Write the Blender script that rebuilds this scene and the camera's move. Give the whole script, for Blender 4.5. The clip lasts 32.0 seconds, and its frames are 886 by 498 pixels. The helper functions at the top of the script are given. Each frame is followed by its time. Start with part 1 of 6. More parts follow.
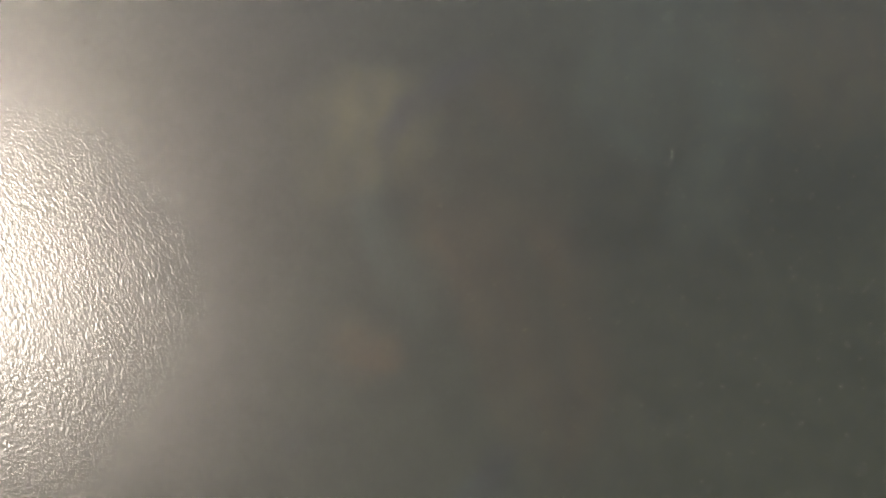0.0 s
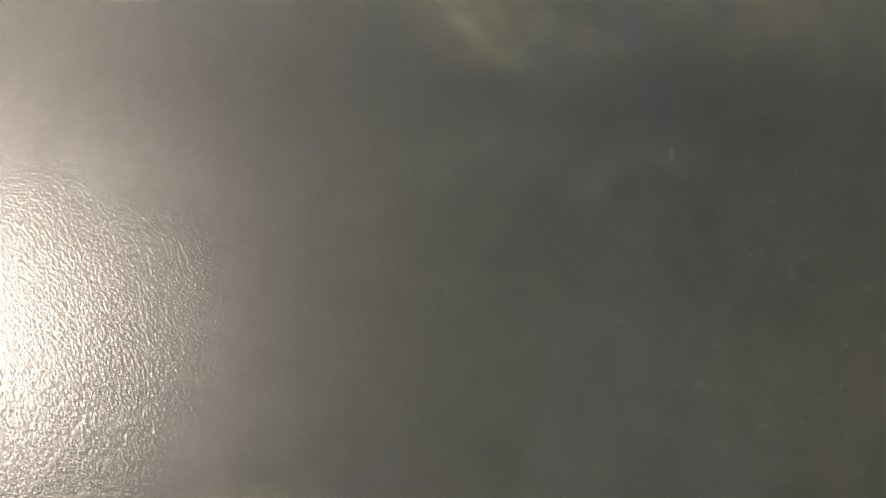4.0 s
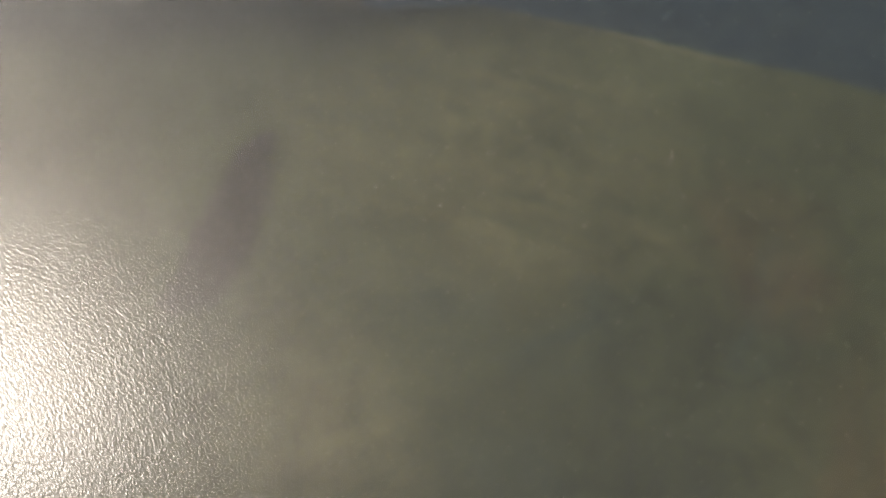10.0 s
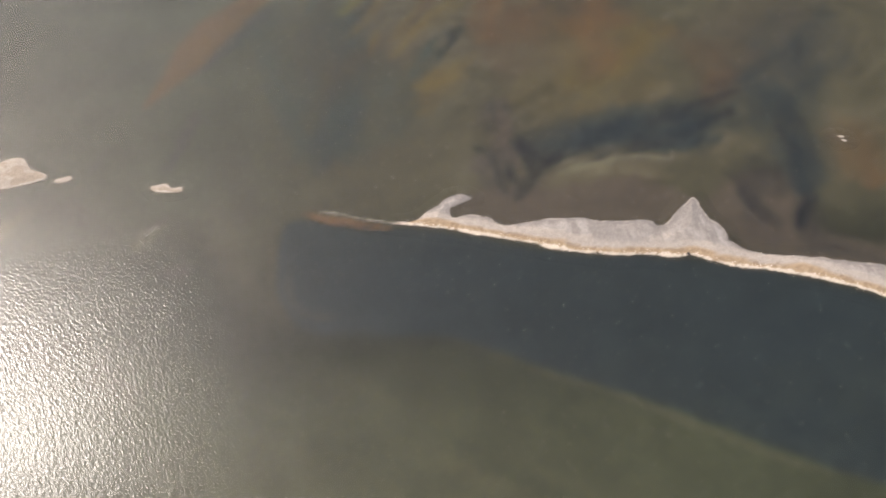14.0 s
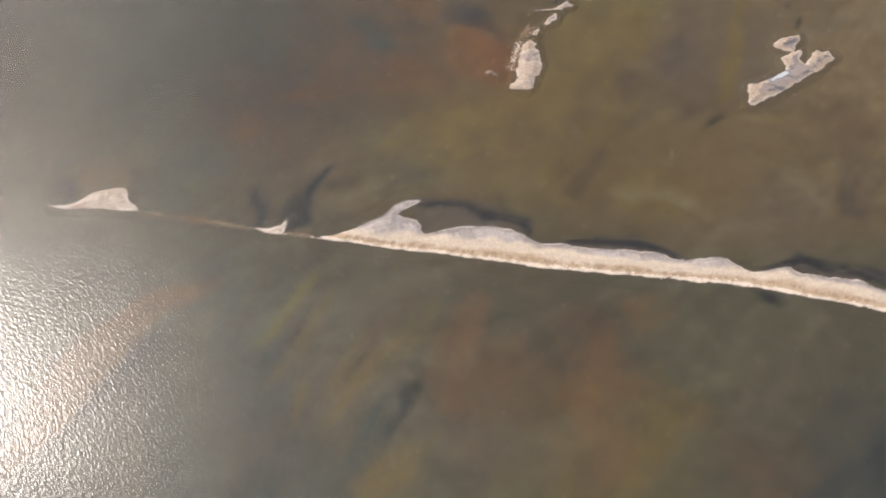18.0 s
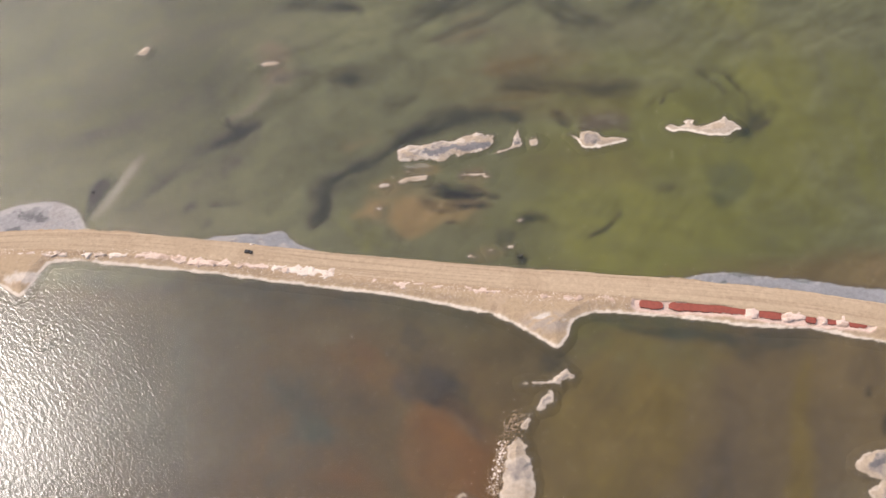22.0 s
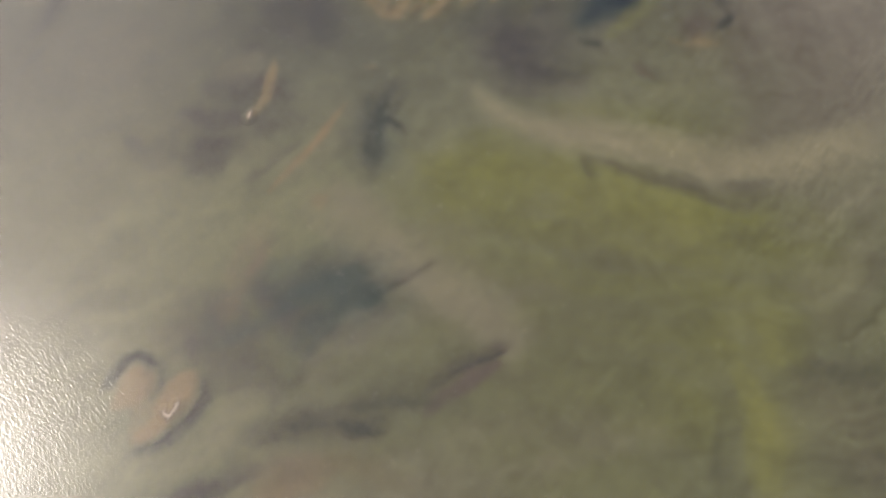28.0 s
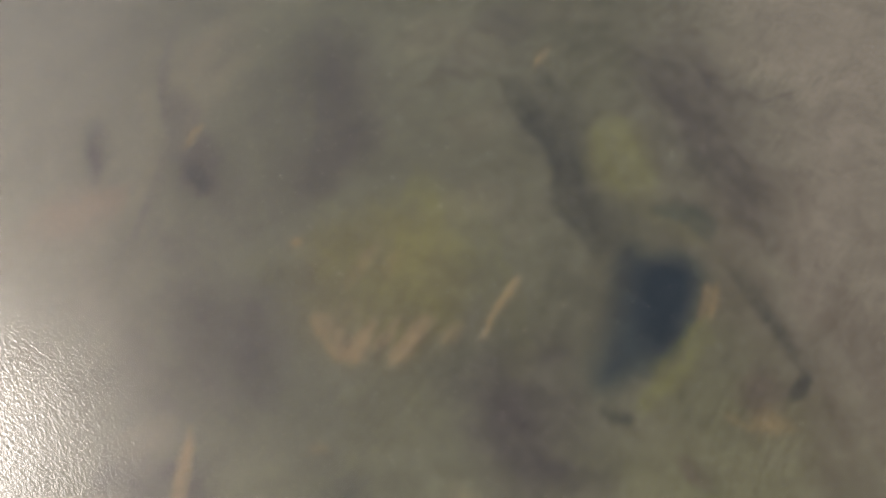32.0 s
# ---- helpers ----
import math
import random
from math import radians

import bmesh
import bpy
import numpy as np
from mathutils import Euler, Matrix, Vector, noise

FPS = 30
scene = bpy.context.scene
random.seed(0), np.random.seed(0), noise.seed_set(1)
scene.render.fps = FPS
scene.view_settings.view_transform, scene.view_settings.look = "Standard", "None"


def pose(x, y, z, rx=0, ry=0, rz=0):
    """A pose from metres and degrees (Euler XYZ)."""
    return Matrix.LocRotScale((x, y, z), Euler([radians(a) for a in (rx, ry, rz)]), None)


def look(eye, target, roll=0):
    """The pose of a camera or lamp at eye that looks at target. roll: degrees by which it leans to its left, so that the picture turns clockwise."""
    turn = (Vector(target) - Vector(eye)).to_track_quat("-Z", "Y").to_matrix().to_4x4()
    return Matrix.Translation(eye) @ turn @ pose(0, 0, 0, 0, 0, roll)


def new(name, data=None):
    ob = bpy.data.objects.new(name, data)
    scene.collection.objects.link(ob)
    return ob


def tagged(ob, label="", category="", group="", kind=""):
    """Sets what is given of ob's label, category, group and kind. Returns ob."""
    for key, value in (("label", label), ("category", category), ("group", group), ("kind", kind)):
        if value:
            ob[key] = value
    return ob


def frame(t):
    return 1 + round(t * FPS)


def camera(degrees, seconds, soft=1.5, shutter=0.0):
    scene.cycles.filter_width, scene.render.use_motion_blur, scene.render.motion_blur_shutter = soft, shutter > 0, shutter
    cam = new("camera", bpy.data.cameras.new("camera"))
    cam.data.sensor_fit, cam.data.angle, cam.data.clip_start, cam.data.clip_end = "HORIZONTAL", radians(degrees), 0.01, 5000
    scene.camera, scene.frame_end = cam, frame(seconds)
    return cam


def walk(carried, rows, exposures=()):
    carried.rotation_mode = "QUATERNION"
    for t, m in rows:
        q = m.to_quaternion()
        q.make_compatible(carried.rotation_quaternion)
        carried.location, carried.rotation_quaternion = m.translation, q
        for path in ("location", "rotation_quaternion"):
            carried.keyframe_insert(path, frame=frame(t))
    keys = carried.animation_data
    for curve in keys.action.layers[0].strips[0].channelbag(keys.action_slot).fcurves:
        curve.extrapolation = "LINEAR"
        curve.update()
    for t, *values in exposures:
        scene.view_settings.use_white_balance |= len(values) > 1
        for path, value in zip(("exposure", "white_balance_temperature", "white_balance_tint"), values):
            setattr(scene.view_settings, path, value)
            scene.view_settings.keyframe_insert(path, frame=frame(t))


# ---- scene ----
# ---------------- camera and its walk ----------------
cam = camera(58.5, 32.0)
PATH = [
    (0, 0.02, 0.03, 213.49, 31.55, -0.18, 13.26),
    (1, 0.49, 37.86, 213.79, 31.43, 0.84, 11.86),
    (2, 0.93, 75.68, 214.08, 31.46, 1.84, 10.60),
    (3, 1.27, 113.53, 214.33, 31.53, 2.66, 9.59),
    (4, 1.51, 151.45, 214.53, 31.72, 3.35, 8.75),
    (5, 1.67, 189.37, 214.67, 32.12, 4.23, 8.06),
    (6, 1.82, 227.24, 214.76, 32.53, 5.20, 7.40),
    (7, 1.98, 265.03, 214.78, 32.88, 6.07, 6.70),
    (8, 2.12, 302.74, 214.73, 33.36, 6.87, 6.21),
    (9, 2.25, 340.36, 214.59, 33.14, 7.23, 5.70),
    (10, 2.32, 377.94, 214.39, 33.02, 7.26, 4.91),
    (11, 2.16, 415.46, 214.11, 32.73, 7.62, 4.55),
    (12, 1.89, 453.05, 213.80, 32.70, 7.91, 4.30),
    (13, 1.63, 490.71, 213.44, 32.56, 7.68, 3.97),
    (14, 1.44, 528.41, 213.08, 32.67, 7.61, 3.63),
    (15, 1.26, 566.11, 212.75, 32.36, 7.54, 3.60),
    (16, 1.10, 603.90, 212.45, 32.08, 7.07, 3.48),
    (17, 0.97, 641.80, 212.18, 32.11, 6.83, 3.33),
    (18, 0.90, 679.79, 211.92, 32.25, 6.49, 2.98),
    (19, 0.95, 717.86, 211.73, 32.39, 6.95, 1.82),
    (20, 1.09, 755.93, 211.61, 32.22, 7.07, 1.12),
    (21, 1.32, 794.04, 211.61, 32.29, 6.42, 1.02),
    (22, 1.67, 832.20, 211.68, 32.54, 6.12, 1.29),
    (23, 2.18, 870.40, 211.79, 32.71, 5.85, 1.15),
    (24, 2.92, 908.55, 211.95, 32.95, 6.13, 0.58),
    (25, 3.82, 946.61, 212.15, 32.92, 6.11, 0.41),
    (26, 4.78, 984.57, 212.35, 32.54, 6.36, 0.49),
    (27, 5.87, 1022.48, 212.56, 32.24, 6.36, 0.43),
    (28, 7.17, 1060.38, 212.76, 32.51, 6.38, -0.17),
    (29, 8.62, 1098.22, 212.94, 32.28, 6.40, -0.74),
    (30, 10.17, 1136.03, 213.06, 32.05, 6.46, -1.33),
    (31, 11.78, 1173.84, 213.18, 31.77, 6.28, -1.58),
    (32, 13.47, 1211.67, 213.30, 31.49, 6.61, -2.02),
]
EXPOSURES = [(0, 0.78, 6900, 15), (3, 0.72, 6900, 15), (6, 0.60, 6900, 14), (9, 0.42, 6800, 14), (12, 0.22, 6700, 13), (18, 0.12, 6500, 15), (25, 0.2, 6500, 15), (28, 0.14, 6500, 14), (32, 0.08, 6500, 14)]
walk(cam, [(row[0], pose(*row[1:])) for row in PATH], EXPOSURES)

# ---------------- light ----------------
SUN_WAY = Vector((-0.925, 0.34, 1.0)).normalized()
world = bpy.data.worlds.new("sky")
scene.world = world
world.use_nodes = True
world.cycles.sampling_method = "NONE"
wn = world.node_tree.nodes
sky = wn.new("ShaderNodeTexSky")
sky.sky_type = "NISHITA"
sky.sun_disc = False
sky.sun_elevation = math.asin(SUN_WAY.z)
sky.sun_rotation = math.atan2(SUN_WAY.x, SUN_WAY.y)
sky.dust_density = 6.0
sky.ozone_density = 2.0
wn["Background"].inputs["Strength"].default_value = 0.15
world.node_tree.links.new(sky.outputs["Color"], wn["Background"].inputs["Color"])

sun = new("sun", bpy.data.lights.new("sun", "SUN"))
sun.data.energy = 3.4
sun.data.angle = radians(0.53)
sun.data.color = (1.0, 0.93, 0.84)
sun.matrix_world = look(SUN_WAY * 400, (0, 0, 0))


# ---------------- materials ----------------
class Nodes:
    """A node material under construction."""

    def __init__(self, name):
        self.mat = bpy.data.materials.new(name)
        self.mat.use_nodes = True
        self.tree = self.mat.node_tree
        self.out = self.tree.nodes["Material Output"]
        self.bsdf = self.tree.nodes["Principled BSDF"]

    def add(self, kind, **inputs):
        n = self.tree.nodes.new(kind)
        for key, value in inputs.items():
            self.put(n.inputs[key.replace("_", " ")], value)
        return n

    def put(self, socket, value):
        if isinstance(value, bpy.types.NodeSocket):
            self.tree.links.new(value, socket)
        else:
            socket.default_value = value

    def math(self, op, a, b=0.0):
        n = self.tree.nodes.new("ShaderNodeMath")
        n.operation = op
        self.put(n.inputs[0], a)
        self.put(n.inputs[1], b)
        return n.outputs[0]

    def mapped(self, scale, turn=0.0, source="Object"):
        co = self.tree.nodes.new("ShaderNodeTexCoord")
        m = self.add("ShaderNodeMapping", Vector=co.outputs[source], Rotation=(0, 0, radians(turn)))
        return self.add("ShaderNodeMapping", Vector=m.outputs[0], Scale=scale).outputs[0]

    def noise(self, vector, scale, detail=3.0, rough=0.55, distortion=0.0):
        return self.add("ShaderNodeTexNoise", Vector=vector, Scale=scale, Detail=detail, Roughness=rough, Distortion=distortion).outputs["Fac"]

    def span(self, value, lo, hi, a=0.0, b=1.0):
        n = self.add("ShaderNodeMapRange", Value=value)
        for key, v in (("From Min", lo), ("From Max", hi), ("To Min", a), ("To Max", b)):
            n.inputs[key].default_value = v
        return n.outputs[0]

    def mix(self, fac, a, b, how="MIX"):
        n = self.tree.nodes.new("ShaderNodeMix")
        n.data_type, n.blend_type = "RGBA", how
        self.put(n.inputs[0], fac)
        self.put(n.inputs[6], a)
        self.put(n.inputs[7], b)
        return n.outputs[2]

    def bump(self, height, strength, distance, normal=None):
        n = self.add("ShaderNodeBump", Height=height, Strength=strength, Distance=distance)
        if normal is not None:
            self.put(n.inputs["Normal"], normal)
        return n.outputs[0]


def bed_material():
    """Mud, weed and salt on the bottom of the lake: the colour of each place with clouds and grain over it."""
    m = Nodes("lake_bed_sediment")
    base = m.add("ShaderNodeVertexColor")
    base.layer_name = "sediment"
    at = m.mapped((1, 1, 1))
    cloud = m.noise(at, 0.09, 6.0, 0.6, 0.8)
    grain = m.noise(at, 0.9, 4.0, 0.6)
    streak = m.noise(m.mapped((0.35, 0.06, 1), 37), 1.0, 5.0, 0.6, 1.2)
    where = m.math("MULTIPLY", m.span(m.noise(at, 0.022, 2.0), 0.4, 0.65), m.span(m.add("ShaderNodeSeparateXYZ", Vector=at).outputs["Y"], 600.0, 690.0, 0.25, 1.0))
    fibre = m.noise(m.mapped((1.1, 0.16, 1), 44), 1.0, 4.0, 0.6, 1.5)
    k = m.math("MULTIPLY", m.span(cloud, 0.3, 0.7, 0.86, 1.14), m.span(grain, 0.3, 0.7, 0.95, 1.05))
    k = m.math("MULTIPLY", k, m.math("ADD", 1.0, m.math("MULTIPLY", m.span(streak, 0.3, 0.7, -0.13, 0.13), where)))
    k = m.math("MULTIPLY", k, m.math("ADD", 1.0, m.math("MULTIPLY", m.span(fibre, 0.3, 0.7, -0.05, 0.05), where)))
    m.put(m.bsdf.inputs["Base Color"], m.mix(1.0, base.outputs["Color"], m.add("ShaderNodeCombineColor", Red=k, Green=k, Blue=k).outputs[0], "MULTIPLY"))
    m.bsdf.inputs["Roughness"].default_value = 0.9
    m.bsdf.inputs["Specular IOR Level"].default_value = 0.1
    return m.mat


def water_material():
    """Clear brine with wind ripples: gloss by the Fresnel law over what lies below."""
    m = Nodes("rippled_water")
    m.tree.nodes.remove(m.bsdf)
    at = m.mapped((1, 1, 1))
    swell = m.noise(m.mapped((1.08, 0.40, 1), -54), 1.0, 0.0, 0.5, 0.6)
    chop = m.noise(m.mapped((1.85, 0.80, 1), -44), 1.0, 0.0, 0.5, 0.5)
    calm = m.span(m.noise(at, 0.012, 3.0, 0.5), 0.3, 0.7, 0.8, 1.1)
    place = m.add("ShaderNodeSeparateXYZ", Vector=at)
    east, north = place.outputs["X"], place.outputs["Y"]
    calm = m.math("MULTIPLY", calm, m.span(north, 350.0, 850.0, 1.0, 0.78))
    # the wind is broken behind the causeway and freshens again farther north
    lee = m.math("ADD", north, m.math("MULTIPLY", east, 0.155))
    calm = m.math("MULTIPLY", calm, m.math("MAXIMUM", m.span(lee, 952.0, 960.0, 1.0, 0.22), m.span(lee, 1020.0, 1150.0, 0.0, 0.75)))
    h = m.math("ADD", m.math("MULTIPLY", swell, 0.11), m.math("MULTIPLY", chop, 0.077))
    n = m.bump(m.math("MULTIPLY", h, calm), 1.0, 1.0)
    gloss = m.add("ShaderNodeBsdfAnisotropic", Roughness=m.span(north, 350.0, 850.0, 0.275, 0.265), Normal=n)
    gloss.distribution = "BECKMANN"
    gloss.inputs["Color"].default_value = (1, 1, 1, 1)
    # the finest ripples spread a part of the gloss wide
    wide = m.add("ShaderNodeBsdfAnisotropic", Roughness=0.46)
    wide.inputs["Color"].default_value = (1, 1, 1, 1)
    shine = m.add("ShaderNodeMixShader", Fac=0.34)
    m.put(shine.inputs[1], gloss.outputs[0])
    m.put(shine.inputs[2], wide.outputs[0])
    clear = m.add("ShaderNodeBsdfTransparent")
    clear.inputs["Color"].default_value = (0.93, 0.96, 0.93, 1)
    fres = m.add("ShaderNodeFresnel", IOR=1.38)
    both = m.add("ShaderNodeMixShader", Fac=fres.outputs[0])
    m.put(both.inputs[1], clear.outputs[0])
    m.put(both.inputs[2], shine.outputs[0])
    m.put(m.out.inputs["Surface"], both.outputs[0])
    return m.mat


def sand_material():
    """Dry sand, salt crust and wet mud, by the colour of each place, with grain, lumps and crust."""
    m = Nodes("sand_and_salt")
    base = m.add("ShaderNodeVertexColor")
    base.layer_name = "sediment"
    at = m.mapped((1, 1, 1))
    lumps = m.noise(at, 0.8, 5.0, 0.65, 0.5)
    grain = m.noise(at, 5.0, 3.0, 0.6)
    k = m.math("MULTIPLY", m.span(lumps, 0.3, 0.7, 0.86, 1.12), m.span(grain, 0.3, 0.7, 0.91, 1.09))
    m.put(m.bsdf.inputs["Base Color"], m.mix(1.0, base.outputs["Color"], m.add("ShaderNodeCombineColor", Red=k, Green=k, Blue=k).outputs[0], "MULTIPLY"))
    m.put(m.bsdf.inputs["Normal"], m.bump(m.math("ADD", lumps, m.math("MULTIPLY", grain, 0.25)), 0.7, 0.25))
    m.bsdf.inputs["Roughness"].default_value = 0.92
    m.bsdf.inputs["Specular IOR Level"].default_value = 0.15
    return m.mat


def plain_material(name, colour, rough, metal=0.0, vary=0.12, scale=6.0, spec=0.5):
    m = Nodes(name)
    v = m.noise(m.mapped((1, 1, 1)), scale, 4.0, 0.6)
    k = m.span(v, 0.3, 0.7, 1 - vary, 1 + vary)
    m.put(m.bsdf.inputs["Base Color"], m.mix(1.0, (*colour, 1), m.add("ShaderNodeCombineColor", Red=k, Green=k, Blue=k).outputs[0], "MULTIPLY"))
    m.bsdf.inputs["Roughness"].default_value = rough
    m.bsdf.inputs["Metallic"].default_value = metal
    m.bsdf.inputs["Specular IOR Level"].default_value = spec
    return m.mat


BED = bed_material()
WATER = water_material()
SAND = sand_material()
RED_BRINE = plain_material("red_brine", (0.235, 0.062, 0.040), 0.35, vary=0.15, scale=0.8)
CRUST = plain_material("salt_crust", (0.66, 0.56, 0.47), 0.9, vary=0.15, scale=2.0)
CAR_PAINT = plain_material("dark_car_paint", (0.012, 0.012, 0.014), 0.35)
CAR_GLASS = plain_material("dark_glass", (0.01, 0.012, 0.015), 0.08)
RUBBER = plain_material("tyre_rubber", (0.02, 0.02, 0.02), 0.85)
STEEL = plain_material("dull_steel", (0.35, 0.35, 0.36), 0.4, 1.0)
BROWN_CRUST = plain_material("brown_crust", (0.30, 0.215, 0.135), 0.9, vary=0.3, scale=1.5)
FLECK_WHITE = plain_material("fleck_white", (0.72, 0.70, 0.66), 0.7, vary=0.1)
STONE = plain_material("pale_stone", (0.45, 0.40, 0.34), 0.9, vary=0.2, scale=3.0)
DARK_STONE = plain_material("dark_stone", (0.06, 0.055, 0.05), 0.9, vary=0.25, scale=3.0)

# ---------------- sums on arrays ----------------
RNG = np.random.RandomState(7)
LATTICE = RNG.rand(256, 256)


def smooth(a, b, x):
    t = np.clip((x - a) / (b - a), 0, 1)
    return t * t * (3 - 2 * t)


def value_noise(x, y):
    i, j = np.floor(x).astype(int), np.floor(y).astype(int)
    u, v = x - i, y - j
    u, v = u * u * (3 - 2 * u), v * v * (3 - 2 * v)
    i0, i1, j0, j1 = i & 255, (i + 1) & 255, j & 255, (j + 1) & 255
    low = LATTICE[i0, j0] * (1 - u) + LATTICE[i1, j0] * u
    high = LATTICE[i0, j1] * (1 - u) + LATTICE[i1, j1] * u
    return (low * (1 - v) + high * v) * 2 - 1


def fbm(x, y, size, octaves=4, gain=0.5, shift=0.0):
    """Layered noise from -1 to 1, whose largest lumps are size metres wide."""
    total, amount = 0.0, 1.0
    for n in range(octaves):
        total = total + amount * value_noise(x / size * 2**n + 17.3 * n + shift, y / size * 2**n + 5.1 * n - shift)
        amount *= gain
    return total


def rounded(points, closed, steps=6):
    """Points along a Catmull-Rom curve."""
    p = np.array(points, float)
    n = len(p)
    out = []
    for k in range(n if closed else n - 1):
        if closed:
            a, b, c, d = p[k - 1], p[k], p[(k + 1) % n], p[(k + 2) % n]
        else:
            a, b, c, d = p[max(k - 1, 0)], p[k], p[k + 1], p[min(k + 2, n - 1)]
        for t in np.arange(steps) / steps:
            out.append(0.5 * (2 * b + (c - a) * t + (2 * a - 5 * b + 4 * c - d) * t * t + (3 * b - 3 * c + d - a) * t**3))
    if not closed:
        out.append(p[-1])
    return np.array(out)


def line_distance(x, y, line):
    """Distance of each place to a line of points, and how far along it the nearest place is, from 0 to 1."""
    best, along = np.full(x.shape, 1e9), np.zeros(x.shape)
    n = len(line) - 1
    for k in range(n):
        (ax, ay), (bx, by) = line[k], line[k + 1]
        dx, dy = bx - ax, by - ay
        t = np.clip(((x - ax) * dx + (y - ay) * dy) / (dx * dx + dy * dy + 1e-9), 0, 1)
        d = np.hypot(x - ax - t * dx, y - ay - t * dy)
        near = d < best
        best = np.where(near, d, best)
        along = np.where(near, (k + t) / n, along)
    return best, along


def inside_depth(x, y, ring):
    """Signed distance to a closed line: positive inside."""
    d, _ = line_distance(x, y, np.vstack([ring, ring[:1]]))
    odd = np.zeros(x.shape, bool)
    for (ax, ay), (bx, by) in zip(ring, np.roll(ring, -1, axis=0)):
        if ay != by:
            odd ^= ((ay > y) != (by > y)) & (x < (bx - ax) * (y - ay) / (by - ay) + ax)
    return np.where(odd, d, -d)


def sheet(name, xs, ys, z, colours, material, keep=None):
    """A mesh over a grid of places, with a colour at each, without the squares that are not kept."""
    gx, gy = np.meshgrid(xs, ys) if np.ndim(xs) == 1 else (xs, ys)
    ny, nx = gx.shape
    co = np.stack([gx, gy, z], -1).reshape(-1, 3)
    i = np.arange(nx * ny).reshape(ny, nx)
    quads = np.stack([i[:-1, :-1], i[:-1, 1:], i[1:, 1:], i[1:, :-1]], -1).reshape(-1, 4)
    if keep is not None:
        k = keep.ravel()
        quads = quads[k[quads].any(1)]
        used = np.unique(quads)
        place = np.zeros(nx * ny, int)
        place[used] = np.arange(len(used))
        co, quads = co[used], place[quads]
        colours = colours.reshape(-1, 3)[used]
    me = bpy.data.meshes.new(name)
    me.vertices.add(len(co))
    me.vertices.foreach_set("co", co.astype(np.float32).ravel())
    me.loops.add(quads.size)
    me.loops.foreach_set("vertex_index", quads.astype(np.int32).ravel())
    me.polygons.add(len(quads))
    me.polygons.foreach_set("loop_start", np.arange(0, quads.size, 4, dtype=np.int32))
    me.polygons.foreach_set("use_smooth", np.ones(len(quads), bool))
    me.update(calc_edges=True)
    layer = me.color_attributes.new("sediment", "FLOAT_COLOR", "POINT")
    rgba = np.ones((len(co), 4), np.float32)
    rgba[:, :3] = colours.reshape(-1, 3)
    layer.data.foreach_set("color", rgba.ravel())
    me.materials.append(material)
    return new(name, me)


def part(name, bm, material, parent, label=""):
    """Links a bmesh as one mesh object under a thing."""
    me = bpy.data.meshes.new(name)
    bm.to_mesh(me)
    bm.free()
    me.materials.append(material)
    ob = new(name, me)
    ob.parent = parent
    if label:
        tagged(ob, label)
    return ob


def blend(base, colour, amount):
    return base + (np.array(colour) - base) * amount[..., None]


# ---------------- the bed of the lake ----------------
COLOURS = {
    "deep": (0.029, 0.032, 0.022), "olive": (0.128, 0.120, 0.071), "teal": (0.058, 0.072, 0.062),
    "rust": (0.105, 0.072, 0.043), "rustb": (0.165, 0.100, 0.052), "dark": (0.032, 0.033, 0.034),
    "blue": (0.036, 0.046, 0.050), "plum": (0.066, 0.056, 0.054), "sand": (0.20, 0.165, 0.11),
    "sandw": (0.19, 0.165, 0.12), "sandb": (0.23, 0.17, 0.10), "mud": (0.110, 0.088, 0.070), "silt_haze": (0.225, 0.195, 0.162),
    "ochre": (0.160, 0.118, 0.046), "brown": (0.134, 0.096, 0.046), "green": (0.158, 0.153, 0.053),
    "lime": (0.198, 0.188, 0.064), "pink": (0.20, 0.15, 0.11), "hole": (0.020, 0.028, 0.036), "sandg": (0.240, 0.212, 0.142), "russet": (0.170, 0.085, 0.034), "shade": (0.047, 0.044, 0.036), "streak": (0.30, 0.27, 0.225), "umber": (0.070, 0.052, 0.034), "orange": (0.27, 0.18, 0.09), "white": (0.5, 0.46, 0.42),
}
bed_x = np.concatenate([[-4500, -2500, -1400, -900], np.arange(-700, -285, 6.0), np.arange(-285, 190, 1.0), np.arange(190, 620, 6.0), [800, 1400, 2500, 4500]])
bed_y = np.concatenate([[-4000, -2000, -1000, -400, -100, 0, 30], np.arange(44, 1470, 1.0), [1520, 1600, 1800, 2300, 3200, 5000]])
BX, BY = np.meshgrid(bed_x, bed_y)
# places pushed about a little, so that the sediment has ragged, wind-drawn edges
WX = BX + 3.0 * fbm(BX, BY, 34, 4) + 0.9 * fbm(BX, BY, 5, 2, shift=3)
WY = BY + 3.0 * fbm(BX, BY, 34, 4, shift=40) + 0.9 * fbm(BX, BY, 5, 2, shift=51)
# broad ground colours from south to north
bed = np.zeros(BX.shape + (3,)) + COLOURS["deep"]
bed = blend(bed, (0.100, 0.106, 0.062), 0.5 * smooth(330, 470, WY) * smooth(640, 600, WY))
bed = blend(bed, (0.096, 0.086, 0.056), smooth(655, 690, WY))
bed = blend(bed, (0.100, 0.078, 0.043), smooth(805, 835, WY))
bed = blend(bed, (0.165, 0.122, 0.070), smooth(0, 60, WX) * smooth(800, 830, WY))
bed = blend(bed, (0.150, 0.144, 0.085), smooth(955, 965, WY))
bed = blend(bed, (0.156, 0.150, 0.088), smooth(1040, 1110, WY))
bed = blend(bed, (0.122, 0.116, 0.083), smooth(1200, 1300, WY))
bed = blend(bed, COLOURS["teal"], 0.5 * smooth(-40, -150, WX) * smooth(655, 690, WY) * smooth(960, 940, WY))
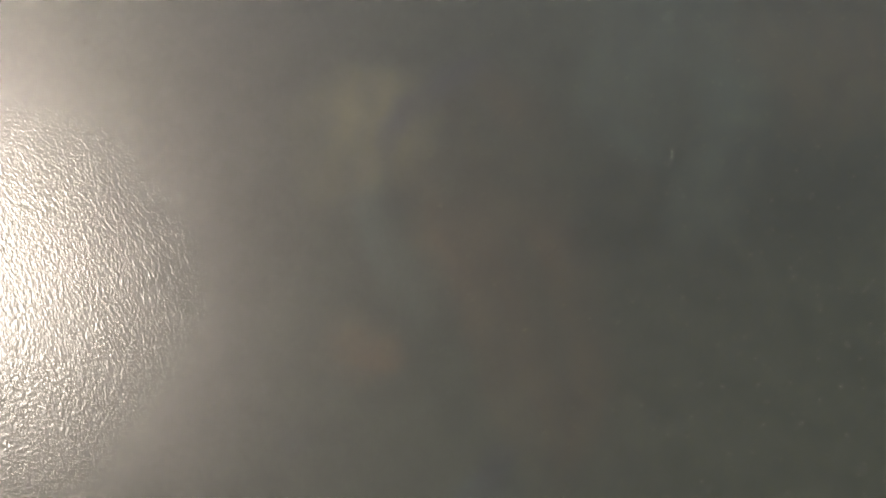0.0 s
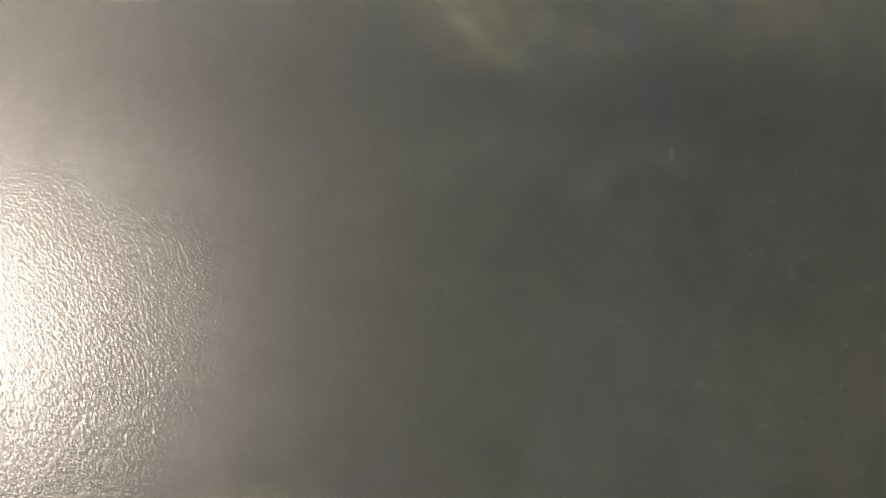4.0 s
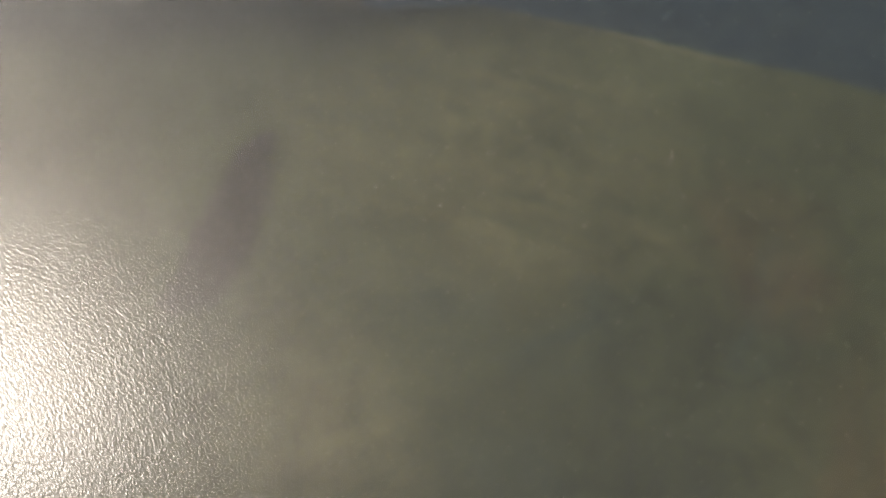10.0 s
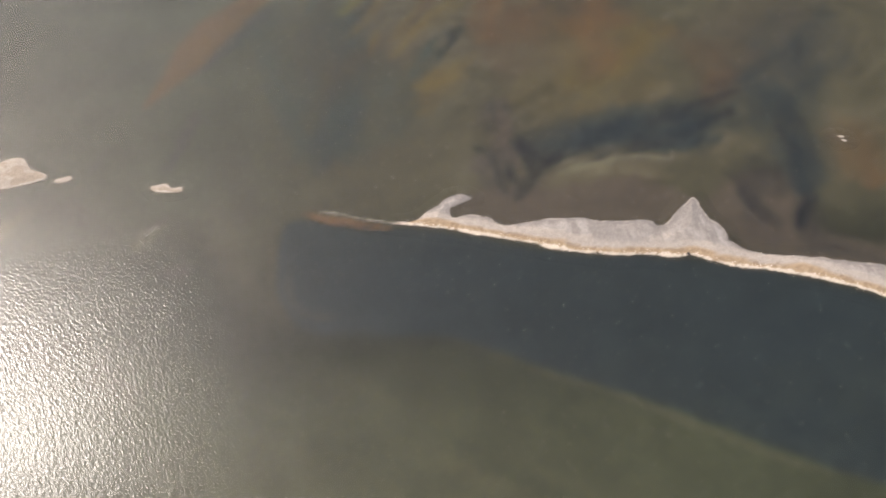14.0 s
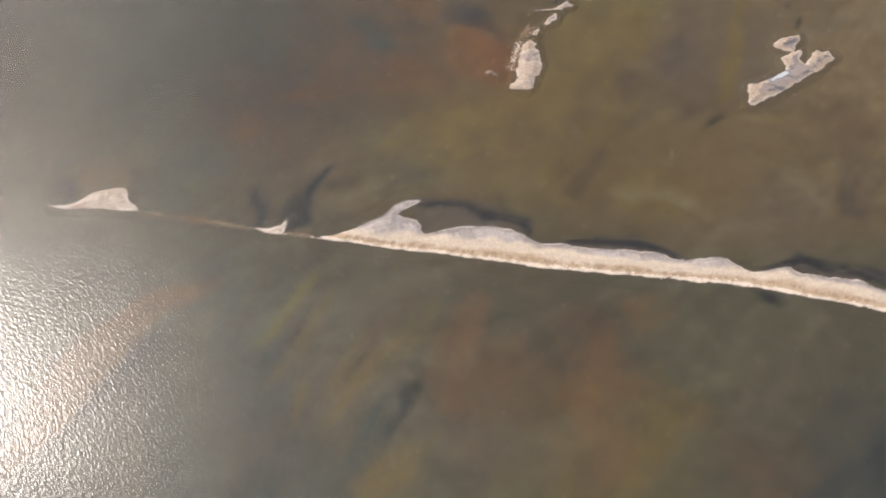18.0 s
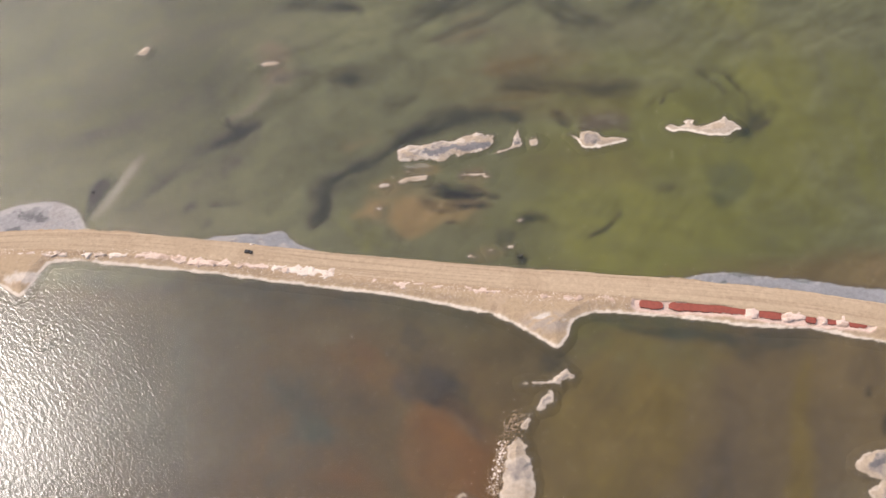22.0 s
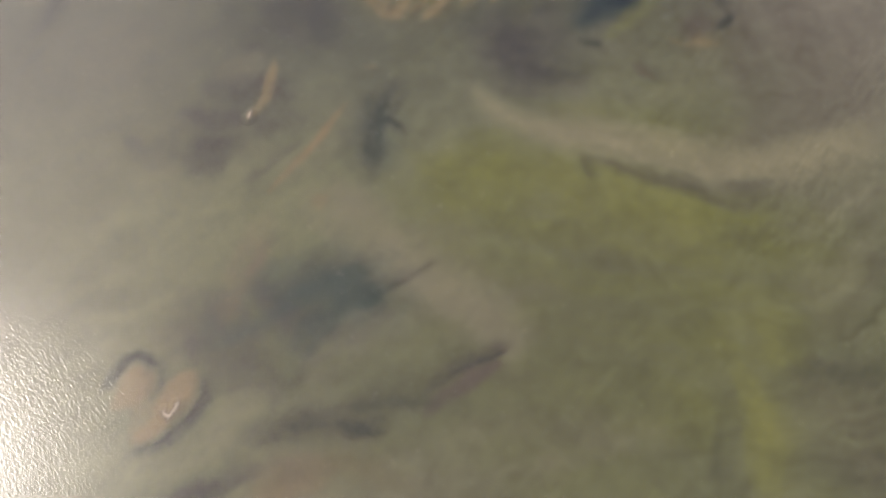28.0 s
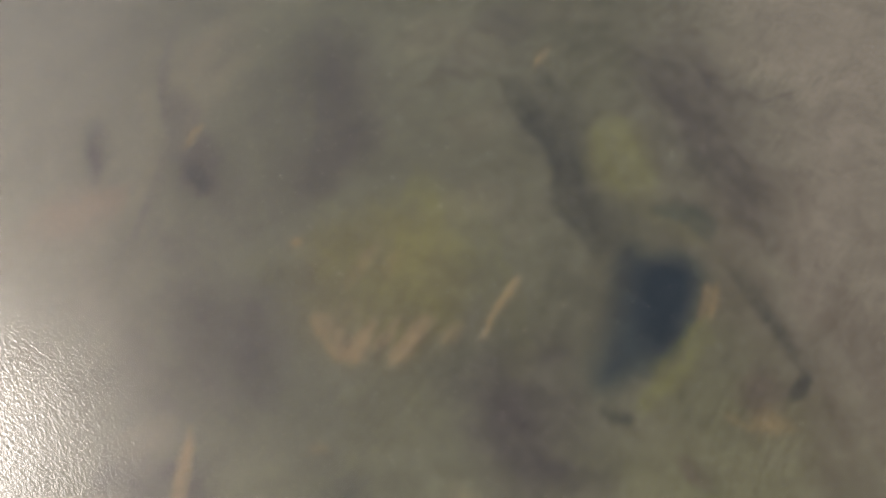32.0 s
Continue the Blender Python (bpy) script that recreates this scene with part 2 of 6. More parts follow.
bed = bed * (1 + 0.16 * fbm(WX, WY, 60, 4))[..., None]
# wisps of weed drawn out by the wind, mostly in the green water in the north
ux, uy = WX + 14 * fbm(WX, WY, 70, 3, shift=120), WY + 14 * fbm(WX, WY, 70, 3, shift=150)
wisp = np.abs(fbm(ux * 0.5, uy, 26, 4, 0.55, 33))
bed = blend(bed, COLOURS["dark"], 0.12 * smooth(0.34, 0.0, wisp) * (0.35 + 0.65 * smooth(955, 985, WY)) * smooth(1230, 1150, WY) * smooth(640, 700, WY))
bed = blend(bed, COLOURS["sandw"], 0.22 * smooth(0.35, 0.75, fbm(ux * 0.6, uy, 30, 4, 0.55, 88)) * smooth(640, 700, WY))
thread = np.abs(fbm(ux * 0.35 + uy * 0.3, uy - ux * 0.3, 13, 4, 0.6, 57))
bed = blend(bed, COLOURS["dark"], 0.1 * smooth(0.2, 0.0, thread) * smooth(1200, 1120, WY) * smooth(0.0, 0.5, fbm(WX, WY, 60, 2, shift=14)) * smooth(955, 985, WY))
# pale silt in the north, its tone raised to carry the far haze
bed = blend(bed, COLOURS["silt_haze"], 0.8 * smooth(50, 130, WX) * smooth(1150, 1300, WY))
bed = blend(bed, COLOURS["silt_haze"], 0.35 * smooth(-60, -170, WX) * smooth(1040, 1150, WY))
# fine hair of sediment combed by the current, from south-west to north-east
cx, cy = (ux * 0.87 + uy * 0.5), (uy * 0.87 - ux * 0.5)
hair = fbm(cx * 0.11, cy, 5.0, 4, 0.62, 411)
bed = bed * (1 + 0.17 * hair * smooth(670, 720, WY) * (1 - 0.65 * smooth(1180, 1260, WY)) * (0.4 + 0.6 * smooth(-0.3, 0.5, fbm(WX, WY, 80, 2, shift=420))))[..., None]
drift = 0.62 + 0.38 * fbm(WX * 0.9 + WY * 0.42, (WY * 0.9 - WX * 0.42) * 0.25, 7, 3, shift=9)


def stroke(width, key, amount, *points):
    """Sediment of one colour laid along a bent line, thick in the middle and thin at its ends and edges."""
    global bed
    line = rounded(points, False, 5)
    reach = width * 1.3 + 6
    i0, i1 = np.searchsorted(bed_x, [line[:, 0].min() - reach, line[:, 0].max() + reach])
    j0, j1 = np.searchsorted(bed_y, [line[:, 1].min() - reach, line[:, 1].max() + reach])
    if i1 <= i0 or j1 <= j0:
        return
    x, y = WX[j0:j1, i0:i1], WY[j0:j1, i0:i1]
    push = min(1.0, width / 7)
    x = BX[j0:j1, i0:i1] + (x - BX[j0:j1, i0:i1]) * push
    y = BY[j0:j1, i0:i1] + (y - BY[j0:j1, i0:i1]) * push
    d, along = line_distance(x, y, line)
    taper = np.sin(np.pi * np.clip(along, 0.01, 0.99))
    edge = width * (0.2 + 0.8 * taper ** 0.7)
    body = smooth(1.4, 0.2, d / edge + 0.2 * fbm(x, y, max(3.0, width * 1.4), 3, 0.5, width))
    lx, ly = line[-1] - line[0]
    size = math.hypot(lx, ly) + 1e-6
    u, v = (x * lx + y * ly) / size, (y * lx - x * ly) / size
    body = body * (0.86 + 0.42 * fbm(u * 0.14, v, max(2.0, min(6.0, width * 0.5)), 4, 0.6, width + 3))
    body = body * np.clip((0.88 if width < 10 else 0.94) + (0.3 if width < 10 else 0.16) * fbm(x * 0.7 + y * 0.3, y * 0.9 - x * 0.5, max(2.5, width * 0.7), 4, 0.62, width + 7), 0.15, 1.15)
    strength = (1.45 if width < 4 else 1.2 if width < 9 or key in ("ochre", "rust", "rustb") else 1.05) * amount * body * (0.4 + 0.6 * taper ** 0.8) * (drift[j0:j1, i0:i1] * 0.7 + 0.5 if width > 4 else 1.0)
    bed[j0:j1, i0:i1] = blend(bed[j0:j1, i0:i1], COLOURS[key], np.clip(strength, 0, 1))



def strand(width, key, amount, *points):
    """Weed or silt that a current has drawn into a long band, with one crisp flank, one that feathers out, and fibres along it."""
    global bed
    line = rounded(points, False, 6)
    reach = width * 3 + 4
    i0, i1 = np.searchsorted(bed_x, [line[:, 0].min() - reach, line[:, 0].max() + reach])
    j0, j1 = np.searchsorted(bed_y, [line[:, 1].min() - reach, line[:, 1].max() + reach])
    if i1 <= i0 or j1 <= j0:
        return
    push = min(0.8, width / 8)
    x = BX[j0:j1, i0:i1] + (WX[j0:j1, i0:i1] - BX[j0:j1, i0:i1]) * push
    y = BY[j0:j1, i0:i1] + (WY[j0:j1, i0:i1] - BY[j0:j1, i0:i1]) * push
    d, along = line_distance(x, y, line)
    near = np.clip((along * (len(line) - 1)).astype(int), 0, len(line) - 2)
    way = np.diff(line, axis=0)[near]
    side = np.sign(way[..., 0] * (y - line[near, 1]) - way[..., 1] * (x - line[near, 0]))
    ends = smooth(0.0, 0.22, along) * smooth(1.0, 0.78, along)
    wide = width * (0.35 + 0.65 * ends)
    crisp, soft = smooth(0.85, 0.35, d / wide), np.exp(-((d / (wide * 1.15)) ** 2))
    body = np.where(side < 0, crisp, soft)
    length = np.linalg.norm(np.diff(line, axis=0), axis=1).sum()
    fibre = fbm(along * length * 0.12, side * d, max(1.3, width * 0.35), 4, 0.62, width * 7 + points[0][0])
    clump = fbm(x, y, max(4.0, width * 2.2), 3, 0.55, width + points[0][1])
    body = body * np.clip(0.85 + 0.45 * fibre + 0.3 * clump, 0.1, 1.25) * (0.25 + 0.75 * ends)
    bed[j0:j1, i0:i1] = blend(bed[j0:j1, i0:i1], COLOURS[key], np.clip(amount * body, 0, 1))


def fill(soft, key, amount, *points):
    """Sediment of one colour inside a closed line, with an edge that is soft over so many metres."""
    global bed
    ring = rounded(points, True, 4)
    reach = soft * 2 + 4
    i0, i1 = np.searchsorted(bed_x, [ring[:, 0].min() - reach, ring[:, 0].max() + reach])
    j0, j1 = np.searchsorted(bed_y, [ring[:, 1].min() - reach, ring[:, 1].max() + reach])
    push = min(0.7, soft / 5)
    x = BX[j0:j1, i0:i1] + (WX[j0:j1, i0:i1] - BX[j0:j1, i0:i1]) * push
    y = BY[j0:j1, i0:i1] + (WY[j0:j1, i0:i1] - BY[j0:j1, i0:i1]) * push
    body = smooth(-soft, soft, inside_depth(x, y, ring)) * (0.94 + 0.08 * fbm(x * 0.5 + y * 0.3, y * 0.9 - x * 0.5, 14, 4, 0.6, soft))
    bed[j0:j1, i0:i1] = blend(bed[j0:j1, i0:i1], COLOURS[key], np.clip(amount * body, 0, 1))


stroke(70, "green", 0.85, (-2, 981), (40, 984), (79, 977))
stroke(70, "green", 0.85, (-20, 1217), (14, 1204), (55, 1191), (92, 1186))
stroke(60, "olive", 0.50, (-99, 585), (-57, 570), (1, 547), (39, 527))
stroke(60, "brown", 0.80, (-103, 914), (-63, 899), (-25, 901), (11, 906))
stroke(60, "green", 0.70, (102, 1046), (103, 1009), (102, 975))
stroke(60, "olive", 0.70, (-28, 1182), (12, 1174), (59, 1163))
stroke(60, "olive", 0.50, (50, 1271), (72, 1274), (103, 1271))
stroke(50, "olive", 0.50, (-95, 438), (-68, 456), (-42, 470))
stroke(50, "brown", 0.70, (-80, 880), (-24, 859), (24, 857), (72, 850))
stroke(50, "green", 0.75, (38, 973), (75, 1000), (103, 1009))
stroke(45, "teal", 0.21, (51, 337), (42, 261), (35, 202))
stroke(40, "rust", 0.12, (88, 289), (93, 247), (86, 210))
stroke(40, "dark", 0.25, (58, 502), (43, 452), (49, 413))
stroke(40, "teal", 0.35, (-160, 933), (-142, 902), (-151, 870))
stroke(40, "olive", 0.60, (-96, 1101), (-46, 1107), (2, 1118))
stroke(40, "mud", 0.45, (106, 1312), (113, 1269), (99, 1238))
stroke(40, "plum", 0.35, (-73, 1387), (-61, 1357))
stroke(40, "mud", 0.50, (117, 1359), (103, 1329), (112, 1308))
stroke(38, "umber", 0.70, (-132, 945), (-106, 908), (-90, 881), (-82, 858))
stroke(36, "umber", 0.50, (-100, 926), (-74, 896), (-62, 875))
stroke(35, "rust", 0.15, (94, 468), (97, 430), (64, 383))
stroke(30, "rust", 0.10, (-45, 166), (-27, 149), (-14, 129), (0, 111))
stroke(30, "teal", 0.24, (-28, 331), (-20, 321), (-20, 308))
stroke(30, "olive", 0.45, (-61, 414), (-36, 391), (-18, 366))
stroke(30, "rust", 0.12, (87, 476), (77, 432), (79, 393))
stroke(30, "rust", 0.17, (56, 543), (61, 521), (80, 503))
stroke(30, "mud", 0.45, (66, 778), (73, 753), (59, 729))
stroke(30, "rust", 0.50, (-98, 938), (-65, 922), (-39, 894))
stroke(30, "mud", 0.50, (59, 921), (64, 894), (51, 871))
stroke(30, "teal", 0.45, (-117, 934), (-104, 919), (-114, 900))
stroke(30, "olive", 0.50, (-48, 839), (-23, 842), (1, 828))
stroke(30, "lime", 0.55, (6, 981), (30, 973), (56, 972))
stroke(30, "olive", 0.60, (-60, 969), (-18, 966), (13, 958))
stroke(30, "plum", 0.40, (-77, 1188), (-68, 1170))
stroke(30, "lime", 0.22, (-12, 1372), (-16, 1346), (-10, 1327))
stroke(34, "green", 0.36, (-38, 1363), (-24, 1336), (1, 1330))
stroke(30, "plum", 0.60, (-50, 1454), (-48, 1410), (-50, 1379))
stroke(30, "plum", 0.40, (7, 1443), (23, 1428))
stroke(30, "umber", 0.40, (-140, 887), (-111, 876), (-96, 857))
stroke(30, "umber", 0.35, (-76, 781), (-76, 753), (-83, 728))
stroke(28, "plum", 0.60, (-111, 1271), (-92, 1269), (-75, 1257))
stroke(26, "olive", 0.40, (-84, 192), (-68, 169), (-76, 142))
stroke(26, "ochre", 0.34, (-1, 766), (7, 751), (4, 736), (-14, 729))
stroke(26, "rust", 0.50, (-107, 869), (-97, 854), (-104, 839))
stroke(25, "teal", 0.35, (-64, 746), (-62, 728), (-67, 711))
stroke(25, "plum", 0.60, (-112, 1329), (-81, 1317), (-61, 1301))
stroke(24, "rust", 0.50, (-2, 790), (-1, 774), (-13, 755), (-18, 741))
stroke(22, "rust", 0.09, (-43, 207), (-21, 187), (-1, 175))
stroke(22, "teal", 0.15, (-6, 357), (0, 367), (11, 376))
stroke(22, "teal", 0.24, (-6, 455), (-9, 441), (-2, 427))
stroke(22, "lime", 0.50, (17, 1227), (41, 1217), (62, 1193))
stroke(20, "dark", 0.25, (29, 456), (24, 431), (20, 406))
stroke(20, "blue", 0.55, (50, 716), (70, 728), (84, 748), (97, 771))
stroke(20, "ochre", 0.80, (7, 885), (-10, 869), (-31, 861), (-48, 856))
stroke(20, "ochre", 0.45, (48, 853), (35, 836), (30, 823))
stroke(20, "plum", 0.50, (-112, 1247), (-92, 1243))
stroke(20, "plum", 0.50, (-6, 1294), (21, 1278), (39, 1274))
stroke(20, "mud", 0.40, (65, 1219), (93, 1230), (119, 1255))
stroke(20, "sandw", 0.45, (-89, 1469), (-99, 1433), (-99, 1406))
stroke(20, "plum", 0.45, (-105, 1361), (-74, 1322), (-69, 1303))
stroke(20, "rust", 0.25, (-12, 1046), (6, 1052), (23, 1051))
stroke(20, "umber", 0.40, (-63, 895), (-47, 874), (-53, 859))
stroke(18, "sand", 0.10, (18, 390), (14, 383), (20, 375))
stroke(18, "olive", 0.50, (-67, 868), (-51, 853), (-64, 836))
stroke(18, "green", 0.80, (-26, 1238), (-4, 1226), (17, 1223))
stroke(18, "sandw", 0.50, (-50, 1224), (-38, 1200), (-21, 1189), (-7, 1174))
stroke(18, "dark", 0.30, (-59, 1198), (-52, 1191), (-58, 1173))
stroke(18, "plum", 0.55, (-1, 1297), (17, 1297), (31, 1291))
stroke(17, "ochre", 0.80, (29, 928), (22, 912), (10, 895))
stroke(16, "teal", 0.21, (-56, 486), (-38, 493), (-18, 482))
stroke(16, "blue", 0.35, (-92, 791), (-85, 765), (-89, 738), (-99, 724))
stroke(16, "ochre", 0.60, (17, 912), (7, 889), (3, 872))
stroke(16, "mud", 0.40, (85, 1154), (99, 1134), (123, 1122))
stroke(16, "teal", 0.75, (-41, 1193), (-34, 1184), (-51, 1175))
stroke(16, "plum", 0.50, (82, 1432), (85, 1390), (88, 1342))
stroke(16, "pink", 0.50, (-151, 1366), (-132, 1375), (-120, 1382))
stroke(16, "sandw", 0.30, (-77, 1106), (-44, 1110), (-9, 1111))
stroke(15, "blue", 0.65, (-2, 711), (19, 711), (42, 715), (55, 719))
stroke(15, "rustb", 0.80, (-25, 907), (-19, 897), (-25, 889))
stroke(14, "rust", 0.12, (-56, 82), (-45, 90), (-38, 101))
stroke(14, "sandw", 0.20, (-117, 688), (-107, 666), (-94, 647), (-84, 636))
stroke(14, "rustb", 0.50, (93, 712), (99, 698), (101, 683))
stroke(14, "teal", 0.50, (-134, 763), (-119, 780), (-104, 794))
stroke(14, "rust", 0.55, (6, 792), (19, 782), (25, 766))
stroke(14, "teal", 0.40, (-147, 868), (-129, 844), (-128, 829))
stroke(14, "brown", 0.75, (30, 868), (18, 849), (8, 834))
stroke(14, "rust", 0.45, (92, 875), (96, 858), (87, 851))
stroke(14, "mud", 0.50, (61, 821), (76, 820), (89, 811))
stroke(14, "lime", 0.50, (94, 1059), (90, 1026), (94, 994))
stroke(14, "mud", 0.35, (-129, 994), (-109, 986), (-88, 984))
stroke(14, "dark", 0.18, (-24, 1070), (-8, 1081), (11, 1080))
stroke(14, "dark", 0.18, (61, 1026), (74, 1029))
stroke(14, "plum", 0.40, (-103, 1184), (-86, 1167), (-69, 1149))
stroke(14, "teal", 0.60, (-75, 1195), (-55, 1181), (-32, 1184))
stroke(14, "sandw", 0.50, (-42, 1196), (-18, 1184), (-0, 1168), (4, 1155))
stroke(14, "dark", 0.27, (23, 1422), (32, 1392), (40, 1372))
stroke(14, "plum", 0.55, (69, 1421), (71, 1377), (81, 1358))
stroke(14, "plum", 0.40, (3, 1283), (23, 1280))
stroke(14, "lime", 0.40, (50, 1390), (52, 1370), (60, 1355))
stroke(14, "olive", 0.50, (-37, 1297), (-21, 1289), (-37, 1275))
stroke(14, "teal", 0.50, (-59, 1176), (-48, 1179), (-33, 1185))
stroke(14, "pink", 0.35, (-163, 1355), (-142, 1369), (-121, 1379))
stroke(13, "blue", 0.60, (-15, 704), (5, 706), (32, 711), (62, 716), (81, 723))
stroke(13, "sandb", 0.85, (-34, 979), (-35, 986), (-25, 988))
stroke(13, "lime", 0.45, (82, 1116), (81, 1081), (88, 1059))
stroke(12, "dark", 0.35, (18, 417), (21, 397), (25, 384), (33, 370))
stroke(12, "blue", 0.50, (84, 750), (80, 720), (79, 694), (76, 685))
stroke(12, "teal", 0.50, (-80, 801), (-84, 781), (-78, 765), (-83, 753))
stroke(12, "rust", 0.40, (67, 750), (57, 736))
stroke(12, "teal", 0.50, (-65, 753), (-70, 737), (-78, 717))
stroke(12, "ochre", 0.50, (46, 926), (32, 899), (23, 883))
stroke(12, "ochre", 0.50, (17, 865), (4, 844), (-7, 831))
stroke(12, "dark", 0.21, (70, 1020), (78, 1017), (82, 1010))
stroke(12, "plum", 0.30, (-167, 1042), (-140, 1061), (-116, 1076))
stroke(12, "green", 0.50, (35, 1105), (58, 1102), (69, 1095))
stroke(12, "sandw", 0.35, (-49, 1117), (-25, 1122), (2, 1130), (31, 1132))
stroke(12, "lime", 0.35, (74, 1171), (74, 1152))
stroke(12, "dark", 0.42, (48, 1336), (48, 1317), (42, 1301))
stroke(12, "plum", 0.55, (-106, 1424), (-96, 1389), (-87, 1379))
stroke(12, "plum", 0.50, (-2, 1291), (11, 1283), (29, 1277))
stroke(12, "dark", 0.24, (-110, 900), (-99, 885), (-88, 870))
stroke(12, "dark", 0.24, (-86, 878), (-71, 867), (-66, 856))
fill(1.6, "blue", 0.93, (-91, 676), (-91, 659), (-89, 648), (-82, 639), (-73, 634), (-57, 633), (-36, 633), (-19, 628), (3, 621), (19, 615), (34, 609), (50, 603), (66, 597), (78, 592), (91, 588), (118, 581), (130, 633), (101, 643), (57, 657), (4, 663), (-49, 674), (-76, 677))
fill(4, "shade", 0.95, (-105, 568), (-115, 564), (-121, 548), (-125, 529), (-128, 511), (-127, 492), (-111, 494), (-101, 512), (-100, 532), (-101, 551))
fill(2.5, "rustb", 0.65, (-101, 803), (-112, 801), (-126, 798), (-134, 790), (-147, 779), (-153, 765), (-157, 749), (-159, 733), (-149, 744), (-140, 753), (-132, 765), (-125, 778), (-119, 789), (-108, 795))
fill(2.5, "mud", 0.85, (-28, 685), (-20, 688), (-5, 688), (12, 690), (29, 688), (39, 685), (43, 681), (33, 671), (20, 674), (1, 674), (-18, 673), (-23, 676), (-32, 677), (-34, 679))
fill(3, "mud", 0.85, (46, 680), (57, 689), (68, 692), (76, 688), (79, 678), (82, 666), (101, 662), (99, 653), (69, 660), (58, 661), (54, 667), (49, 673))
fill(1.2, "mud", 0.85, (-38, 833), (-20, 832), (-12, 828), (-4, 824), (-2, 817), (-8, 818), (-16, 821), (-28, 821), (-35, 819), (-39, 826))
fill(0.8, "plum", 0.9, (4, 812), (7, 815), (22, 817), (35, 815), (46, 807), (30, 807), (16, 811))
fill(0.8, "plum", 0.9, (66, 804), (72, 807), (79, 809), (85, 806), (90, 801), (78, 801))
fill(0.8, "plum", 0.9, (88, 803), (96, 805), (102, 802), (113, 797), (112, 795), (96, 800))
fill(5, "russet", 0.7, (-32, 918), (-21, 916), (-13, 908), (-7, 902), (-6, 893), (-11, 887), (-21, 887), (-31, 891), (-35, 902), (-34, 911))
fill(1.6, "orange", 0.75, (-42.5, 981.6), (-41.2, 987.7), (-37.1, 989.9), (-32.9, 988.8), (-28.7, 987.7), (-25.3, 987.9), (-20.5, 988.5), (-15.1, 988.3), (-12.4, 985.2), (-15, 981.5), (-19, 978.6), (-24.4, 978.8), (-28.3, 975.9), (-32.9, 973), (-36.9, 973.1), (-41.2, 977.1))
fill(7, "blue", 1, (49, 1338), (57, 1333), (66, 1332), (69, 1325), (64, 1314), (60, 1304), (50, 1296), (40, 1293), (36, 1296), (42, 1310), (46, 1325))
fill(5, "hole", 0.95, (54, 1332), (65, 1331), (68, 1325), (62, 1313), (56, 1303), (52, 1305), (50, 1317))
fill(10, "ochre", 0.22, (-50, 1356), (-15, 1359), (-2, 1328), (-10, 1311), (-27, 1307), (-43, 1312), (-51, 1324))
fill(5, "sandg", 0.8, (-7, 1269), (9, 1256), (25, 1247), (59, 1241), (87, 1230), (105, 1230), (124, 1235), (119, 1216), (92, 1213), (70, 1216), (49, 1225), (24, 1235), (8, 1245), (-2, 1257))
fill(8, "sandg", 0.35, (-54, 1224), (-44, 1218), (-31, 1203), (-13, 1188), (-1, 1176), (6, 1157), (3, 1151), (-5, 1167), (-20, 1180), (-40, 1194), (-50, 1207))
fill(1.2, "sandb", 0.8, (-116.6, 1147.9), (-115.2, 1155.1), (-111.8, 1160.9), (-106.1, 1159.4), (-103.8, 1153.4), (-107, 1150), (-111.8, 1147.7))
fill(1.2, "sandb", 0.8, (-107, 1138.8), (-102.9, 1143.8), (-101.1, 1152.6), (-96.9, 1158.2), (-91.9, 1158.3), (-90.9, 1152.4), (-94.3, 1148), (-97.5, 1141.1), (-103.1, 1136.3))
fill(1.3, "dark", 0.9, (-71, 848), (-73, 843), (-76, 837), (-77, 830), (-75, 823), (-78, 822), (-83, 822), (-80, 829), (-79, 837), (-75, 844))
fill(1, "dark", 0.85, (-98, 836), (-95, 831), (-92, 827), (-91, 823), (-94, 823), (-95, 828))
fill(1.2, "plum", 0.9, (-40, 834), (-27, 833), (-17, 828), (-7, 825), (-2, 825), (-1, 820), (-3, 819), (-5, 823), (-17, 825), (-27, 830), (-37, 831))
fill(0.8, "streak", 0.8, (-135, 1013), (-139, 1011), (-144, 998), (-147, 987), (-144, 989), (-139, 1002))
fill(1, "dark", 0.7, (-151, 1001), (-147, 1003), (-145, 999), (-147, 989), (-149, 983), (-150, 991))
stroke(11, "dark", 0.25, (25, 1401), (34, 1382), (39, 1363), (45, 1345), (54, 1335))
stroke(10, "plum", 0.35, (-123, 711), (-111, 690), (-106, 676))
stroke(10, "rustb", 0.40, (63, 734), (56, 727), (51, 726))
stroke(10, "blue", 0.50, (-74, 729), (-78, 714), (-81, 700))
stroke(10, "ochre", 0.50, (36, 914), (29, 903), (13, 895))
stroke(10, "pink", 0.40, (-93, 1052), (-83, 1054))
stroke(10, "pink", 0.40, (-77, 1111), (-64, 1119), (-49, 1122))
stroke(10, "sandb", 0.30, (-7, 1047), (9, 1054), (32, 1051))
stroke(10, "pink", 0.35, (-184, 1184), (-164, 1172), (-161, 1186))
stroke(10, "sandw", 0.40, (-64, 1213), (-53, 1218), (-46, 1208))
stroke(10, "teal", 0.70, (-44, 1264), (-39, 1245), (-41, 1231))
stroke(10, "dark", 0.36, (63, 1342), (71, 1343), (75, 1338))
stroke(10, "lime", 0.35, (82, 1079), (80, 1043), (88, 1026))
stroke(10, "lime", 0.35, (69, 1112), (79, 1092), (69, 1059))
stroke(10, "sandw", 0.35, (7, 1253), (27, 1244), (52, 1243))
stroke(10, "dark", 0.18, (81, 1162), (91, 1157), (105, 1147))
stroke(10, "plum", 0.40, (-120, 1265), (-102, 1257))
stroke(10, "russet", 0.35, (-84, 892), (-70, 899), (-48, 891), (-37, 881))
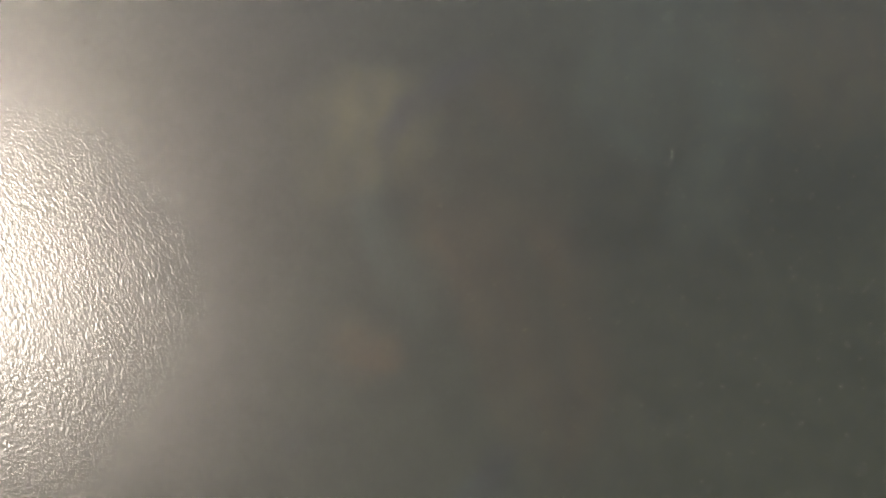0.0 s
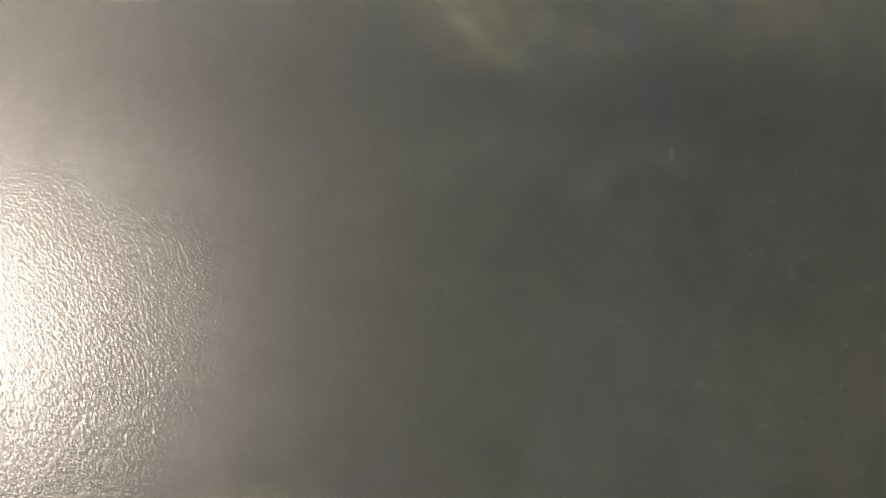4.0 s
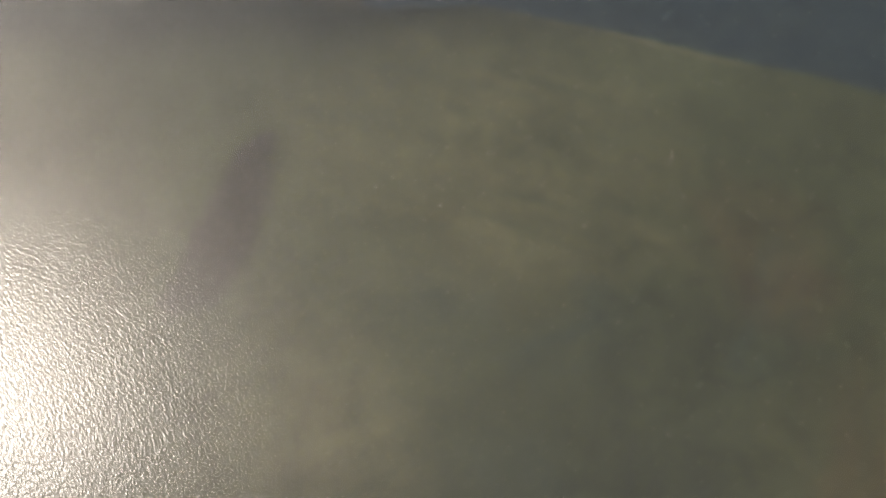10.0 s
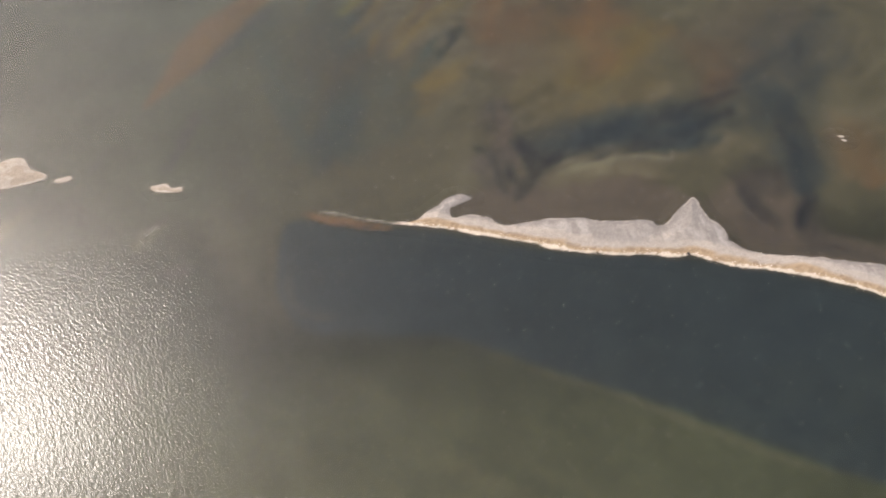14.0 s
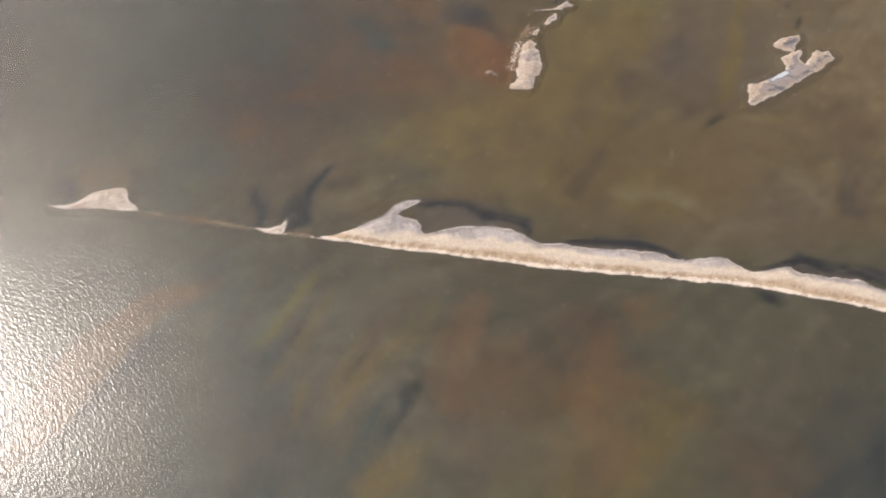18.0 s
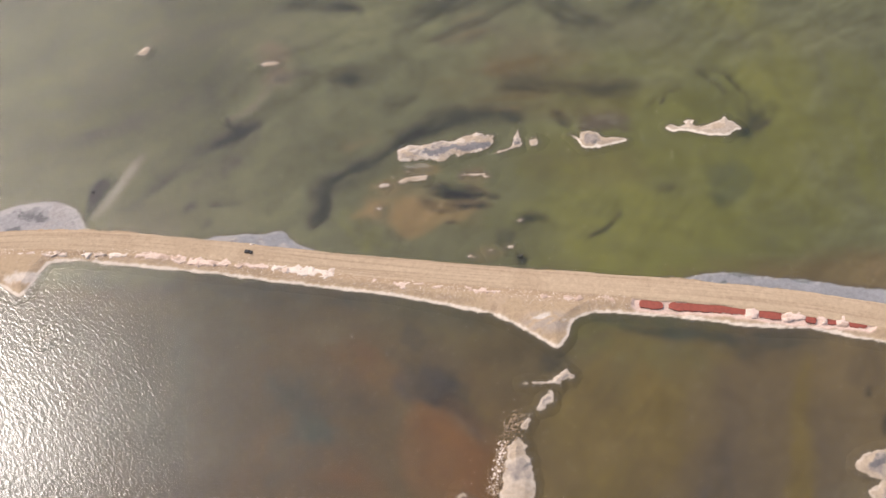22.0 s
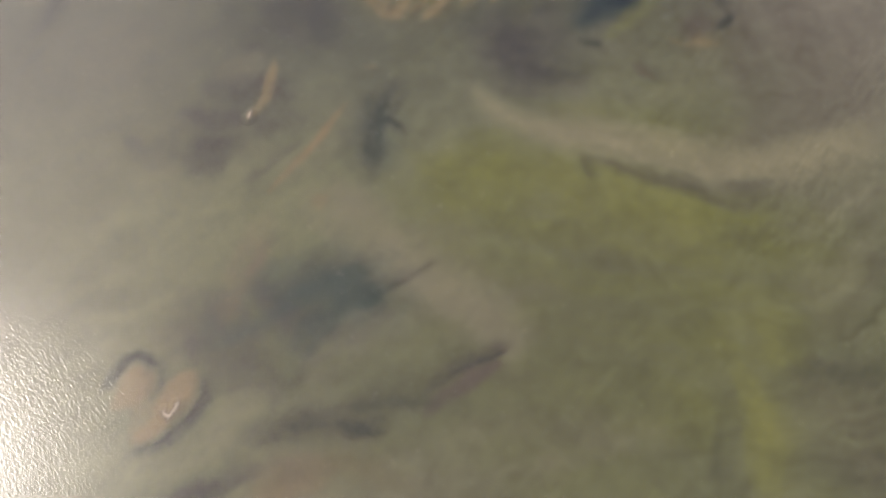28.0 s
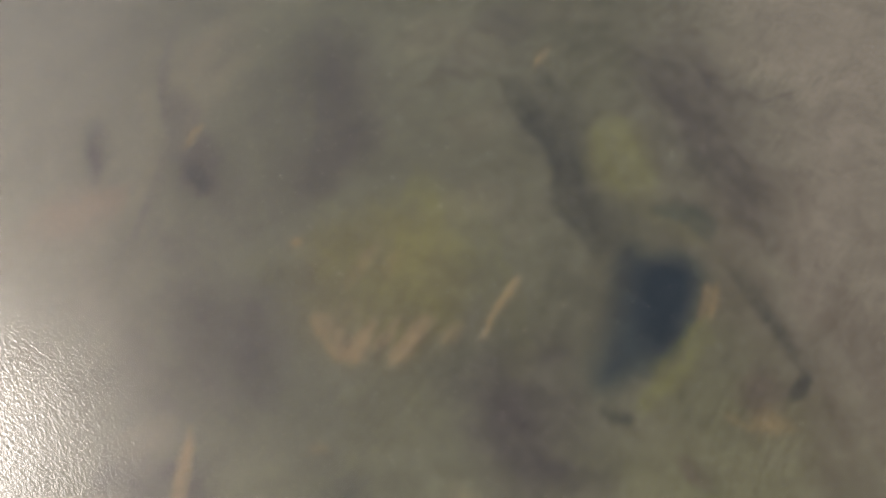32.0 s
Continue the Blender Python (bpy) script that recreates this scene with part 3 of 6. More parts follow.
stroke(9, "blue", 0.50, (3, 68), (1, 57), (0, 44))
stroke(9, "dark", 0.35, (-46, 204), (-54, 185), (-58, 169), (-61, 145))
stroke(9, "mud", 0.75, (-24, 686), (-5, 685), (21, 685), (37, 685))
stroke(9, "mud", 0.80, (59, 687), (63, 676), (58, 669))
stroke(9, "rust", 0.50, (38, 760), (55, 736), (60, 728))
stroke(9, "ochre", 0.45, (35, 774), (26, 755), (17, 741))
stroke(9, "rustb", 0.50, (-16, 800), (-24, 779), (-29, 760))
stroke(9, "rustb", 0.40, (38, 797), (28, 786))
stroke(9, "dark", 0.40, (-29, 921), (-20, 918), (-12, 911))
stroke(9, "brown", 0.70, (3, 865), (-10, 851), (-27, 842))
stroke(9, "blue", 0.45, (-152, 965), (-97, 956), (-39, 948), (-10, 940))
stroke(9, "sandb", 0.70, (-21, 986), (-13, 987), (-8, 987))
stroke(9, "dark", 0.30, (-26, 1019), (-10, 1022), (4, 1023))
stroke(9, "dark", 0.39, (-35, 1075), (-24, 1085), (-8, 1093), (4, 1094), (13, 1086), (17, 1072))
stroke(9, "dark", 0.18, (52, 1091), (48, 1077))
stroke(9, "sandb", 0.80, (-115, 1150), (-110, 1155), (-106, 1157))
stroke(9, "plum", 0.60, (-84, 1186), (-66, 1176), (-53, 1161))
stroke(9, "sandw", 0.50, (-7, 1174), (2, 1164), (5, 1156))
stroke(9, "sandw", 0.30, (-15, 1175), (4, 1181), (22, 1183))
stroke(9, "sandw", 0.50, (-86, 1291), (-95, 1287), (-106, 1289))
stroke(9, "mud", 0.70, (73, 1291), (85, 1290))
stroke(9, "lime", 0.22, (-16, 1372), (-13, 1356), (-20, 1336))
stroke(9, "dark", 0.21, (-73, 1318), (-63, 1306), (-57, 1295))
stroke(9, "teal", 0.50, (-74, 924), (-65, 918), (-56, 906))
stroke(9, "teal", 0.45, (-74, 899), (-63, 901), (-49, 904))
stroke(8, "sand", 0.35, (-9, 690), (8, 696), (25, 698), (44, 699))
stroke(8, "rustb", 0.40, (7, 769), (18, 749), (9, 737))
stroke(8, "rustb", 0.35, (-16, 776), (-7, 752))
stroke(8, "blue", 0.40, (-97, 808), (-102, 801), (-105, 797))
stroke(8, "rustb", 0.55, (-6, 782), (-15, 767), (-25, 758))
stroke(8, "plum", 0.50, (-19, 729), (-18, 721), (-15, 711))
stroke(8, "mud", 0.50, (-162, 846), (-152, 849), (-146, 846))
stroke(8, "rustb", 0.50, (-33, 910), (-29, 897), (-30, 889))
stroke(8, "dark", 0.32, (-5, 972), (-2, 973))
stroke(8, "plum", 0.45, (-165, 1019), (-137, 1031), (-115, 1041), (-98, 1050))
stroke(8, "sandw", 0.40, (-145, 989), (-127, 984), (-111, 980))
stroke(8, "mud", 0.75, (92, 1108), (105, 1105), (122, 1102))
stroke(8, "lime", 0.35, (73, 1145), (73, 1126))
stroke(8, "sandb", 0.85, (-105, 1138), (-99, 1147), (-96, 1155))
stroke(8, "sandw", 0.30, (-61, 1153), (-44, 1166), (-22, 1173))
stroke(8, "pink", 0.45, (-77, 1214), (-81, 1196), (-85, 1179))
stroke(8, "mud", 0.50, (-87, 1174), (-86, 1185))
stroke(8, "mud", 0.60, (70, 1289), (85, 1288))
stroke(8, "plum", 0.45, (-104, 1397), (-90, 1383), (-79, 1367))
stroke(8, "dark", 0.24, (68, 1382), (76, 1366), (90, 1357))
stroke(8, "olive", 0.50, (-70, 1345), (-62, 1346), (-56, 1336))
stroke(8, "ochre", 0.35, (18, 903), (8, 889), (5, 876))
stroke(7, "mud", 0.85, (-20, 680), (-5, 678), (17, 678), (29, 677))
stroke(7, "dark", 0.60, (55, 689), (67, 690), (72, 683))
stroke(7, "blue", 0.40, (19, 941), (52, 935), (87, 930))
stroke(7, "dark", 0.24, (-65, 1040), (-58, 1047), (-49, 1041))
stroke(7, "mud", 0.50, (-31, 1063), (-17, 1068), (-5, 1071))
stroke(7, "sandb", 0.30, (-10, 1045), (2, 1049))
stroke(7, "dark", 0.24, (92, 1364), (93, 1346), (94, 1329))
stroke(7, "dark", 0.24, (-140, 893), (-120, 880), (-110, 860))
stroke(6, "mud", 0.70, (60, 672), (74, 665), (98, 660))
stroke(6, "ochre", 0.38, (-38, 786), (-48, 774), (-58, 757))
stroke(6, "ochre", 0.56, (-36, 750), (-44, 742), (-53, 736))
stroke(6, "ochre", 0.49, (-33, 745), (-40, 737), (-48, 727))
stroke(6, "ochre", 0.49, (43, 766), (33, 751), (20, 737))
stroke(6, "dark", 0.28, (-69, 728), (-74, 710), (-84, 698))
stroke(6, "dark", 0.32, (14, 706), (27, 702), (43, 706))
stroke(6, "brown", 0.60, (31, 861), (18, 845), (8, 827))
stroke(6, "dark", 0.45, (-69, 977), (-66, 982), (-64, 989), (-64, 994), (-55, 998), (-46, 1003), (-39, 1008))
stroke(6, "dark", 0.45, (-43, 1010), (-33, 1017), (-20, 1022), (-8, 1024))
stroke(6, "plum", 0.60, (-114, 993), (-103, 1005), (-99, 1011), (-94, 1025))
stroke(6, "pink", 0.50, (-94, 1041), (-88, 1047), (-81, 1053))
stroke(6, "dark", 0.24, (-106, 1064), (-116, 1045), (-110, 1027))
stroke(6, "dark", 0.42, (17, 1069), (27, 1068), (37, 1065))
stroke(6, "plum", 0.50, (-119, 1116), (-105, 1113), (-92, 1115), (-79, 1121), (-66, 1125))
stroke(6, "dark", 0.30, (32, 1032), (43, 1029))
stroke(6, "pink", 0.50, (-98, 1057), (-93, 1061), (-84, 1056))
stroke(6, "dark", 0.21, (83, 1154), (96, 1146), (109, 1134))
stroke(6, "dark", 0.21, (-18, 1162), (-1, 1158))
stroke(6, "plum", 0.60, (-192, 1315), (-186, 1332), (-182, 1355))
stroke(6, "dark", 0.27, (-45, 1060), (-41, 1053), (-36, 1045), (-44, 1035))
stroke(6, "sandw", 0.30, (8, 1125), (25, 1135), (49, 1130))
stroke(6, "sandw", 0.40, (-61, 1159), (-47, 1168), (-30, 1176))
stroke(6, "russet", 0.40, (-39, 917), (-47, 929), (-59, 936))
stroke(6, "plum", 0.35, (54, 909), (48, 888), (41, 868))
stroke(6, "russet", 0.30, (-102, 880), (-84, 885), (-64, 886))
stroke(5, "sandw", 0.35, (-190, 685), (-196, 678), (-201, 671))
stroke(5, "dark", 0.70, (-5, 690), (3, 699), (15, 705), (32, 709), (51, 711))
stroke(5, "ochre", 0.38, (-31, 798), (-38, 783), (-43, 777))
stroke(5, "rustb", 0.45, (23, 788), (17, 774), (15, 764))
stroke(5, "teal", 0.60, (-39, 767), (-47, 753), (-54, 742))
stroke(5, "dark", 0.50, (58, 686), (61, 677), (66, 675))
stroke(5, "dark", 0.48, (-170, 847), (-169, 840), (-168, 835))
stroke(5, "mud", 0.70, (-33, 828), (-23, 826), (-12, 823))
stroke(5, "rustb", 0.30, (-63, 883), (-43, 884), (-27, 874))
stroke(5, "dark", 0.32, (-32, 924), (-21, 920), (-16, 921))
stroke(5, "sandb", 0.60, (-18, 996), (-10, 996))
stroke(5, "sandb", 0.60, (-50, 983), (-45, 987))
stroke(5, "sandb", 0.50, (-46, 994), (-39, 994))
stroke(5, "dark", 0.24, (-9, 1035), (5, 1035), (26, 1035))
stroke(5, "dark", 0.36, (77, 1029), (81, 1023), (81, 1015))
stroke(5, "dark", 0.30, (-64, 1044), (-55, 1045), (-43, 1049))
stroke(5, "dark", 0.30, (-50, 1033), (-40, 1032))
stroke(5, "plum", 0.50, (-141, 1085), (-144, 1109), (-140, 1117))
stroke(5, "dark", 0.48, (-108, 1165), (-104, 1156), (-104, 1150))
stroke(5, "dark", 0.13, (35, 1229), (59, 1220), (81, 1214), (104, 1216))
stroke(5, "dark", 0.24, (108, 1218), (121, 1221))
stroke(5, "plum", 0.60, (-137, 1416), (-132, 1390))
stroke(5, "mud", 0.50, (89, 1103), (107, 1099), (129, 1102))
stroke(5, "dark", 0.24, (-69, 1143), (-57, 1162), (-40, 1169), (-27, 1180))
stroke(5, "dark", 0.24, (16, 1057), (30, 1059), (44, 1061))
stroke(5, "dark", 0.40, (-42, 933), (-29, 922), (-21, 918), (-13, 912))
stroke(5, "brown", 0.50, (41, 902), (30, 889), (22, 869))
stroke(5, "dark", 0.24, (-56, 852), (-44, 848), (-34, 849))
stroke(4.5, "dark", 0.56, (-78, 835), (-77, 829), (-78, 823))
stroke(4, "plum", 0.50, (-136, 731), (-139, 719), (-140, 705))
stroke(4, "sandw", 0.40, (-134, 677), (-140, 670), (-145, 664))
stroke(4, "plum", 0.50, (-19, 712), (-15, 702), (-11, 690))
stroke(4, "ochre", 0.38, (-41, 730), (-46, 725), (-51, 724))
stroke(4, "dark", 0.40, (34, 715), (48, 719), (62, 727))
stroke(4, "sand", 0.30, (32, 727), (42, 733))
stroke(4, "plum", 0.60, (-28, 694), (-24, 699), (-18, 702))
stroke(4, "mud", 0.60, (71, 806), (80, 805), (92, 802))
stroke(4, "ochre", 0.50, (-12, 873), (-27, 867), (-46, 862), (-60, 850))
stroke(4, "ochre", 0.50, (2, 857), (-8, 846), (-15, 835))
stroke(4, "ochre", 0.45, (-12, 880), (-27, 871), (-46, 866), (-53, 856))
stroke(4, "dark", 0.44, (-27, 916), (-20, 918), (-14, 914), (-13, 907))
stroke(4, "sandw", 0.35, (-151, 939), (-151, 943))
stroke(4, "ochre", 0.40, (-25, 919), (-16, 916), (-9, 909))
stroke(4, "dark", 0.36, (76, 1009), (81, 1014), (86, 1020))
stroke(4, "dark", 0.33, (0, 978), (6, 978))
stroke(4, "sandb", 0.50, (-15, 965), (-8, 967), (-3, 968))
stroke(4, "dark", 0.36, (-115, 990), (-111, 989))
stroke(4, "dark", 0.42, (92, 1110), (100, 1110), (114, 1109))
stroke(4, "dark", 0.36, (-107, 1134), (-96, 1138), (-90, 1148), (-92, 1157))
stroke(4, "sandb", 0.50, (-87, 1175), (-83, 1183))
stroke(4, "dark", 0.36, (-34, 1137), (-46, 1137), (-60, 1145))
stroke(4, "dark", 0.30, (55, 1273), (60, 1263))
stroke(4, "sandb", 0.50, (75, 1282), (85, 1279))
stroke(4, "sandb", 0.33, (72, 1280), (85, 1281))
stroke(4, "lime", 0.40, (47, 1285), (58, 1299), (69, 1313))
stroke(4, "dark", 0.24, (-68, 1041), (-62, 1043), (-61, 1051))
stroke(4, "sandb", 0.40, (-95, 1046), (-88, 1048), (-83, 1052))
stroke(4, "dark", 0.24, (40, 1071), (47, 1073), (53, 1085), (57, 1100))
stroke(4, "brown", 0.40, (-10, 1044), (-1, 1047), (15, 1050))
stroke(4, "lime", 0.35, (70, 1152), (71, 1138), (70, 1116))
stroke(4, "dark", 0.12, (33, 1236), (46, 1226), (56, 1220), (73, 1214))
stroke(3.5, "ochre", 0.60, (80, 925), (73, 907), (68, 888), (63, 870))
stroke(3.5, "dark", 0.70, (-110, 1014), (-103, 1019), (-97, 1024))
stroke(3.5, "sandw", 0.60, (-137, 1013), (-140, 1006), (-143, 1002))
stroke(3.5, "dark", 0.15, (88, 1286), (93, 1294))
stroke(3.5, "sandb", 0.45, (-38, 1320), (-39, 1313), (-34, 1309))
stroke(3.5, "sandb", 0.45, (-29, 1318), (-33, 1311), (-31, 1308))
stroke(3.2, "dark", 0.75, (-80, 835), (-82, 833), (-84, 828), (-84, 825))
stroke(3, "dark", 0.60, (80, 683), (75, 673), (74, 669))
stroke(3, "sandw", 0.30, (-23, 693), (-17, 700), (-10, 705))
stroke(3, "dark", 0.50, (-146, 746), (-136, 756), (-130, 767), (-121, 780), (-115, 788))
stroke(3, "ochre", 0.34, (-63, 800), (-72, 781), (-81, 765))
stroke(3, "ochre", 0.34, (-70, 805), (-78, 790), (-83, 780))
stroke(3, "ochre", 0.38, (-51, 786), (-57, 772), (-64, 760))
stroke(3, "dark", 0.45, (-35, 769), (-38, 763), (-40, 758))
stroke(3, "dark", 0.40, (-22, 729), (-21, 718), (-18, 711))
stroke(3, "dark", 0.45, (5, 711), (18, 714), (27, 712))
stroke(3, "sandw", 0.35, (-33, 689), (-27, 697), (-19, 704))
stroke(3, "mud", 0.60, (-19, 724), (-14, 709), (-11, 695))
stroke(3, "dark", 0.60, (39, 707), (47, 710), (58, 716), (62, 719))
stroke(3, "dark", 0.30, (-84, 712), (-77, 717), (-70, 726))
stroke(3, "dark", 0.50, (62, 799), (68, 795), (68, 793))
stroke(3, "ochre", 0.30, (73, 864), (81, 862), (89, 863))
stroke(3, "ochre", 0.40, (47, 908), (35, 893), (20, 876), (6, 868))
stroke(3, "brown", 0.60, (10, 853), (-8, 850), (-21, 839), (-31, 834))
stroke(3, "dark", 0.30, (-30, 845), (-41, 843), (-54, 835))
stroke(3, "rustb", 0.50, (-32, 916), (-35, 905), (-31, 891))
stroke(3, "brown", 0.50, (72, 868), (61, 861), (54, 857))
stroke(3, "dark", 0.60, (-28, 993), (-20, 991), (-10, 990))
stroke(3, "dark", 0.60, (13, 1024), (19, 1015))
stroke(3, "dark", 0.70, (0, 964), (3, 964))
stroke(3, "dark", 0.80, (-150, 1003), (-148, 998), (-149, 994))
stroke(3, "dark", 0.50, (-98, 1083), (-88, 1086), (-74, 1086), (-62, 1083), (-58, 1079))
stroke(3, "sandw", 0.50, (-144, 1069), (-143, 1076), (-141, 1082))
stroke(3, "dark", 0.60, (123, 1108), (122, 1098))
stroke(3, "mud", 0.90, (-22, 1141), (-11, 1149), (1, 1156))
stroke(3, "white", 0.50, (-204, 1238), (-206, 1218))
stroke(3, "white", 0.40, (-223, 1244), (-224, 1230))
stroke(3, "sandb", 0.50, (-56, 1221), (-60, 1217))
stroke(2, "dark", 0.35, (86, 1286), (94, 1294))
stroke(3, "dark", 0.25, (37, 1285), (45, 1281))
stroke(3, "dark", 0.25, (83, 1317), (89, 1306), (91, 1295))
stroke(3, "sandb", 0.49, (-47, 1325), (-43, 1321), (-44, 1317))
stroke(3, "sandb", 0.45, (-13, 1321), (-18, 1313), (-24, 1308))
stroke(3, "sandb", 0.33, (-3, 1318), (-9, 1310))
stroke(3, "sandb", 0.39, (-27, 1351), (-33, 1341), (-38, 1332))
stroke(3, "sandb", 0.26, (-20, 1346), (-24, 1334))
stroke(3, "mud", 0.60, (22, 1019), (35, 1020), (40, 1017))
stroke(3, "sandb", 0.50, (-19, 996), (-13, 997), (-8, 997))
stroke(3, "orange", 0.50, (-37, 1000), (-26, 1000))
stroke(3, "dark", 0.45, (-38, 1138), (-55, 1138), (-72, 1133))
stroke(3, "mud", 0.80, (-23, 1142), (-13, 1149), (-5, 1153), (3, 1155))
stroke(3, "plum", 0.50, (-137, 1255), (-129, 1250))
stroke(3, "mud", 0.50, (53, 1274), (59, 1265))
stroke(3, "sandb", 0.50, (-28, 1321), (-35, 1310), (-41, 1313))
stroke(3, "sandb", 0.50, (-11, 1320), (-19, 1310), (-25, 1306))
stroke(3, "sandw", 0.35, (-86, 1294), (-96, 1288), (-106, 1289))
stroke(3, "plum", 0.50, (-137, 1405), (-132, 1384))
stroke(3, "dark", 0.40, (-102, 1393), (-93, 1384), (-87, 1376))
stroke(3, "sandb", 0.40, (-45, 1280), (-44, 1284))
stroke(2.5, "ochre", 0.30, (-69, 770), (-70, 753))
stroke(2.5, "dark", 0.70, (-7, 689), (-3, 696), (4, 702), (14, 700), (23, 705))
stroke(2.5, "dark", 0.50, (-13, 683), (-10, 687), (-6, 693))
stroke(2.5, "dark", 0.60, (79, 708), (78, 694), (79, 680), (74, 670))
stroke(2.5, "sandw", 0.50, (-140, 998), (-146, 989))
stroke(2.5, "dark", 0.25, (78, 1329), (85, 1314), (92, 1300))
stroke(2.5, "sandb", 0.45, (-53, 1354), (-55, 1351))
stroke(2.5, "orange", 0.50, (-52, 980), (-47, 985), (-44, 987))
stroke(2.2, "rustb", 0.80, (-86, 681), (-75, 678), (-63, 676), (-52, 674))
stroke(2.2, "dark", 0.85, (-72, 847), (-77, 842), (-79, 837), (-80, 835))
stroke(2.2, "dark", 0.75, (-97, 840), (-97, 834), (-93, 830), (-93, 823))
stroke(2.2, "dark", 0.80, (-37, 832), (-31, 832), (-23, 831), (-16, 827), (-10, 826), (-4, 824), (-2, 819), (-3, 816))
stroke(2.2, "mud", 0.60, (7, 815), (24, 813), (39, 811))
stroke(2, "dark", 0.35, (-49, 784), (-55, 772), (-58, 764))
stroke(2, "dark", 0.30, (-70, 794), (-76, 781), (-80, 773))
stroke(2, "dark", 0.50, (-17, 704), (-14, 695), (-12, 690))
stroke(2, "dark", 0.50, (-138, 716), (-140, 706), (-141, 698))
stroke(2, "plum", 0.50, (-143, 669), (-139, 675), (-134, 679))
stroke(2, "dark", 0.75, (2, 815), (14, 816), (24, 815), (34, 813), (43, 809))
stroke(2, "dark", 0.75, (64, 805), (74, 807), (79, 809), (85, 805), (89, 805), (100, 799))
stroke(2, "dark", 0.35, (65, 867), (57, 860))
stroke(2, "sandw", 0.30, (-9, 904), (-16, 908), (-21, 915))
stroke(2, "dark", 0.60, (-25, 986), (-13, 985), (-8, 984))
stroke(2, "sandw", 0.50, (-37, 1000), (-28, 1000))
stroke(2, "sandw", 0.50, (-110, 1018), (-104, 1021))
stroke(2, "sandw", 0.60, (-104, 1029), (-98, 1032), (-96, 1036))
stroke(2, "dark", 0.40, (-6, 1038), (4, 1036), (13, 1036))
stroke(2, "sandw", 0.50, (-96, 1031), (-93, 1040), (-88, 1047), (-81, 1050))
stroke(2, "dark", 0.35, (-40, 1256), (-33, 1250), (-29, 1245))
stroke(2, "sandb", 0.39, (74, 1323), (69, 1311))
stroke(2, "dark", 0.12, (-36, 1318), (-37, 1311))
stroke(2, "dark", 0.12, (-24, 1317), (-27, 1310))
stroke(2, "sandb", 0.52, (16, 1332), (13, 1327), (8, 1320))
stroke(2, "sandb", 0.49, (-94, 1407), (-97, 1402), (-98, 1397))
stroke(2, "sandb", 0.45, (36, 1429), (29, 1418))
stroke(2, "sandb", 0.52, (-82, 1292), (-83, 1282), (-85, 1273))
stroke(2, "sandw", 0.50, (24, 1016), (31, 1018), (35, 1017))
stroke(2, "sandb", 0.40, (-27, 1062), (-19, 1066), (-9, 1068))
stroke(2, "sandb", 0.35, (-24, 1072), (-17, 1076), (-10, 1078))
stroke(2, "sandw", 0.50, (-91, 1046), (-85, 1048))
stroke(2, "sandb", 0.50, (-39, 1307), (-45, 1318), (-48, 1325))
stroke(2, "sandb", 0.50, (-20, 1322), (-29, 1310))
stroke(1.9, "sandb", 0.90, (-81, 1288), (-82, 1277), (-84, 1268), (-88, 1260))
stroke(1.8, "sandb", 0.80, (-52, 1265), (-57, 1257), (-63, 1245), (-70, 1235), (-77, 1225))
stroke(1.6, "dark", 0.60, (-29, 990), (-20, 990), (-13, 987))
stroke(1.6, "dark", 0.50, (-33, 988), (-26, 986))
stroke(1.5, "plum", 0.60, (-198, 681), (-193, 688))
stroke(1.5, "rustb", 0.70, (-138, 830), (-119, 827), (-94, 822))
stroke(1.5, "rustb", 0.70, (-83, 820), (-70, 818))
stroke(1.5, "sandb", 0.45, (6, 1315), (3, 1311))
stroke(1.5, "sandb", 0.50, (-12, 1026), (3, 1026))
stroke(1.5, "dark", 0.15, (-24, 1317), (-29, 1307))
stroke(1.5, "dark", 0.15, (-35, 1319), (-39, 1308))
stroke(1.5, "sandw", 0.60, (-88, 1267), (-89, 1260))
stroke(1.3, "sandb", 0.70, (16, 1332), (9, 1322), (4, 1311))
stroke(1.2, "dark", 0.70, (97, 912), (94, 905))
stroke(1.2, "dark", 0.60, (-111, 1030), (-107, 1026), (-103, 1024))
stroke(1.2, "sandb", 0.60, (74, 1323), (70, 1312))
stroke(1, "dark", 0.70, (53, 1028), (51, 1024))
stroke(1, "dark", 0.50, (74, 1038), (80, 1026))
stroke(0.8, "dark", 0.50, (19, 970), (23, 971), (27, 973), (30, 976), (33, 980))

# bands of weed and silt drawn out by the current, from south to north
strand(16.0, "umber", 0.22, (-39, 151), (-16, 123), (-2, 95), (14, 62))
strand(9.0, "umber", 0.18, (-6, 156), (12, 121), (22, 90), (20, 61))
strand(8.0, "rustb", 0.10, (-55, 89), (-42, 88), (-30, 89))
strand(10.0, "teal", 0.27, (-61, 150), (-53, 128), (-41, 113), (-29, 99))
strand(5.0, "dark", 0.40, (-58, 169), (-52, 183), (-43, 199), (-35, 213))
strand(14.0, "teal", 0.24, (50, 244), (53, 202), (47, 168), (44, 141))
strand(12.0, "teal", 0.24, (7, 241), (8, 212), (16, 191), (38, 174))
strand(7.0, "dark", 0.30, (-57, 165), (-50, 180), (-41, 200), (-33, 216))
strand(5.0, "dark", 0.50, (17, 425), (20, 402), (25, 379), (33, 358), (36, 335))
strand(4.0, "dark", 0.40, (0, 362), (9, 371), (18, 378))
strand(7.0, "dark", 0.30, (-79, 333), (-73, 359), (-65, 377), (-51, 388))
strand(7.0, "dark", 0.30, (66, 441), (62, 409), (57, 381))
strand(8.0, "teal", 0.24, (7, 295), (19, 319), (34, 328), (47, 318))
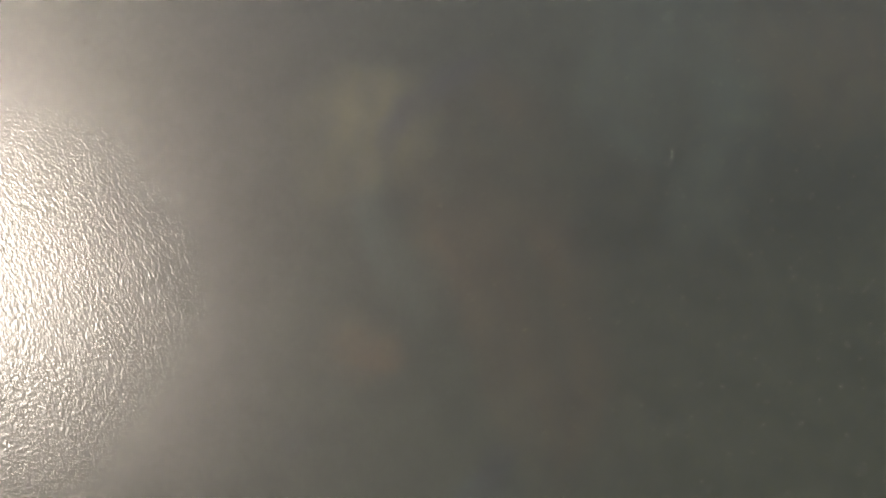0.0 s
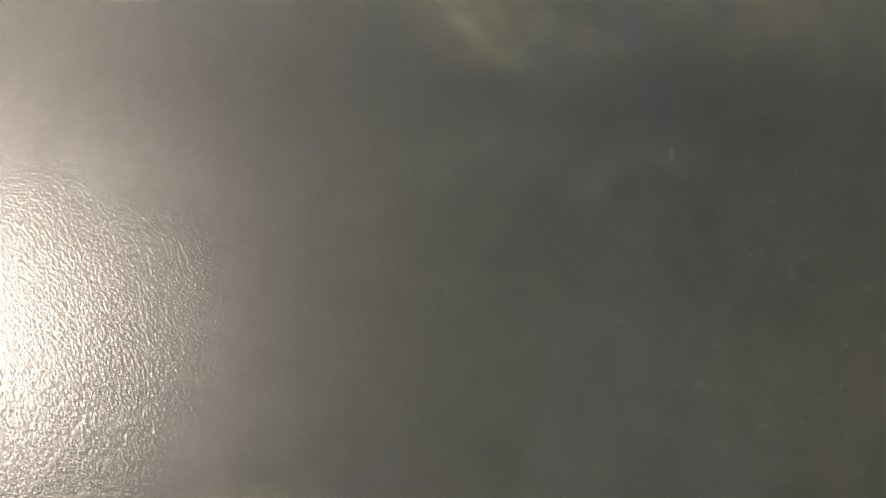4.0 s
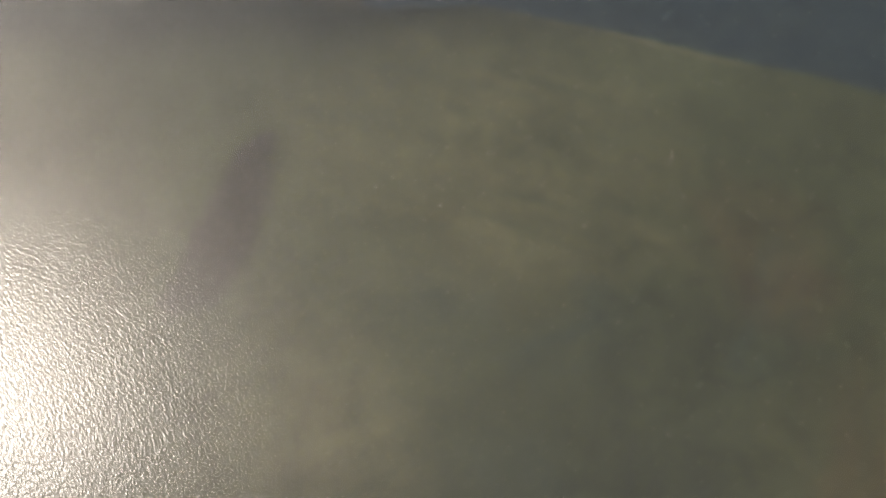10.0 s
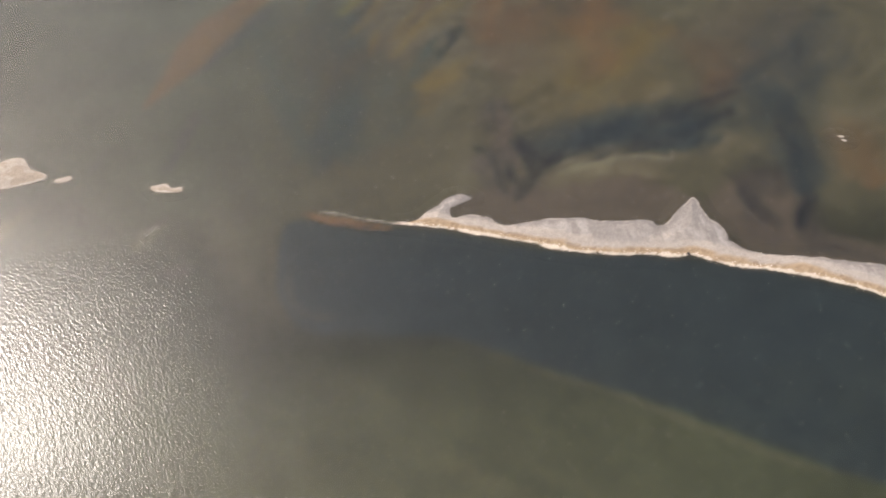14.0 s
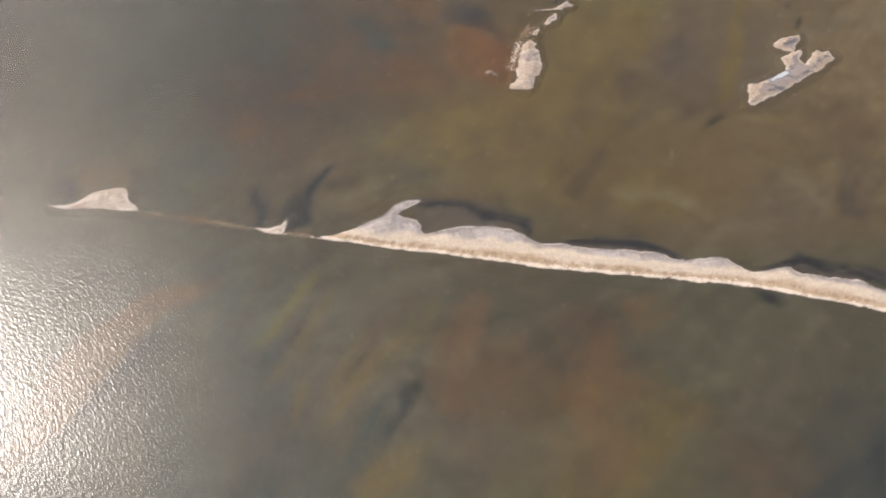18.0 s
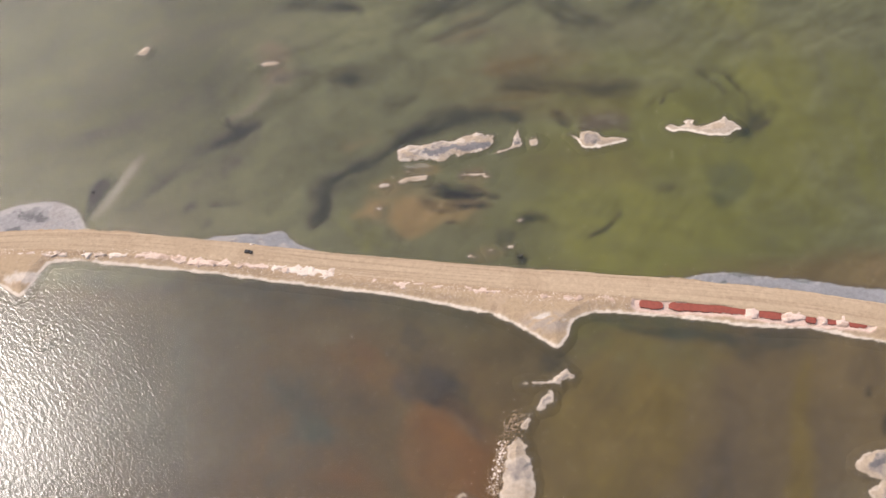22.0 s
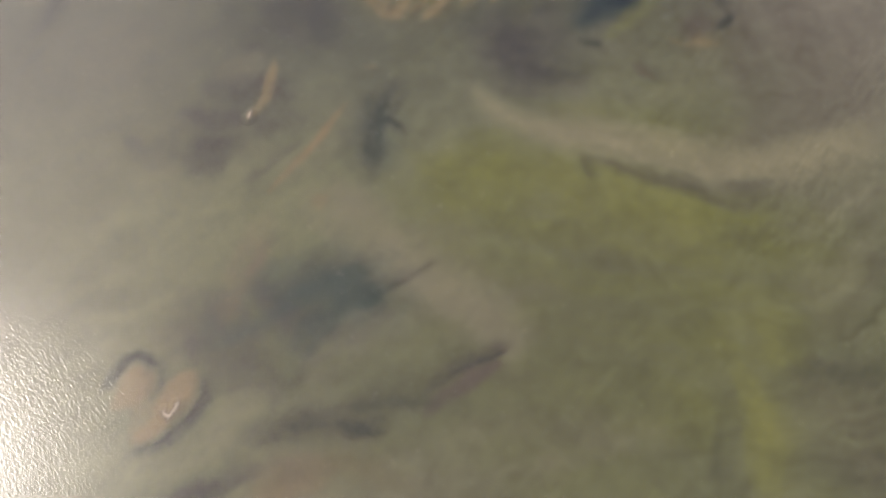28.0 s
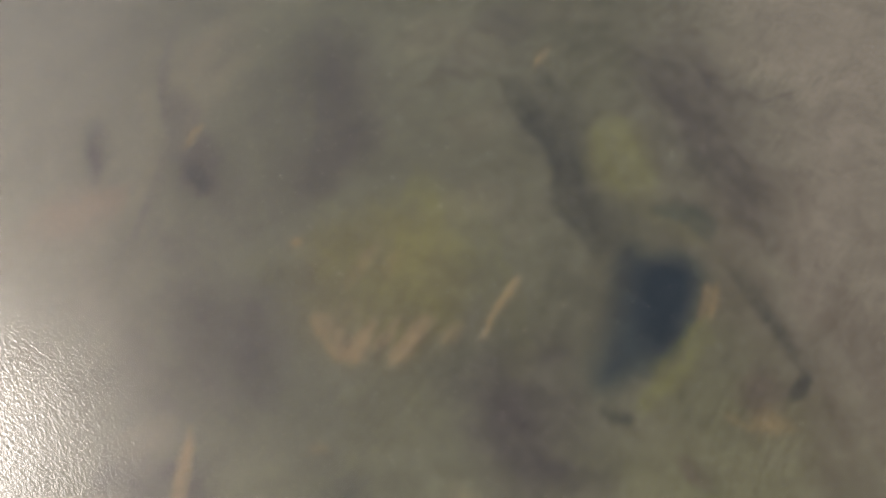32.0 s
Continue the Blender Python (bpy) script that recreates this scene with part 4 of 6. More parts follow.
strand(6.0, "teal", 0.36, (-1, 443), (8, 423), (18, 404), (22, 387), (27, 369))
strand(5.0, "dark", 0.35, (19, 406), (22, 391), (25, 378))
strand(14.0, "rust", 0.20, (92, 486), (83, 458), (74, 433), (68, 407))
strand(10.0, "teal", 0.24, (67, 526), (63, 496), (48, 469))
strand(10.0, "teal", 0.24, (8, 506), (11, 492), (-5, 481), (-17, 476))
strand(16.0, "rust", 0.17, (77, 517), (68, 501), (66, 481))
strand(9.0, "shade", 0.50, (-110, 563), (-114, 550), (-113, 533), (-115, 510), (-115, 489))
strand(1.6, "sandw", 0.16, (-88, 665), (-86, 651), (-81, 643), (-72, 640), (-59, 639))
strand(1.6, "sandw", 0.16, (-94, 673), (-92, 653), (-86, 642), (-75, 635), (-61, 634), (-42, 635))
strand(1.4, "sandw", 0.16, (-42, 635), (-23, 629), (-5, 622), (16, 615), (40, 604), (62, 596), (80, 592))
strand(2.0, "sandw", 0.40, (-199, 672), (-195, 676), (-192, 682))
strand(1.6, "sandw", 0.16, (-146, 665), (-141, 669), (-138, 674))
strand(3.0, "plum", 0.50, (-132, 655), (-126, 656), (-120, 657))
strand(5.0, "plum", 0.30, (-206, 690), (-174, 683), (-141, 662))
strand(3.5, "dark", 0.60, (-29, 706), (-21, 703), (-17, 691), (-12, 684))
strand(3.0, "dark", 0.70, (-12, 711), (-7, 696), (-13, 686))
strand(4.0, "sand", 0.35, (-7, 691), (7, 695), (25, 694), (39, 690))
strand(5.0, "plum", 0.50, (-30, 698), (-21, 694), (-25, 688))
strand(7.0, "blue", 0.60, (1, 704), (20, 709), (44, 706), (64, 710))
strand(6.0, "dark", 0.50, (77, 722), (78, 697), (78, 676), (72, 664))
strand(4.0, "plum", 0.50, (58, 677), (61, 669), (69, 666))
strand(2.5, "dark", 0.50, (72, 663), (84, 661), (98, 656))
strand(3.0, "teal", 0.55, (-100, 780), (-95, 794), (-92, 803))
strand(4.0, "lime", 0.25, (-86, 777), (-78, 791), (-70, 805))
strand(3.0, "ochre", 0.50, (-53, 726), (-44, 737), (-35, 746), (-28, 754))
strand(2.5, "ochre", 0.40, (-63, 750), (-56, 762), (-46, 777), (-37, 788))
strand(4.0, "rust", 0.50, (-55, 775), (-45, 788), (-36, 799))
strand(10.0, "russet", 0.30, (-11, 768), (3, 764), (16, 765), (32, 767))
strand(4.0, "ochre", 0.40, (20, 734), (28, 746), (36, 758))
strand(5.0, "dark", 0.45, (32, 713), (44, 721), (57, 726), (69, 728))
strand(5.0, "dark", 0.50, (-13, 700), (-10, 706), (-1, 701), (11, 702), (24, 710))
strand(4.0, "mud", 0.40, (-16, 698), (-18, 712), (-20, 728))
strand(6.0, "blue", 0.40, (63, 736), (71, 723), (69, 706))
strand(10.0, "teal", 0.45, (-118, 771), (-105, 743), (-89, 714), (-84, 698))
strand(8.0, "teal", 0.40, (-75, 735), (-76, 718), (-66, 701))
strand(2.0, "dark", 0.45, (-45, 750), (-39, 758), (-36, 762))
strand(2.2, "dark", 0.50, (-131, 758), (-124, 771), (-114, 783))
strand(3.0, "dark", 0.60, (-34, 923), (-27, 917), (-20, 915), (-15, 910), (-11, 903))
strand(5.0, "plum", 0.45, (-33, 927), (-24, 924), (-18, 918))
strand(14.0, "russet", 0.40, (-32, 912), (-22, 904), (-15, 891), (-23, 886))
strand(5.0, "dark", 0.30, (-73, 920), (-57, 913), (-43, 917))
strand(4.0, "ochre", 0.35, (5, 903), (19, 908), (30, 919), (38, 929))
strand(4.0, "sandb", 0.18, (1, 882), (13, 895), (27, 902))
strand(3.0, "ochre", 0.50, (79, 927), (73, 908), (67, 890), (61, 873))
strand(3.0, "brown", 0.50, (58, 862), (66, 868), (76, 871))
strand(5.0, "ochre", 0.35, (-38, 853), (-28, 864), (-13, 872), (-1, 878))
strand(5.0, "plum", 0.30, (30, 891), (33, 874), (27, 861))
strand(3.0, "sandw", 0.30, (-153, 935), (-149, 941), (-146, 944))
strand(3.0, "sandw", 0.25, (-138, 946), (-133, 949), (-131, 950))
strand(7.0, "dark", 0.50, (-43, 1054), (-42, 1067), (-35, 1078), (-21, 1089), (-8, 1096), (3, 1098), (12, 1089), (18, 1077), (28, 1069), (40, 1067))
strand(2.2, "dark", 0.50, (-34, 1061), (-24, 1067), (-13, 1072), (1, 1082), (12, 1085))
strand(2.0, "dark", 0.40, (-30, 1077), (-19, 1082), (-10, 1089))
strand(4.0, "dark", 0.40, (-122, 1117), (-101, 1117), (-81, 1121), (-66, 1128))
strand(3.5, "dark", 0.55, (-97, 1083), (-89, 1089), (-73, 1089), (-57, 1081))
strand(2.5, "plum", 0.75, (-23, 1146), (-13, 1154), (-2, 1158), (4, 1162))
strand(4.0, "dark", 0.35, (-78, 1131), (-67, 1138), (-50, 1143), (-29, 1145), (-5, 1140))
strand(9.0, "teal", 0.70, (-96, 1165), (-75, 1178), (-58, 1187), (-31, 1195))
strand(3.0, "dark", 0.50, (-61, 1173), (-48, 1178), (-30, 1186), (-17, 1194))
strand(3.0, "dark", 0.70, (91, 1112), (100, 1108), (110, 1105), (121, 1103))
strand(3.0, "rust", 0.50, (96, 1102), (104, 1102), (112, 1100))
strand(5.0, "lime", 0.40, (79, 1114), (78, 1089), (83, 1072), (88, 1060))
strand(5.0, "lime", 0.30, (67, 1152), (73, 1130), (65, 1106), (58, 1082))
strand(3.0, "brown", 0.50, (-10, 1046), (-0, 1048), (10, 1051))
strand(2.0, "brown", 0.50, (-17, 1030), (-4, 1031), (15, 1031))
strand(5.0, "dark", 0.55, (-7, 1036), (4, 1037), (18, 1035), (35, 1032), (43, 1029))
strand(4.0, "dark", 0.60, (-48, 1007), (-36, 1014), (-25, 1020), (-12, 1023), (-1, 1020), (3, 1017))
strand(2.0, "dark", 0.40, (42, 1073), (50, 1080), (55, 1100))
strand(2.0, "dark", 0.35, (63, 1042), (71, 1033), (75, 1026))
strand(1.5, "dark", 0.45, (69, 1040), (76, 1036), (78, 1028))
strand(1.2, "dark", 0.50, (45, 1022), (52, 1029), (60, 1032))
strand(2.0, "dark", 0.50, (-156, 1096), (-147, 1109), (-141, 1119))
strand(4.0, "plum", 0.35, (-159, 1084), (-148, 1097), (-142, 1111))
strand(3.0, "sandw", 0.30, (-174, 1166), (-165, 1175), (-157, 1183))
strand(1.8, "dark", 0.70, (-105, 1161), (-112, 1166), (-118, 1162), (-122, 1151))
strand(1.8, "dark", 0.70, (-85, 1152), (-92, 1140), (-100, 1135), (-108, 1134))
strand(6.0, "brown", 0.35, (-72, 1114), (-61, 1120), (-45, 1124), (-25, 1120))
strand(3.0, "sandb", 0.25, (-72, 1114), (-59, 1120), (-49, 1122))
strand(2.0, "sandw", 0.50, (-95, 1030), (-93, 1037), (-91, 1044))
strand(4.0, "plum", 0.40, (-98, 1047), (-86, 1048), (-72, 1051))
strand(2.5, "dark", 0.45, (-71, 1045), (-61, 1045), (-58, 1047))
strand(4.0, "dark", 0.60, (-121, 1010), (-107, 1016), (-99, 1022), (-89, 1027))
strand(2.0, "dark", 0.60, (-110, 1012), (-100, 1019), (-91, 1025))
strand(1.0, "dark", 0.70, (-106, 1031), (-104, 1025), (-99, 1026))
strand(3.0, "sandb", 0.40, (-61, 1011), (-55, 1014), (-48, 1016))
strand(2.5, "dark", 0.40, (-50, 1034), (-41, 1031), (-35, 1035))
strand(3.5, "dark", 0.65, (-67, 977), (-64, 984), (-64, 996), (-56, 1002), (-45, 1008))
strand(1.0, "dark", 0.70, (21, 969), (27, 972), (32, 976), (33, 980))
strand(2.0, "dark", 0.50, (1, 978), (5, 978), (10, 976))
strand(4.0, "dark", 0.50, (-133, 992), (-122, 1003), (-108, 1011), (-93, 1025))
strand(1.5, "sandw", 0.55, (-104, 1029), (-97, 1032), (-93, 1043))
strand(3.0, "plum", 0.35, (-176, 1016), (-166, 1022), (-152, 1026))
strand(3.0, "plum", 0.35, (-192, 1063), (-187, 1074), (-181, 1085))
strand(3.0, "sandw", 0.20, (-161, 1047), (-149, 1063), (-145, 1088))
strand(4.0, "lime", 0.30, (-61, 984), (-53, 976), (-46, 968))
strand(2.0, "orange", 0.45, (-51, 993), (-44, 995), (-37, 996))
strand(2.5, "orange", 0.50, (-54, 982), (-47, 986), (-42, 988))
strand(2.0, "dark", 0.50, (-30, 991), (-19, 988), (-10, 990))
strand(1.6, "dark", 0.50, (-33, 986), (-24, 983), (-14, 985))
strand(2.0, "sandw", 0.40, (24, 1018), (32, 1018), (37, 1020))
strand(4.0, "dark", 0.40, (-6, 1040), (3, 1042), (13, 1038))
strand(3.0, "dark", 0.40, (25, 1033), (37, 1034), (46, 1032))
strand(3.0, "dark", 0.50, (81, 1012), (87, 1017), (90, 1023))
strand(9.0, "dark", 0.45, (-42, 1232), (-43, 1247), (-36, 1266), (-30, 1273))
strand(1.3, "dark", 0.60, (-38, 1256), (-32, 1251), (-27, 1247))
strand(9.0, "teal", 0.50, (-63, 1158), (-56, 1171), (-45, 1180), (-31, 1186))
strand(4.0, "dark", 0.40, (-46, 1136), (-40, 1137), (-31, 1138))
strand(6.0, "plum", 0.40, (26, 1234), (44, 1226), (64, 1215), (79, 1210), (99, 1213))
strand(5.0, "sandg", 0.50, (13, 1248), (38, 1239), (62, 1226), (83, 1219), (102, 1219), (123, 1226))
strand(6.0, "dark", 0.25, (65, 1145), (60, 1131), (57, 1119))
strand(5.0, "lime", 0.30, (69, 1145), (69, 1129), (66, 1117))
strand(5.0, "plum", 0.40, (87, 1116), (94, 1120), (99, 1126))
strand(10.0, "plum", 0.35, (-135, 1251), (-112, 1241), (-92, 1252))
strand(5.0, "sandw", 0.25, (-65, 1214), (-47, 1203), (-31, 1192), (-17, 1180), (-7, 1168))
strand(4.0, "lime", 0.30, (18, 1231), (27, 1223), (23, 1203))
strand(1.5, "dark", 0.50, (-191, 1295), (-186, 1304), (-181, 1313))
strand(2.5, "plum", 0.40, (-87, 1228), (-78, 1237), (-68, 1247))
strand(1.0, "sandb", 0.60, (-77, 1227), (-68, 1238), (-60, 1251), (-52, 1265))
strand(1.4, "sandb", 0.60, (-89, 1259), (-85, 1269), (-83, 1280), (-81, 1290))
strand(1.2, "sandb", 0.40, (4, 1314), (10, 1323), (16, 1333))
strand(4.0, "dark", 0.28, (74, 1334), (84, 1317), (92, 1299), (94, 1291))
strand(2.0, "dark", 0.35, (83, 1283), (90, 1289), (94, 1293))
strand(1.5, "sandb", 0.45, (67, 1284), (73, 1280), (82, 1280))
strand(7.0, "plum", 0.35, (74, 1291), (83, 1290), (88, 1292))
strand(2.0, "dark", 0.50, (35, 1287), (40, 1285), (45, 1283))
strand(8.0, "plum", 0.45, (2, 1283), (17, 1288), (31, 1284))
strand(2.5, "dark", 0.40, (30, 1232), (32, 1226), (33, 1221))
strand(4.0, "dark", 0.35, (-42, 1225), (-40, 1241), (-40, 1257))
strand(7.0, "dark", 0.45, (16, 1420), (24, 1397), (33, 1376), (35, 1353), (39, 1339))
strand(10.0, "plum", 0.40, (69, 1429), (72, 1401), (84, 1376), (92, 1357), (91, 1336))
strand(4.0, "teal", 0.50, (60, 1351), (71, 1345), (75, 1336))
strand(12.0, "plum", 0.40, (-53, 1451), (-43, 1417), (-48, 1383), (-53, 1367))
strand(3.0, "dark", 0.40, (-141, 1417), (-138, 1402), (-135, 1389))
strand(4.0, "sandw", 0.35, (-118, 1468), (-120, 1428), (-111, 1394), (-117, 1360))
strand(3.0, "plum", 0.40, (-114, 1471), (-113, 1430), (-107, 1399), (-112, 1365), (-121, 1347))
strand(2.5, "dark", 0.35, (-100, 1391), (-92, 1379), (-91, 1374))
strand(4.0, "sandw", 0.30, (-91, 1461), (-100, 1443), (-99, 1414), (-100, 1395))
strand(1.6, "sandb", 0.45, (-100, 1395), (-98, 1401), (-97, 1407))
strand(8.0, "lime", 0.13, (-14, 1377), (-16, 1350), (-24, 1330))
strand(3.0, "dark", 0.35, (97, 1400), (102, 1389), (116, 1394))
strand(1.3, "sandb", 0.50, (67, 1311), (70, 1318), (72, 1324))
strand(4.0, "sandb", 0.35, (-46, 1316), (-39, 1321), (-31, 1326))
strand(3.0, "sandb", 0.30, (-41, 1308), (-32, 1315), (-27, 1322))
strand(2.5, "sandb", 0.40, (-25, 1305), (-19, 1312), (-14, 1318))
strand(10.0, "silt_haze", 0.40, (94, 1304), (109, 1330), (126, 1371), (142, 1412))

strand(1.4, "dark", 0.60, (-31.4, 993.7), (-28.2, 993.1), (-23.4, 993.7))
strand(1.4, "dark", 0.60, (-31.7, 991.7), (-26.8, 992.3), (-21.6, 991.7))
strand(1.4, "dark", 0.60, (-25.4, 989.1), (-23.3, 988.6), (-21.2, 988.9))
strand(1.4, "dark", 0.60, (-18.9, 990.8), (-15.8, 991.9), (-11, 990.9))
strand(1.4, "dark", 0.60, (-13.7, 989.1), (-9.6, 988.1), (-4.9, 986.8))
strand(1.4, "dark", 0.60, (-20.5, 987.8), (-19.2, 989.3), (-18.2, 991.2))
strand(0.9, "dark", 0.60, (-24.4, 977.9), (-21.7, 978.1), (-20, 978.5))
strand(1.5, "dark", 0.45, (1.5, 977.9), (4.2, 979), (9.3, 976.8))
strand(3.0, "dark", 0.45, (-6.5, 970.9), (-3.2, 972.3), (-0, 971.5))
strand(1.0, "white", 0.50, (-38.6, 1002.8), (-34.2, 1002.1), (-28.9, 1001.5))
strand(1.6, "sandb", 0.60, (-18.6, 997.3), (-15.1, 998.6), (-9.6, 998.8))
strand(1.6, "sandb", 0.60, (-50.5, 982.6), (-47.2, 984.8), (-41.9, 988.5))
strand(1.6, "orange", 0.40, (-55.9, 980.9), (-51.9, 982.7), (-47.2, 984.8))
strand(2.5, "lime", 0.50, (-49.9, 975.1), (-45.6, 972.8), (-40.1, 969.7))
strand(2.5, "dark", 0.40, (-43.9, 977.1), (-41, 973.4), (-36.2, 972.5))
strand(4.0, "dark", 0.60, (-59.2, 999.6), (-53.7, 1002.7), (-46.1, 1008.3), (-38.5, 1014.9), (-29.9, 1019.7))
strand(2.0, "sandw", 0.60, (27.3, 1018.7), (29.9, 1018.7), (32.6, 1017.5))
strand(4.0, "mud", 0.60, (21.3, 1015.9), (27.1, 1016.3), (36.6, 1015.6), (41.4, 1012.7))
strand(3.0, "mud", 0.50, (60.9, 1013.5), (63.9, 1012.2), (67.8, 1013.8))
strand(5.0, "blue", 0.50, (72.2, 1003.2), (76.4, 1006.2), (78.3, 1010.2), (77.7, 1013.5))
strand(4.0, "plum", 0.50, (79.9, 1012.5), (83.6, 1012.3), (87, 1014.1))
strand(2.5, "dark", 0.70, (-150.6, 1001), (-148.5, 1002.9), (-145.4, 1001.8), (-146.7, 998.9))
strand(2.2, "dark", 0.60, (-146.7, 999.8), (-148.4, 995), (-149.5, 989.8))
strand(2.0, "streak", 0.60, (-138.1, 1011), (-139.7, 1005.5), (-141.1, 1000.6), (-143.4, 992.9), (-144.8, 987.3))
strand(2.0, "dark", 0.50, (-115.9, 987.3), (-112.8, 988.5), (-109.6, 989.6))
strand(1.2, "dark", 0.50, (-107, 989.5), (-101.1, 989.3), (-92.7, 989.6))
strand(3.0, "plum", 0.40, (-141.2, 991.4), (-133.9, 990.5), (-129, 991.5))
strand(2.0, "dark", 0.40, (-106.7, 979.7), (-104.5, 981.4), (-102.5, 983.6))
strand(3.0, "sandw", 0.35, (-142.7, 984.5), (-136.2, 982.9), (-127.8, 980.4))
strand(2.5, "dark", 0.80, (-69.4, 977.2), (-66.4, 979.3), (-64.1, 983.7), (-63.7, 990.9))
strand(6.0, "plum", 0.60, (-36.1, 927.4), (-35.8, 922.2), (-27.2, 920.7), (-24.9, 924.5))
strand(4.0, "dark", 0.50, (-37.9, 937.7), (-34, 935.5), (-31.3, 931.3))
strand(4.0, "dark", 0.50, (4.7, 927.7), (8.8, 926.9), (14.8, 928.1))
strand(1.5, "sandw", 0.35, (-70.9, 949.1), (-67.5, 948.7), (-64.9, 949.3))
strand(1.5, "sandw", 0.35, (-61.5, 936.6), (-58.6, 936), (-55.8, 937.2))
strand(5.0, "ochre", 0.50, (26.5, 934.7), (29.9, 931), (35.8, 933), (43.1, 931.4))
strand(5.0, "ochre", 0.45, (43, 930.7), (51.7, 931.1), (56.1, 928.2), (62.7, 931.5))
strand(3.0, "ochre", 0.50, (80.4, 929.6), (77.5, 924.3), (74.4, 917.8))
strand(8.0, "plum", 0.40, (93.4, 929.3), (95.3, 925.2), (94.5, 920))
strand(4.0, "blue", 0.45, (22.5, 940.6), (36.1, 935.8), (53.5, 935.3), (71.4, 932.6), (89.5, 932.8))
strand(1.0, "dark", 0.60, (92.5, 915.6), (93.9, 917.7), (94.5, 918.4))
strand(1.6, "dark", 0.70, (-119.5, 1151.1), (-116.8, 1158.9), (-112.1, 1163.9), (-104.5, 1160.5), (-101.9, 1153))
strand(1.8, "dark", 0.60, (-90.9, 1158.8), (-88, 1151.9), (-91.7, 1143.3), (-97.7, 1136.7), (-106.2, 1134.7))
strand(2.5, "dark", 0.75, (-170.1, 842.5), (-167, 843.8), (-165, 838.3), (-167.6, 834.2))
strand(9.0, "brown", 0.40, (-162.5, 838.8), (-158.8, 847.2), (-150.7, 848.2), (-143.1, 839.4))
strand(3.0, "dark", 0.35, (-146.5, 851.7), (-142.4, 844.2), (-141.1, 835.8))
strand(4.0, "teal", 0.40, (-174.4, 846.5), (-168.6, 855.1), (-155.1, 859.7), (-151.5, 864))
strand(2.5, "dark", 0.60, (-98.3, 840.4), (-96.3, 834.5), (-92.8, 828.7), (-92.3, 823.2))
strand(2.5, "lime", 0.25, (-125.6, 842.4), (-121.1, 840.5), (-118.7, 838.7))
strand(10.0, "russet", 0.25, (-110, 859.1), (-106.3, 866.6), (-101.5, 874.2))
strand(8.0, "teal", 0.35, (-129.8, 851.1), (-122.3, 854.5), (-113.5, 851.7), (-106, 844.2))
strand(1.6, "sandb", 0.30, (67.7, 866.2), (72.7, 862.1), (81, 861.5), (87.9, 863.9))
strand(1.3, "sandb", 0.30, (79.6, 858.6), (84.9, 857.5), (89.4, 856.8))
strand(2.0, "dark", 0.50, (57.6, 861.6), (61.7, 863.9), (65.3, 866.3))
strand(3.0, "rustb", 0.40, (97.7, 857.8), (103.2, 858.2), (109.1, 860.4))
strand(4.0, "ochre", 0.40, (16.7, 851.9), (22, 860.6), (30.3, 868.1), (37.5, 873.1))
strand(6.0, "umber", 0.40, (8.4, 832.9), (16.3, 843.3), (24.6, 855.4))
strand(7.0, "umber", 0.35, (47, 879.4), (50.1, 871.1), (54, 863))
strand(4.0, "ochre", 0.35, (-3.6, 872.5), (6.7, 878.9), (17, 881.1))
strand(3.0, "ochre", 0.50, (67.6, 886.5), (65, 878.4), (63, 870.4))
strand(10.0, "brown", 0.50, (42.5, 833), (53.9, 838.4), (64.8, 839.2))
strand(6.0, "plum", 0.40, (102.1, 848.5), (95.3, 832.5), (95.9, 819.4))
strand(3.0, "sandg", 0.25, (22.4, 833.7), (31.5, 832.2), (42.2, 830.8), (53.8, 822.6))
strand(5.0, "dark", 0.55, (-13.4, 712.6), (-6.3, 701.9), (-5.8, 691.9))
strand(5.0, "sandg", 0.40, (0.5, 695.3), (14.1, 699.7), (28.5, 701.6), (42.4, 698.4))
strand(7.0, "blue", 0.60, (-3.4, 705.6), (12.5, 710), (27.2, 710.5), (43.3, 708.4), (56.9, 711.5))
strand(3.0, "dark", 0.50, (10.2, 697.4), (21.9, 701.9), (35.4, 705), (47.5, 703.2))
strand(4.0, "sand", 0.30, (50.6, 698.1), (57.8, 703.9), (62.1, 708.7))
strand(8.0, "blue", 0.55, (75.3, 710.6), (75.2, 698.2), (78, 688.6), (80.3, 681.7))
strand(2.0, "dark", 0.60, (82.2, 682.7), (77, 677.3), (74.3, 668.7))
strand(3.5, "dark", 0.40, (57.5, 687.1), (62.4, 677.8), (69, 670))
strand(4.0, "rustb", 0.35, (96, 683.4), (101.5, 685.4), (103.6, 691.1))
strand(10.0, "ochre", 0.35, (-7.4, 734.4), (10.1, 727.6), (25.5, 732.3), (41.1, 727.1))
strand(3.0, "dark", 0.45, (-143.1, 697.5), (-139.7, 708.8), (-136.5, 721.9))
strand(2.0, "dark", 0.40, (-172.5, 698.7), (-169.5, 706.3), (-165.7, 715.3))
strand(1.2, "white", 0.30, (-140.9, 670.8), (-139.5, 673.1), (-137.7, 675.5))
strand(2.0, "sandw", 0.35, (-197, 676.3), (-194.5, 681), (-192.6, 688.8))
strand(0.9, "white", 0.70, (-197.8, 1204.4), (-195.3, 1212.9), (-191.9, 1223.3))
strand(0.8, "white", 0.60, (-208.8, 1210.9), (-207.7, 1217.9), (-206.3, 1225.1))
strand(0.7, "white", 0.50, (-201.5, 1183), (-200.8, 1186.2), (-199.8, 1188.4))
strand(12.0, "plum", 0.30, (-95, 1332.3), (-79.9, 1315.3), (-68, 1303.2), (-59.8, 1288.8))
strand(14.0, "olive", 0.30, (49.9, 1268.4), (72.6, 1272.8), (92.7, 1277.5))
